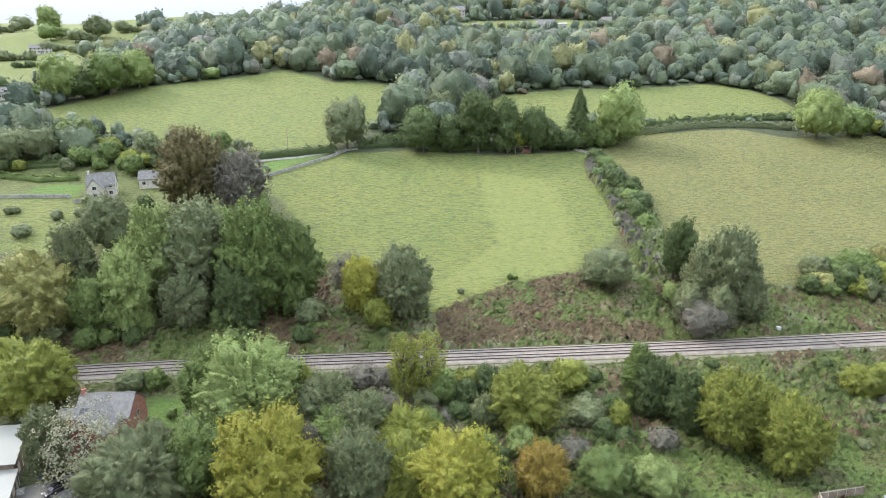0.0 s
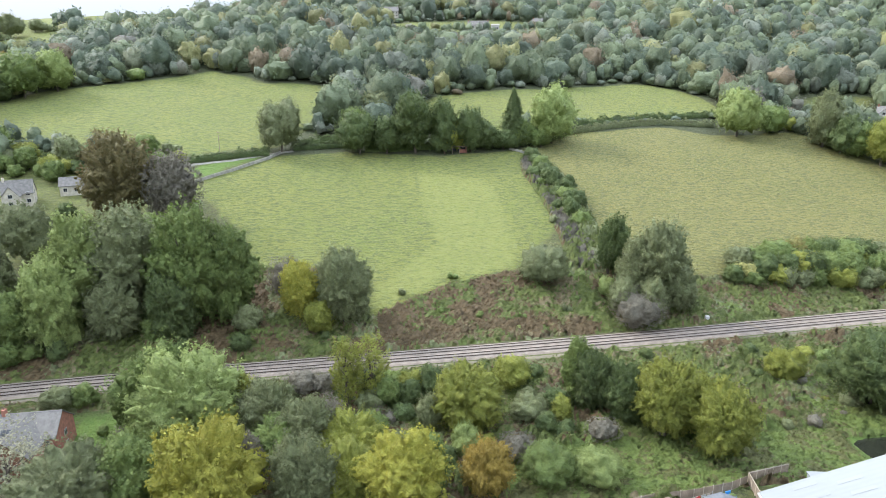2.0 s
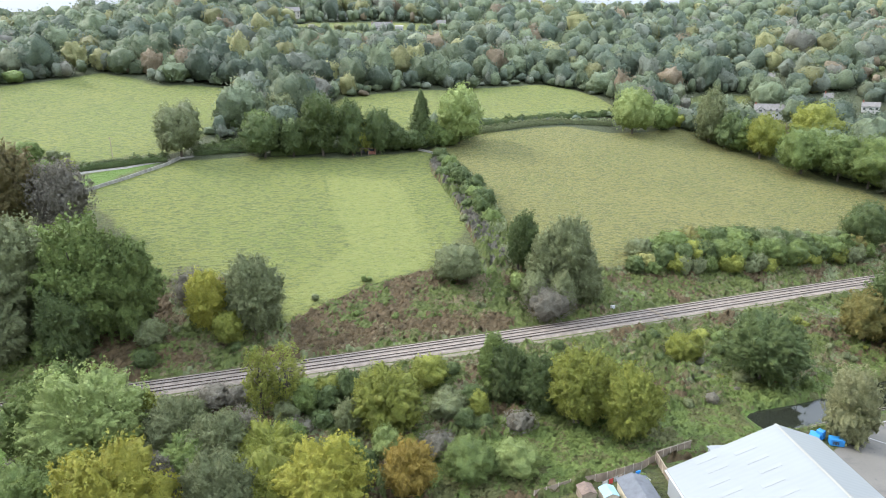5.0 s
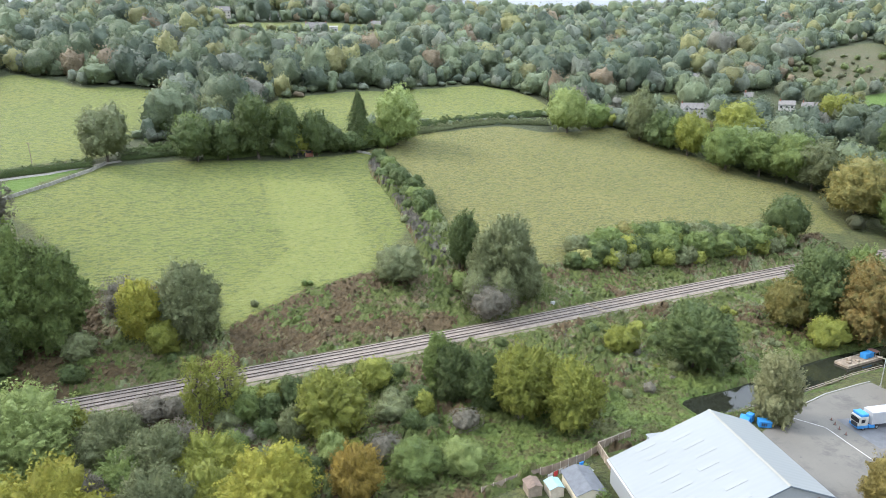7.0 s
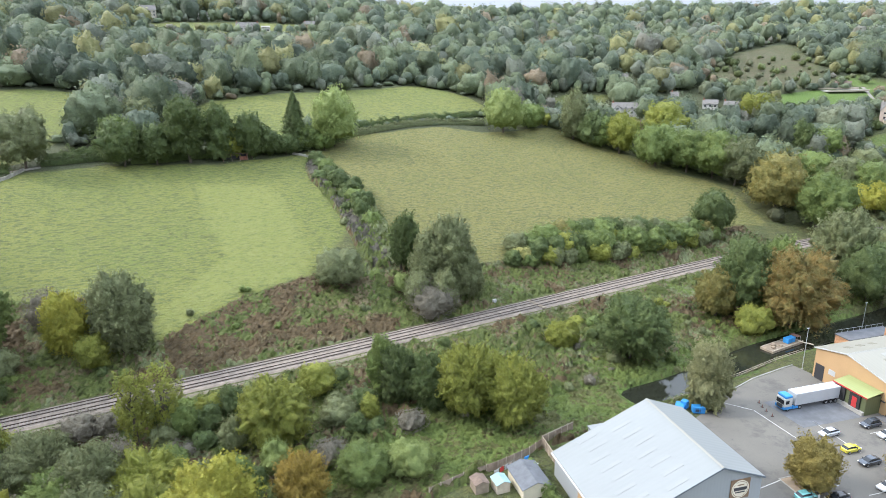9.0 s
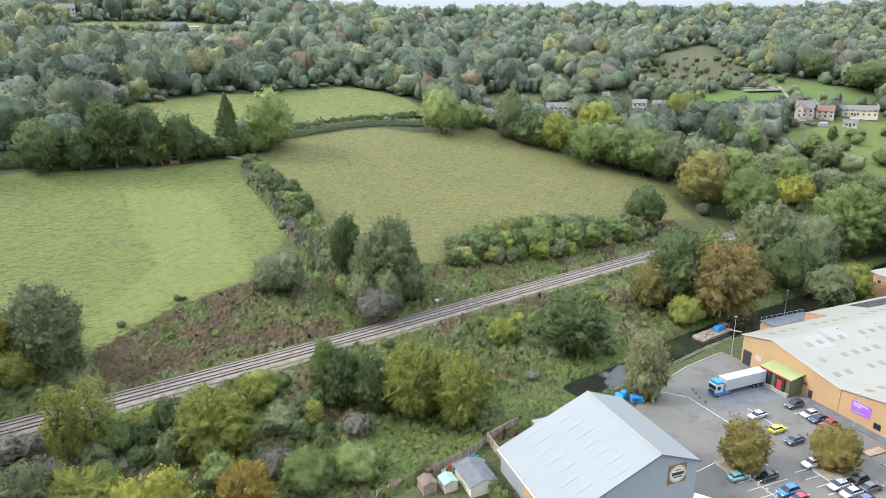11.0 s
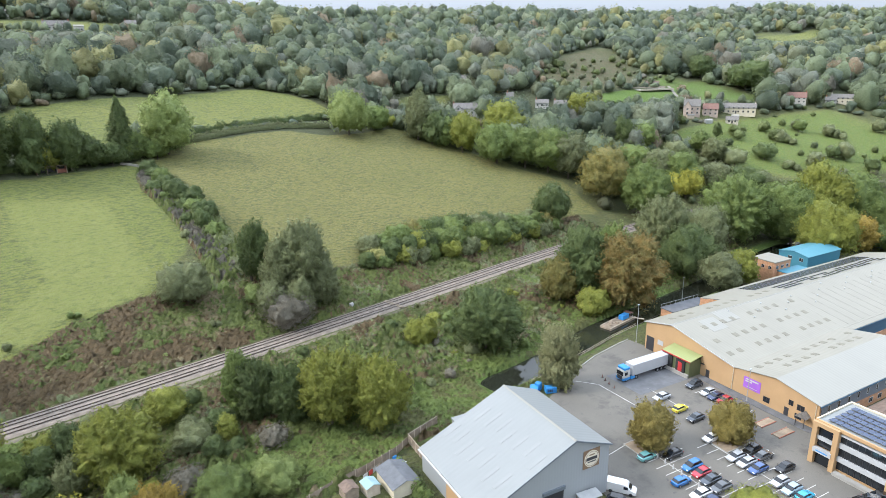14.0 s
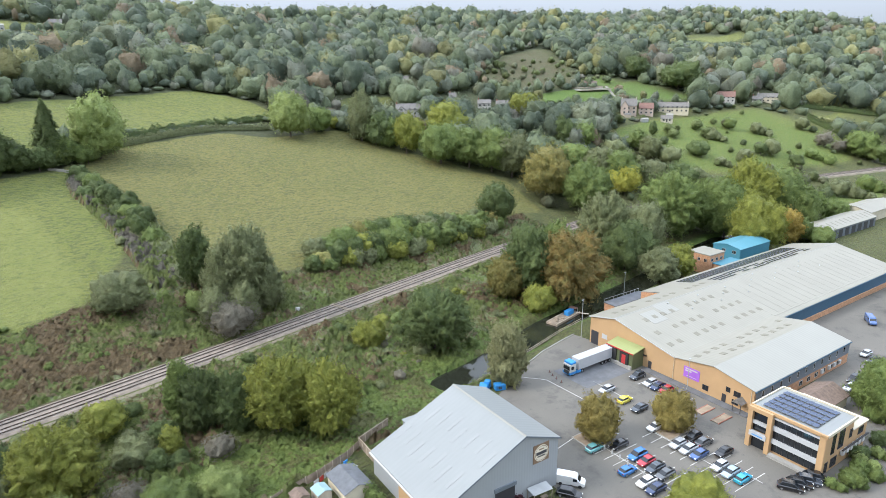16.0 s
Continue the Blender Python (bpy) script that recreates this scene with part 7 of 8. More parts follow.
house(-129.0, 239.5, 18, 9.5, 7.0, 5.0, 9.0, STONE, TILE_GREY, "pale stone cottage with steep stone-tiled roof", 2, 1, 0.6, "", (-1.5, 5.5, 4.6, 8.0))
house(-113.6, 250.2, 14, 11.0, 6.0, 3.6, 6.2, STONE, TILE_GREY, "low stone barn with grey tiled roof", 1, 0, 0.5)
EASTERN = "houses on the far slope"
house(275.5, 321, -36, 17, 8, 4.6, 7.8, RENDER_WHITE, TILE_GREY, "white rendered house with grey roof among trees", 2, 2, 0.5, EASTERN, (-5.5, 5, 4.2, 6.8))
house(262.0, 318, -36, 8, 6, 2.8, 5.0, BRICK, TILE_GREY, "small dark brick outbuilding with grey roof", 1, 0, 0.5, EASTERN)
house(425.0, 250, -58, 11, 9, 6.6, 11.0, RENDER_PINK, TILE_GREY, "pale pink rendered house with gables", 2, 2, 0.6, EASTERN, (-3, 5, 6.2, 10.0))
house(437.5, 243, -58, 10, 8, 5.2, 8.6, RENDER_PINK, TILE_RED, "pale pink rendered house with red tiled roof", 2, 1, 0.6, EASTERN)
house(460.2, 236, -62, 26, 8, 4.6, 7.6, RENDER_CREAM, TILE_GREY, "long cream terrace with slate roof", 2, 3, 0.6, EASTERN)
house(437, 226, -60, 8, 6, 3.0, 5.0, STONE, TILE_GREY, "small stone outbuilding on the slope", 1, 0, 0.5, EASTERN)
house(529.7, 226, -66, 16, 8, 5.2, 8.8, RENDER_WHITE, TILE_RED, "white house with red-brown tiled roof", 2, 2, 0.6, EASTERN)
house(574, 208, -70, 17, 8, 4.8, 7.6, RENDER_CREAM, TILE_GREY, "cream house with grey roof on the hillside", 2, 1, 0.6, EASTERN)
house(562, 212, -70, 8, 7, 3.6, 5.8, RENDER_WHITE, TILE_GREY, "white bungalow on the hillside", 1, 1, 0.6, EASTERN)
house(808, 193, -76, 17, 9, 6.0, 9.6, RENDER_CREAM, TILE_GREY, "cream farmhouse in the far woods", 2, 2, 0.6, EASTERN)
house(597, 690, -41, 12, 8, 6.0, 10.0, STONE, TILE_GREY, "stone house among trees on the hilltop", 2, 1, 0.6, EASTERN)
house(323, 329, -44, 5, 6, 3.2, 5.6, RENDER_WHITE, TILE_GREY, "white gabled cottage among trees", 1, 1, 0.6, EASTERN)
house(332, 307, -46, 9, 7, 3.4, 5.6, RENDER_WHITE, TILE_GREY, "white bungalow with grey roof", 1, 1, 0.6, EASTERN)
house(342, 299, -48, 9, 7, 3.4, 5.6, RENDER_WHITE, TILE_GREY, "white bungalow with grey roof", 1, 1, 0.6, EASTERN)
house(322.4, 380, -40, 6, 6, 3.4, 5.8, RENDER_WHITE, TILE_GREY, "white cottage on the wooded slope", 1, 1, 0.6, EASTERN)
VILLAGE_GROUP = "hilltop village houses"
house(90.3, 579, -9, 18, 8, 3.8, 7.2, RENDER_WHITE, TILE_GREY, "white gabled house on the hilltop", 1, 2, 0.6, VILLAGE_GROUP, (2, 5, 3.6, 6.4))
house(104.5, 575, -10, 7, 6, 4.4, 5.4, RENDER_WHITE, ROOF_WHITE, "white garage beside a hilltop house", 1, 0, 0.6, VILLAGE_GROUP)
house(65, 640, -6, 30, 9, 3.4, 5.6, RENDER_WHITE, TILE_GREY, "long low white building on the hilltop", 1, 2, 0.6, VILLAGE_GROUP)
house(17.4, 644, -2, 13, 9, 6.4, 10.0, STONE, TILE_GREY, "tall stone house among hilltop trees", 2, 2, 0.6, VILLAGE_GROUP)
house(148, 600, -14, 9, 7, 4.0, 6.5, RENDER_WHITE, TILE_GREY, "white house at the wood's edge", 1, 1, 0.6, VILLAGE_GROUP)
house(-240, 360, 32, 12, 8, 4.0, 6.5, STONE, TILE_GREY, "stone farmhouse with blue-grey roof", 2, 1, 0.6, "western houses")
house(-363, 608, 30, 18, 8, 5.4, 8.0, STONE, TILE_GREY, "stone farmhouse across the far fields", 2, 1, 0.6, "western houses")

shelter = thing("field_shelter", pose(34.4, 286.0, float(land(34.4, 286)) - 0.1, 0, 0, 2), "dark open-fronted timber field shelter with red-brown boards", "shed")
part("back", boxes((-5.1, 2.0, 0, 5.1, 2.2, 2.6)), FRAME_DARK, shelter)
for x in (-5.1, -1.7, 1.6, 4.9):
    part("post", boxes((x, -1.6, 0, x + 0.2, -1.4, 3.0)), TIMBER, shelter)
for x in (-5.1, 4.9):
    part("side", boxes((x, -1.5, 0, x + 0.15, 2.2, 2.7)), BRICK, shelter)
part("board", boxes((1.8, 0.2, 0, 4.9, 0.3, 1.6)), BRICK, shelter)
part("roof", extrude([(-2.0, 3.1), (2.5, 2.6), (2.5, 2.75), (-2.0, 3.25)], -5.4, 5.4, "x"), TILE_BROWN, shelter)


# ---- hedges, walls ----
def leaf_row(line, half, height, mat, name, label, category="hedge", density=150, size=0.3, ragged=0.25, step=1.3):
    """A hedge: leaf sprays over a long low mound that follows the ground."""
    pts = finer(line, step)
    cs, os_ = [], []
    for x, y in pts:
        z = float(land(x, y))
        k = density
        hh = height * (1 + ragged * rng.normal())
        ww = half * (1 + ragged * 0.6 * rng.normal())
        t = rng.uniform(0, math.pi, k)
        ang = rng.uniform(0, 2 * math.pi, k)
        d = np.stack([np.sin(t) * np.cos(ang), np.sin(t) * np.sin(ang), np.abs(np.cos(t))], 1)
        r = rng.uniform(0.82, 1.08, k)[:, None]
        cs.append(np.array([x, y, z]) + d * np.array([ww, ww, max(0.3, hh)]) * r)
        os_.append(d)
    c, o = np.concatenate(cs), np.concatenate(os_)
    o = o / np.linalg.norm(o, axis=1)[:, None]
    v, f_, n = leaf_cards(c, o, size, rng)
    # dense inside of the hedge: one arch after another
    px, py = np.array([q[0] for q in pts]), np.array([q[1] for q in pts])
    tx, ty = np.gradient(px), np.gradient(py)
    ln = np.hypot(tx, ty)
    arch = np.linspace(0, math.pi, 7)
    rough = rng.uniform(0.55, 0.88, (len(pts), 7))
    side, rise = np.cos(arch)[None] * half * rough, np.sin(arch)[None] ** 0.7 * height * rough
    cv = np.stack([px[:, None] + side * (-ty / ln)[:, None], py[:, None] + side * (tx / ln)[:, None], land(px, py)[:, None] + rise - 0.1], -1).reshape(-1, 3)
    cn = np.stack([np.cos(arch)[None] * (-ty / ln)[:, None], np.cos(arch)[None] * (tx / ln)[:, None], np.sin(arch)[None] * np.ones((len(pts), 1))], -1).reshape(-1, 3)
    i, j = np.meshgrid(np.arange(len(pts) - 1), np.arange(6), indexing="ij")
    q = (i * 7 + j).ravel()
    cf = np.concatenate([np.stack([q, q + 1, q + 7], 1), np.stack([q + 1, q + 8, q + 7], 1)]) + len(v)
    v, f_, n = np.concatenate([v, cv]), np.concatenate([f_, cf]), np.concatenate([n, cn])
    return tagged(new(name, link_mesh(name, v, f_, [mat], n)), label, category)


leaf_row([(-78, 275), (-66, 278.5), (-55.4, 282.5), (-48, 285)], 1.7, 3.0, LEAF["d"], "hedge", "trimmed dark hedge beside the lane")
leaf_row([(-38, 292), (-30, 293.5), (-22, 295), (-12, 296)], 1.7, 3.0, LEAF["d"], "hedge", "trimmed dark hedge between two fields")
leaf_row([(-36, 297.5), (-26, 302), (-14, 305)], 1.7, 3.0, LEAF["d"], "hedge", "dark upper hedge below the copse")
leaf_row([(90, 308.6), (104, 311.5), (115.6, 314.7), (131, 319.5), (146.7, 322.6), (160, 321), (172.7, 318)], 1.8, 2.8, LEAF["gr"], "hedge", "long grey-green hedge above the field")
leaf_row([(90, 316.5), (104, 319), (118.1, 322.0), (135, 328), (151.0, 333.0), (166, 334), (182, 334)], 2.0, 3.2, LEAF["d"], "hedge", "long dark hedge below the upper field")
leaf_row([(-6, 290), (6, 289.5), (20, 291), (32, 292), (44, 294), (56, 296), (68, 299), (80, 302), (90, 306)], 2.6, 4.2, LEAF["d"], "hedge", "tall dark overgrown hedge under the trees", density=90)
for x, y, h, w, k in ((66, 276, 3.6, 5.0, "d"), (66.6, 270, 3.0, 4.6, "d"), (68.2, 264, 3.8, 5.4, "g"), (69.2, 258, 3.4, 5.0, "d"), (70, 252, 3.8, 5.2, "d"), (70.4, 246, 4.2, 5.6, "d"),
                      (71, 240, 3.8, 5.6, "d"), (70.2, 233, 3.2, 5.0, "g"), (71.5, 227, 4.0, 5.4, "d"), (70.4, 221, 3.6, 4.8, "d"), (65.2, 257, 2.6, 4.2, "d"), (66.4, 236, 2.8, 4.4, "d"), (65.8, 246, 2.2, 4.0, "g"), (66.6, 225, 2.4, 4.2, "d"), (70.8, 214, 3.0, 4.6, "g")):
    tree(x + float(rng.normal(0, 0.9)), y, h * 1.75, w * 1.55, k, "thorn thicket between the fields", {"d": "dark thorn bush between two fields", "g": "green thorn bush between two fields"}[k], "bush")
for k, (x, y) in enumerate(finer([(63, 216), (66, 208), (69, 200), (70, 192)], 3.2)):
    q = ("gr", "bare", "g")[k % 3]
    tree(x + float(rng.normal(0, 1.2)), y, float(rng.uniform(1.4, 2.8)), float(rng.uniform(4.5, 7)), q, "thorn thicket between the fields", {"gr": "grey-green bramble mound at the field corner", "bare": "low grey twiggy bramble mound between two fields", "g": "green thorn bush between two fields"}[q], "bush")
# broad thicket along the railway, bush by bush
for line, lo, hi, tones in (([(108, 177), (120, 175), (134, 172.5), (150, 172), (165, 173.5), (180, 173), (198, 174.5)], 4.2, 6.2, ("g", "g", "d", "yg", "gr")), ([(114, 183), (128, 185), (142, 184), (158, 182), (174, 181), (194, 178)], 6.0, 8.6, ("d", "g", "d", "g", "gr", "g", "og")),
                            ([(118, 179), (134, 178), (150, 177), (166, 177), (182, 176.5)], 5.5, 8.0, ("g", "d", "yg", "d", "g", "d"))):
    for x, y in finer(line, 4.3):
        k = tones[int(rng.integers(0, len(tones)))]
        h = float(rng.uniform(lo, hi))
        tree(x + float(rng.normal(0, 0.8)), y + float(rng.normal(0, 0.8)), h * 1.1, h * float(rng.uniform(1.15, 1.6)), k, "thicket above the railway", {"g": "mid-green bush in a thicket above the railway", "d": "dark green bush in a thicket above the railway", "yg": "yellowing bush in a thicket above the railway", "gr": "grey-green bush in a thicket above the railway", "og": "orange-tinged bush in a thicket above the railway", "y": "golden bush in a thicket above the railway"}[k], "bush")
tree(111, 177.5, 5.6, 7.5, "olive", "thicket above the railway", "olive-gold bush above the railway", "bush")
leaf_row([(58.5, 88), (57, 80), (55, 70), (54, 64)], 1.5, 2.4, LEAF["g"], "hedge", "thick green garden hedge beside the shed", density=120)


def stone_wall(line, height, label):
    e = thing("stone_wall", pose(0, 0, 0), label, "wall")
    for (xa, ya), (xb, yb) in zip(finer(line, 3.0), finer(line, 3.0)[1:]):
        a = math.degrees(math.atan2(yb - ya, xb - xa))
        ln = math.hypot(xb - xa, yb - ya)
        za, zb = float(land(xa, ya)), float(land(xb, yb))
        bm = bmesh.new()
        q = [bm.verts.new(p) for p in ((0, -0.3, -0.3), (ln, -0.3, zb - za - 0.3), (ln, 0.3, zb - za - 0.3), (0, 0.3, -0.3), (0, -0.2, height), (ln, -0.2, zb - za + height), (ln, 0.2, zb - za + height), (0, 0.2, height))]
        for f_ in ((0, 3, 2, 1), (4, 5, 6, 7), (0, 1, 5, 4), (1, 2, 6, 5), (2, 3, 7, 6), (3, 0, 4, 7)):
            bm.faces.new([q[k] for k in f_])
        part("stone_course", bm, STONE_GREY, e, at=pose(xa, ya, za, 0, 0, a))
    return e


stone_wall([(-72, 255.5), (-59.6, 265.6), (-47.5, 279.2), (-43.1, 287.2)], 1.2, "grey drystone wall beside the lane")
stone_wall([(-168, 235.4), (-140.1, 236.5)], 1.2, "drystone wall below the cottage garden")
stone_wall([(-136.7, 231.8), (-131, 233.8)], 1.3, "short stone garden wall")
stone_wall([(60, 291), (64.5, 287.5), (67, 284)], 1.0, "tumbledown stone wall at the field corner")
lane = tagged(part("lane", ribbon(finer([(-112, 268), (-95, 270.5), (-78, 272.5), (-62, 277), (-46, 286.5), (-38, 290.5)], 3), 1.0, 0.05), GRAVEL, None), "narrow pale lane between hedges", "lane", kind="structure")

garden = thing("garden_fence", pose(0, 0, 0), "grey-brown boarded garden fence beside the green strip", "fence")
gl_ = finer([(38, 89.5), (45.5, 90.7), (53, 91.0), (60.8, 92.2), (64.6, 93.6)], 1.9)
for (xa, ya), (xb, yb) in zip(gl_, gl_[1:]):
    a = math.degrees(math.atan2(yb - ya, xb - xa))
    ln = math.hypot(xb - xa, yb - ya)
    part("panel", boxes((0, -0.03, 0, ln - 0.08, 0.03, 1.75)), TIMBER, garden, at=pose(xa, ya, 0, 0, 0, a))
    part("post", boxes((-0.06, -0.06, 0, 0.06, 0.06, 1.9)), TIMBER_PALE, garden, at=pose(xa, ya, 0, 0, 0, a))
cabin = thing("garden_cabin", pose(55.6, 84.6, 0, 0, 0, -8), "garden cabin with dark felt pitched roof", "shed")
part("wall", extrude([(-2.6, 0), (-2.6, 2.2), (0, 3.1), (2.6, 2.2), (2.6, 0)], -4, 3.2), RENDER_CREAM, cabin)
for s in (-1, 1):
    part("roof", slope_sheet(s * 2.9, 2.12, 0, 3.15, -4.2, 3.4, 0.1), FELT, cabin)
for k in range(2):
    shed2 = thing("garden_shed", pose(47.0 + 3.5 * k, 87.3 - 1.6 * k, 0, 0, 0, -5), "small garden shed with low pitched roof", "shed")
    part("wall", extrude([(-1.3, 0), (-1.3, 1.9), (0, 2.4), (1.3, 1.9), (1.3, 0)], -1.4, 1.4), TIMBER_PALE if k else TIMBER, shed2)
    for s in (-1, 1):
        part("roof", slope_sheet(s * 1.45, 1.85, 0, 2.44, -1.5, 1.5, 0.06), TILE_BROWN if not k else PALE_AQUA, shed2)
lines = thing("washing_line", pose(53.2, 89.0, 0, 0, 0, 15), "washing line with white and red laundry", "laundry")
for x in (-2.6, 2.6):
    part("post", boxes((x - 0.04, -0.04, 0, x + 0.04, 0.04, 2.1)), STEEL_GREY, lines)
part("cord", boxes((-2.6, -0.01, 1.98, 2.6, 0.01, 2.0)), FRAME_WHITE, lines)
for x, w, m in ((-2.0, 1.2, FRAME_WHITE), (-0.6, 1.0, RED_PAINT), (0.6, 0.9, WHITE_PANEL), (1.7, 0.7, RENDER_PINK)):
    part("cloth", boxes((x - w / 2, -0.02, 0.9, x + w / 2, 0.02, 1.97)), m, lines)
pool = thing("garden_toys", pose(59.4, 89.9, 0, 0, 0, 10), "blue plastic garden furniture heap", "furniture")
part("seat", soften(boxes((-0.9, -0.4, 0, 0.9, 0.6, 0.7)), 0.08), BLUE_PAINT, pool)
part("back", soften(boxes((-0.9, 0.4, 0.7, 0.2, 0.6, 1.4)), 0.05), BLUE_PAINT, pool)
part("table", soften(boxes((-1.4, -2.0, 0.65, 0.6, -0.9, 0.75)), 0.03), FRAME_WHITE, pool)
for y in (14.5, 17.5):
    drum = thing("drum", pose(126.5 + (y - 14) * 0.6, 41.2 - (y - 14) * 0.55, 0.04), "blue plastic drum by the office", "drum", "blue drums")
    part("shell", tube(bmesh.new(), (0, 0, 0), (0, 0, 0.95), 0.32, 14), BLUE_PAINT, drum)
    part("lid", tube(bmesh.new(), (0, 0, 0.95), (0, 0, 1.0), 0.34, 14), BLUE_PAINT, drum)


leaf_row([(-186, 258), (-172, 254), (-160, 251), (-146, 253)], 1.5, 2.4, LEAF["g"], "hedge", "green hedge above the cottage garden")
leaf_row([(-186, 265), (-168, 265.5), (-150, 270)], 1.8, 3.0, LEAF["d"], "hedge", "dark hedge behind the cottage")
leaf_row([(-157, 291), (-134, 280), (-118, 276), (-96, 274)], 1.8, 3.2, LEAF["d"], "hedge", "dark hedge beside the upper field")
leaf_row([(372, 229), (350, 231), (330, 232)], 2.0, 4.0, LEAF["g"], "hedge", "tall green hedge on the far slope")
leaf_row([(553, 169), (541, 141), (506, 119)], 2.4, 4.5, LEAF["d"], "hedge", "dark overgrown hedge on the far slope")
leaf_row([(584, 193), (608, 165), (640, 125)], 2.4, 4.5, LEAF["d"], "hedge", "dark overgrown hedge on the far slope")
leaf_row([(376, 287), (404, 272), (446, 271)], 1.6, 3.0, LEAF["d"], "hedge", "dark hedge round the recreation ground")
path = tagged(part("footpath", ribbon(finer([(473.5, 301), (454, 281.6), (441.7, 263.6)], 3), 1.2, 0.1), GRAVEL, None), "sandy footpath down the green slope", "path", kind="structure")
court = thing("court_fence", pose(447, 297, float(land(447, 297)), 0, 0, -16), "dark green fence round a pale sports court", "fence")
part("court", boxes((-16, -5, 0.0, 16, 5, 0.9)), CONCRETE, court, "pale court surface")
for q in ((-16, 5, 0, 16, 5.1, 2.4), (-16, -5.1, 0, 16, -5, 1.2)):
    part("mesh_panel", boxes(q), TIMBER_PALE, court)
pav = thing("pavilion", pose(459.7, 306.7, float(land(459.7, 306.7)) - 0.3, 0, 0, -55), "small dark pavilion above the sports court", "shed")
part("wall", boxes((-5, -2, 0, 5, 2, 2.8)), TIMBER, pav)
part("roof", extrude([(-2.4, 2.7), (0, 4.0), (2.4, 2.7)], -5.3, 5.3, "x"), TILE_BROWN, pav)
for x, y, k in ((399.3, 246.4, 0), (415.9, 245.2, 1), (419.3, 233.6, 2), (448.9, 230.1, 0), (408.2, 264.1, 1), (372.8, 265.9, 2)):
    a_ = thing("allotment_shed", pose(x, y, float(land(x, y)) - 0.2, 0, 0, -58 + 12 * k), "small pale shed among gardens on the slope", "shed", "garden sheds on the slope")
    part("wall", extrude([(-1.6, 0), (-1.6, 2.2), (0, 3.0), (1.6, 2.2), (1.6, 0)], -2.4, 2.4, "x"), (RENDER_WHITE, TIMBER_PALE, STEEL_GREY)[k], a_)
    for s_ in (-1, 1):
        part("roof", slope_sheet(s_ * 1.8, 2.1, 0, 3.05, -2.6, 2.6, 0.08, "x"), (ROOF_WHITE, TILE_GREY, ROOF_NEW)[k], a_)
pole_ = thing("telegraph_pole", pose(-69.2, 288.5, float(land(-69.2, 288.5))), "slim timber telegraph pole in the field", "pole")
part("shaft", tube(bmesh.new(), (0, 0, -0.3), (0, 0, 8.5), 0.16, 8, 0.11), TIMBER, pole_)
part("crossarm", boxes((-0.8, -0.06, 7.8, 0.8, 0.06, 7.95)), TIMBER, pole_)


# ---- undergrowth: brambles, bracken and long grass ----
def clump_forms(count, seeds, size=0.1):
    out = []
    for s in seeds:
        rs = np.random.default_rng(s)
        d = rs.normal(0, 1, (count, 3))
        d[:, 2] = np.abs(d[:, 2])
        d /= np.linalg.norm(d, axis=1)[:, None]
        out.append((d * rs.uniform(0.55, 1.1, count)[:, None] * np.array([0.5, 0.5, 1.0]), d, size, rs, None))
    return out


def drift(x, y, span, seed):
    """Smooth chance field from 0 to 1 with patches about 'span' wide."""
    grid = np.random.default_rng(seed).uniform(0, 1, (512, 512))
    u, v = (x * 0.92 + y * 0.39) / span + 200, (y * 0.92 - x * 0.39) / span + 200
    i, j = np.floor(u).astype(int), np.floor(v).astype(int)
    fu, fv = u - i, v - j
    fu, fv = fu * fu * (3 - 2 * fu), fv * fv * (3 - 2 * fv)
    i, j = i % 511, j % 511
    return (grid[i, j] * (1 - fu) + grid[i + 1, j] * fu) * (1 - fv) + (grid[i, j + 1] * (1 - fu) + grid[i + 1, j + 1] * fu) * fv


YARD = [(60, 93), (101, 93), (117, 97), (160, 102), (215, 106), (330, 100), (330, -20), (40, -20), (36, 88)]
STEP = 0.62
UX, UY = np.meshgrid(np.arange(-130, 250, STEP), np.arange(84, 282, STEP), indexing="ij")
UX, UY = UX + rng.uniform(-0.2, 0.2, UX.shape), UY + rng.uniform(-0.2, 0.2, UX.shape)
UD = UY - rail_y(UX)
grown = ((UD < -6.6) | (UD > 5.2)) & (UD < 46) & ~inside(YARD, UX, UY)
thorny = inside(THORNS, UX, UY)
for p in (FIELD_HOME, FIELD_EAST, LAWN_HOUSE, GARDEN_HOUSE):
    grown &= ~inside(p, UX, UY)
grown &= ~((np.abs(UY - canal_y(UX)) < 4.2) & (UX > 92)) & ~((UX < -60) & (UY < 126)) & ~((UX > 220) & (UY > 160))
grown |= thorny
cover = blur(grown.astype(float), 3)
strip_ = (np.abs(UY - canal_y(UX) - 1.5) < 8.5 + 3 * (drift(UX, UY, 4, 3) - 0.5)) & (UX > 20)
rusty = inside(BANK, UX, UY) | inside(BRACKEN_W, UX, UY)
puff = np.abs(2 * drift(UX, UY, 3.6, 1) - 1) * 1.3 + np.abs(2 * drift(UX, UY, 1.7, 2) - 1) * 1.1 + 0.65 * rng.uniform(0, 1, UX.shape)
tall_ = np.where(thorny, 1.7, np.where(strip_, 0.40, np.where(rusty, 0.85, 0.5 + 1.0 * drift(UX, UY, 13, 4))))
UZ = land(UX, UY) - 0.25 + ramp(cover, 0.1, 0.9) * (0.2 + puff * tall_)
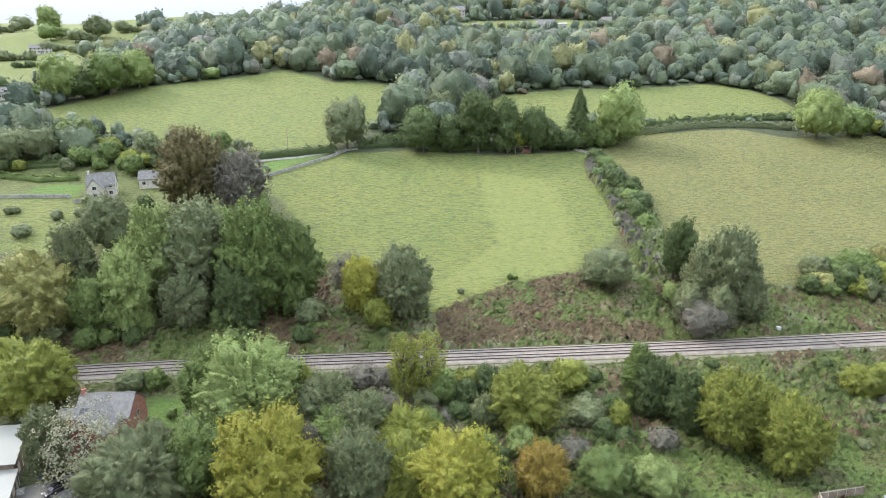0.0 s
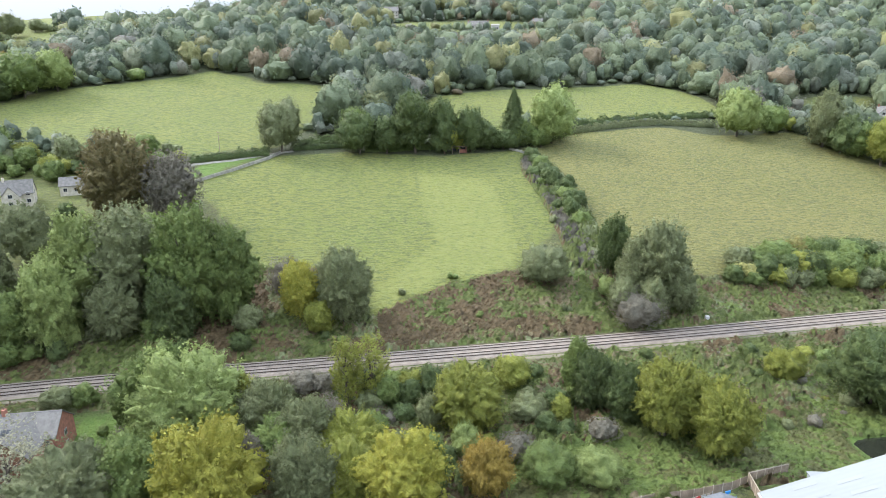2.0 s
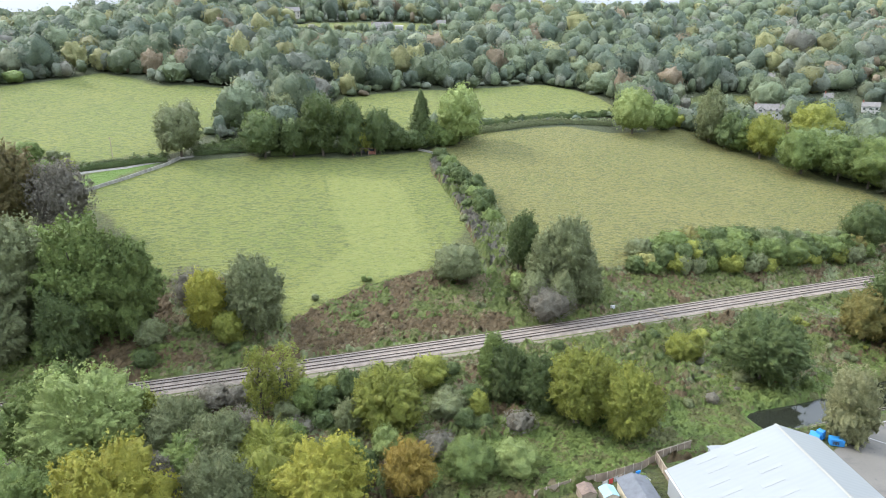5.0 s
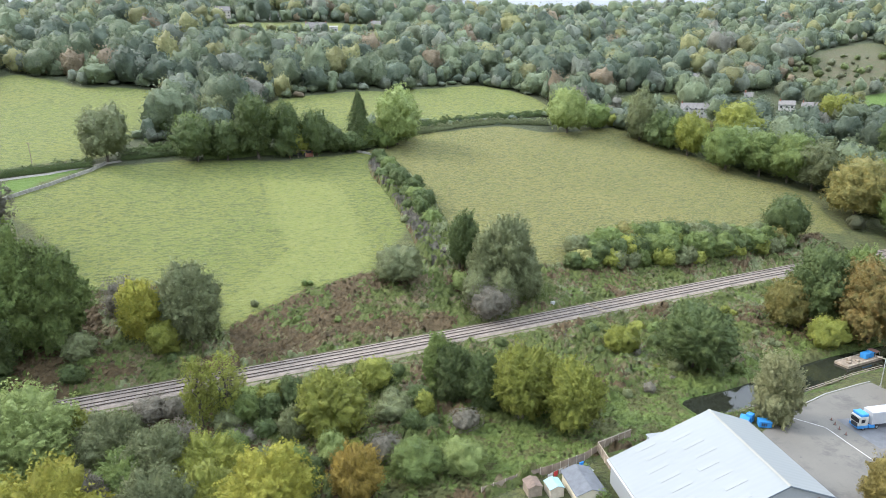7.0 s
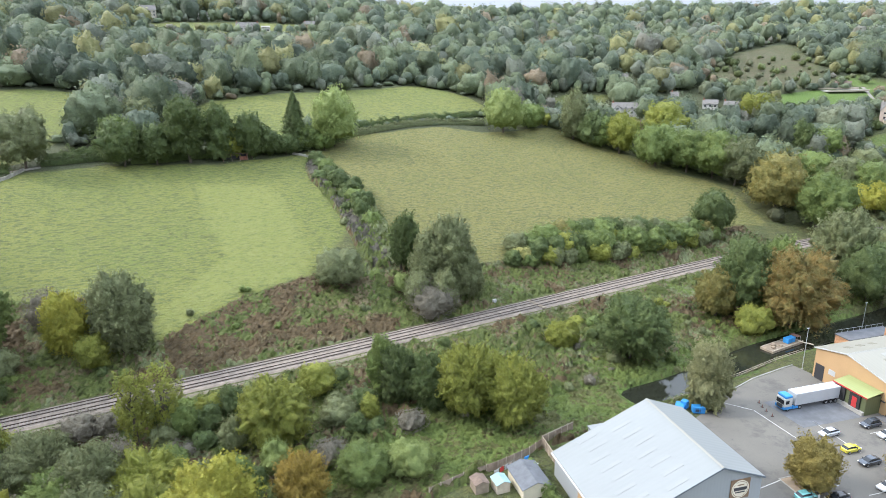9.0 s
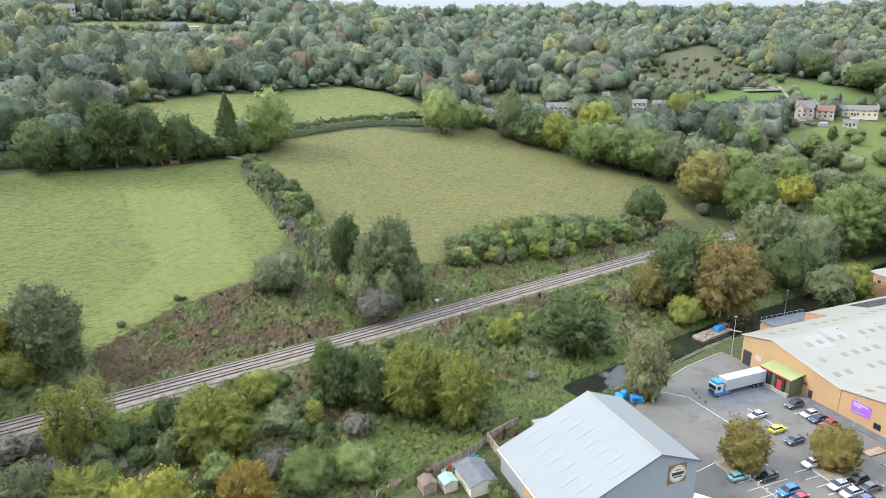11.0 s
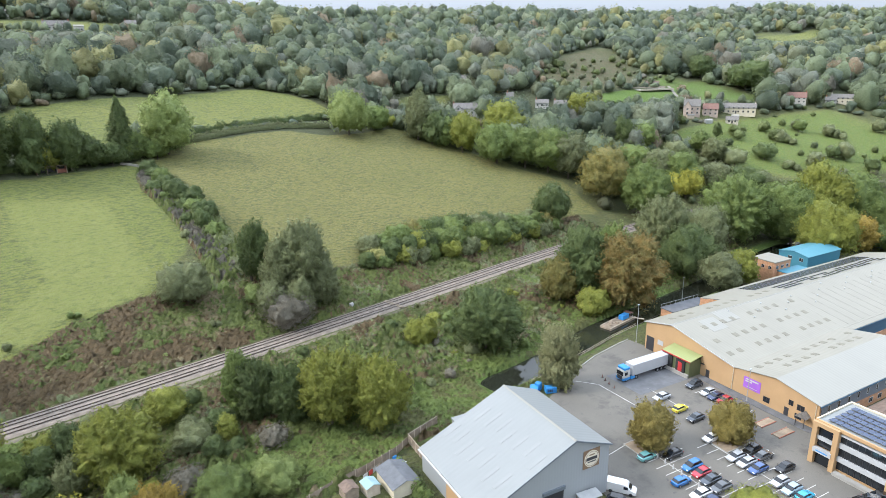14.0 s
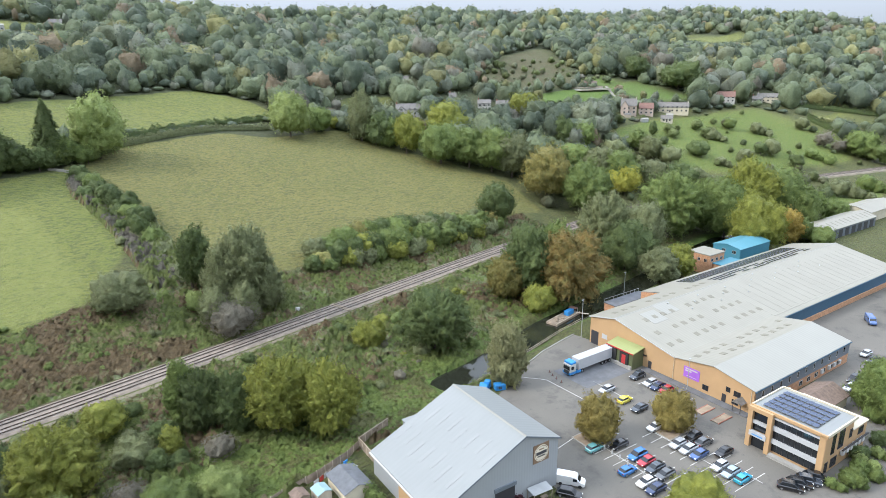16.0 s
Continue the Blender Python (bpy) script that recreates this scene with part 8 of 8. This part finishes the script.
# kinds grow in drifts with ragged borders
u = 0.45 * drift(UX, UY, 6.5, 5) + 0.33 * drift(UX, UY, 2.4, 6) + 0.22 * rng.uniform(0, 1, UX.shape)
v = 0.6 * drift(UX, UY, 11, 7) + 0.25 * drift(UX, UY, 3, 8) + 0.15 * rng.uniform(0, 1, UX.shape)
KIND = np.where(u < 0.47, 0, np.where(u < 0.56, 4, np.where(u < 0.62, 2, 5)))
KIND = np.where((v > 0.60) & (u > 0.44), 1, KIND)
KIND = np.where((v < 0.32) & (u > 0.5), 3, KIND)
KIND = np.where(rusty, np.where(u < 0.40, 0, np.where(v > 0.44, 1, np.where(u > 0.60, 2, np.where(v < 0.36, 0, 4)))), KIND)
KIND = np.where(strip_, np.where(u < 0.56, 3, 4), KIND)
KIND = np.where(thorny, np.where((UX < 67.0 + 6 * (v - 0.5)) & (u > 0.44), 6, np.where(u < 0.5, 0, 5)), KIND)
UNDER = [LEAF[k] for k in ("bramble", "russet", "straw", "reed", "tuft", "gr", "twig")]
mx, my = UX.shape
ui = np.arange(mx * my).reshape(mx, my)
here = (cover[:-1, :-1] > 0.08).ravel()
q = np.stack([ui[:-1, :-1], ui[1:, :-1], ui[1:, 1:], ui[:-1, 1:]], -1).reshape(-1, 4)[here]
cell = KIND[:-1, :-1].ravel()[here]
flat_v = np.stack([UX, UY, UZ], -1).reshape(-1, 3)
tri = np.concatenate([q[:, [0, 1, 2]], q[:, [0, 2, 3]]])
up_n = soft_normals(flat_v, tri, 0.5)
used = np.unique(tri)
slot = np.zeros(len(flat_v), int)
slot[used] = np.arange(len(used))
pick = np.flatnonzero((cover.ravel()[q[:, 0]] > 0.55))
pick = np.concatenate([pick, rng.choice(pick, len(pick) * 12 // 10)])
at_ = flat_v[q[pick, 0]] + rng.uniform(0, STEP, (len(pick), 3)) * np.array([1, 1, 0.55])
lv, lf, ln_ = leaf_cards(at_, up_n[q[pick, 0]] * 0.6 + np.array([0, 0, 0.35]) + rng.normal(0, 0.45, at_.shape), 0.2, rng)
me = link_mesh("undergrowth", np.concatenate([flat_v[used], lv]), np.concatenate([slot[tri], lf + len(used)]), UNDER, np.concatenate([up_n[used], ln_]), np.concatenate([cell, cell, cell[pick]]))
tagged(new("undergrowth", me), "tangled brambles, rusty bracken and long grass", "undergrowth", kind="stuff")
# loose shrubs among the brambles
sx_, sy_ = scatter(-60, 200, 92, 140, 6.6)
sk = (sy_ - rail_y(sx_) < -10) & ~inside(YARD, sx_, sy_) & ~((np.abs(sy_ - canal_y(sx_)) < 8)) & (rng.uniform(0, 1, len(sx_)) < 0.62)
for x, y in zip(sx_[sk].tolist(), sy_[sk].tolist()):
    k = rng.choice(["g", "d", "gr", "yg", "g", "bare"])
    h = float(rng.uniform(1.4, 4.4)) * (1.35 if x < 45 else 0.8)
    tree(x, y, h, h * float(rng.uniform(1.0, 1.6)), str(k), "shrubs on the railway bank", {"g": "rounded green shrub among brambles", "d": "dark green shrub among brambles", "gr": "grey-green sallow bush among brambles", "yg": "yellow-green shrub among brambles", "bare": "half-bare grey shrub among brambles"}[str(k)], "shrub")
# dense shrubs under the trees above the railway, and on the far slope
WORDS = {"g": "rounded green shrub under taller trees", "d": "dark green shrub under taller trees", "gr": "grey-green sallow under taller trees", "yg": "yellow-green shrub under taller trees", "l": "light green shrub under taller trees", "og": "browning shrub on the slope"}
far_shrubs = []
for x0, x1, y0, y1, step, lo, hi, share, tones in ((-135, -34, 152, 186, 8, 3.0, 7.0, 0.75, ("g", "d", "gr", "d")), (-36, -8, 152, 170, 6, 1.6, 3.4, 0.6, ("g", "gr", "d")), (2, 62, 155, 182, 8, 1.0, 2.4, 0.35, ("g", "gr", "l")), (-190, -100, 196, 232, 11, 2.0, 5.0, 0.25, ("g", "gr")), (-195, -85, 262, 292, 9, 4, 9, 0.8, ("g", "gr", "d", "yg")),
                                                    (300, 430, 105, 135, 9, 4, 8, 0.5, ("g", "d", "gr")), (360, 540, 120, 215, 15, 2.0, 5.0, 0.4, ("g", "gr", "d", "og")), (240, 300, 165, 200, 9, 3, 6, 0.4, ("g", "yg", "gr")), (375, 510, 312, 400, 9, 1, 6.5, 0.6, ("gr", "g", "d", "gr")), (345, 470, 196, 250, 12, 3, 8, 0.3, ("g", "gr", "d", "yg"))):
    qx, qy = scatter(x0, x1, y0, y1, step)
    if x0 >= 240:
        open_ = (rng.uniform(0, 1, len(qx)) < share) & (np.abs(qy - rail_y(qx)) > 7.5)
        qx, qy = qx[open_], qy[open_]
        tall_s = rng.uniform(lo, hi, len(qx))
        far_shrubs += list(zip(qx, qy, land(qx, qy) - 0.3, tall_s, tall_s * rng.uniform(0.8, 1.25, len(qx)), rng.choice(len(tones), len(qx)) % 3))
        continue
    for x, y in zip(qx.tolist(), qy.tolist()):
        if rng.uniform() < share and abs(y - float(rail_y(x))) > 7.5 and not bool(inside(GARDEN_WEST, np.array(x), np.array(y))):
            k = tones[int(rng.integers(0, len(tones)))]
            h = float(rng.uniform(lo, hi))
            tree(x, y, h, h * float(rng.uniform(0.9, 1.7)), k, "wild shrubs", WORDS[k], "shrub")
mass("slope_shrubs", far_shrubs, forms(170, 0.05, 36, ["wood"] * 6, range(600, 606), 3), [foliage("slope_shrub_green", (0.075, 0.100, 0.035), (0.10, 0.125, 0.045), (0.15, 0.17, 0.065), joined=True, gain=1.9), foliage("slope_shrub_dark", (0.055, 0.075, 0.035), (0.075, 0.095, 0.042), (0.11, 0.13, 0.06), joined=True, gain=1.9), foliage("slope_shrub_grey", (0.085, 0.095, 0.052), (0.11, 0.12, 0.065), (0.155, 0.165, 0.09), joined=True, gain=1.9)], "scattered thorn shrubs on the far rough slope", "shrubs")
# field tussocks
tx_, ty_ = scatter(-75, 250, 165, 320, 2.1)
tk = (inside(FIELD_EAST, tx_, ty_) & (rng.uniform(0, 1, len(tx_)) < 0.75)) | (inside(FIELD_HOME, tx_, ty_) & ~inside(FIELD_STRIP, tx_, ty_) & (rng.uniform(0, 1, len(tx_)) < 0.35))
tx_, ty_ = tx_[tk], ty_[tk]
mass("field_tussocks", [(x, y, z - 0.05, rng.uniform(0.25, 0.65), rng.uniform(0.7, 1.8), 0) for x, y, z in zip(tx_, ty_, land(tx_, ty_))], clump_forms(14, range(70, 74), 0.12), [LEAF["tuft"]], "tussocks of rough pasture grass", "grass")
rx_, ry_ = scatter(-66, -6, 212, 262, 2.2)
rk = inside(FIELD_HOME, rx_, ry_) & (np.sin(ry_ / 2.1 + 0.6 * np.sin(rx_ / 6)) > 0.1) & (rng.uniform(0, 1, len(rx_)) < 0.6)
rx_, ry_ = rx_[rk], ry_[rk]
mass("rush_clumps", [(x, y, z - 0.05, rng.uniform(0.25, 0.5), rng.uniform(1.2, 2.4), 0) for x, y, z in zip(rx_, ry_, land(rx_, ry_))], clump_forms(16, range(80, 84), 0.12), [LEAF["bramble"]], "dark rush clumps in ridges across the pasture", "grass")

# planting round the office
for x, y, h, w, k in ((129.4, 20.5, 2.6, 4.0, "l"), (121.7, 20.6, 3.2, 4.6, "g"), (118.0, 22.6, 2.2, 3.4, "g"), (131.5, 22.4, 3.0, 4.2, "d"), (126.0, 19.5, 3.4, 5.0, "g"), (139.7, 20.8, 3.0, 4.0, "d"), (134.5, 19.0, 2.6, 4.0, "l"), (160.7, 28.4, 3.2, 5.0, "g"), (157.0, 27.6, 2.8, 4.4, "d"), (164.5, 28.6, 3.0, 4.6, "g")):
    tree(x, y, h, w, k, "planting round the office", {"l": "light green garden shrub beside the office", "g": "green garden shrub beside the office", "d": "dark evergreen shrub beside the office"}[k], "shrub")
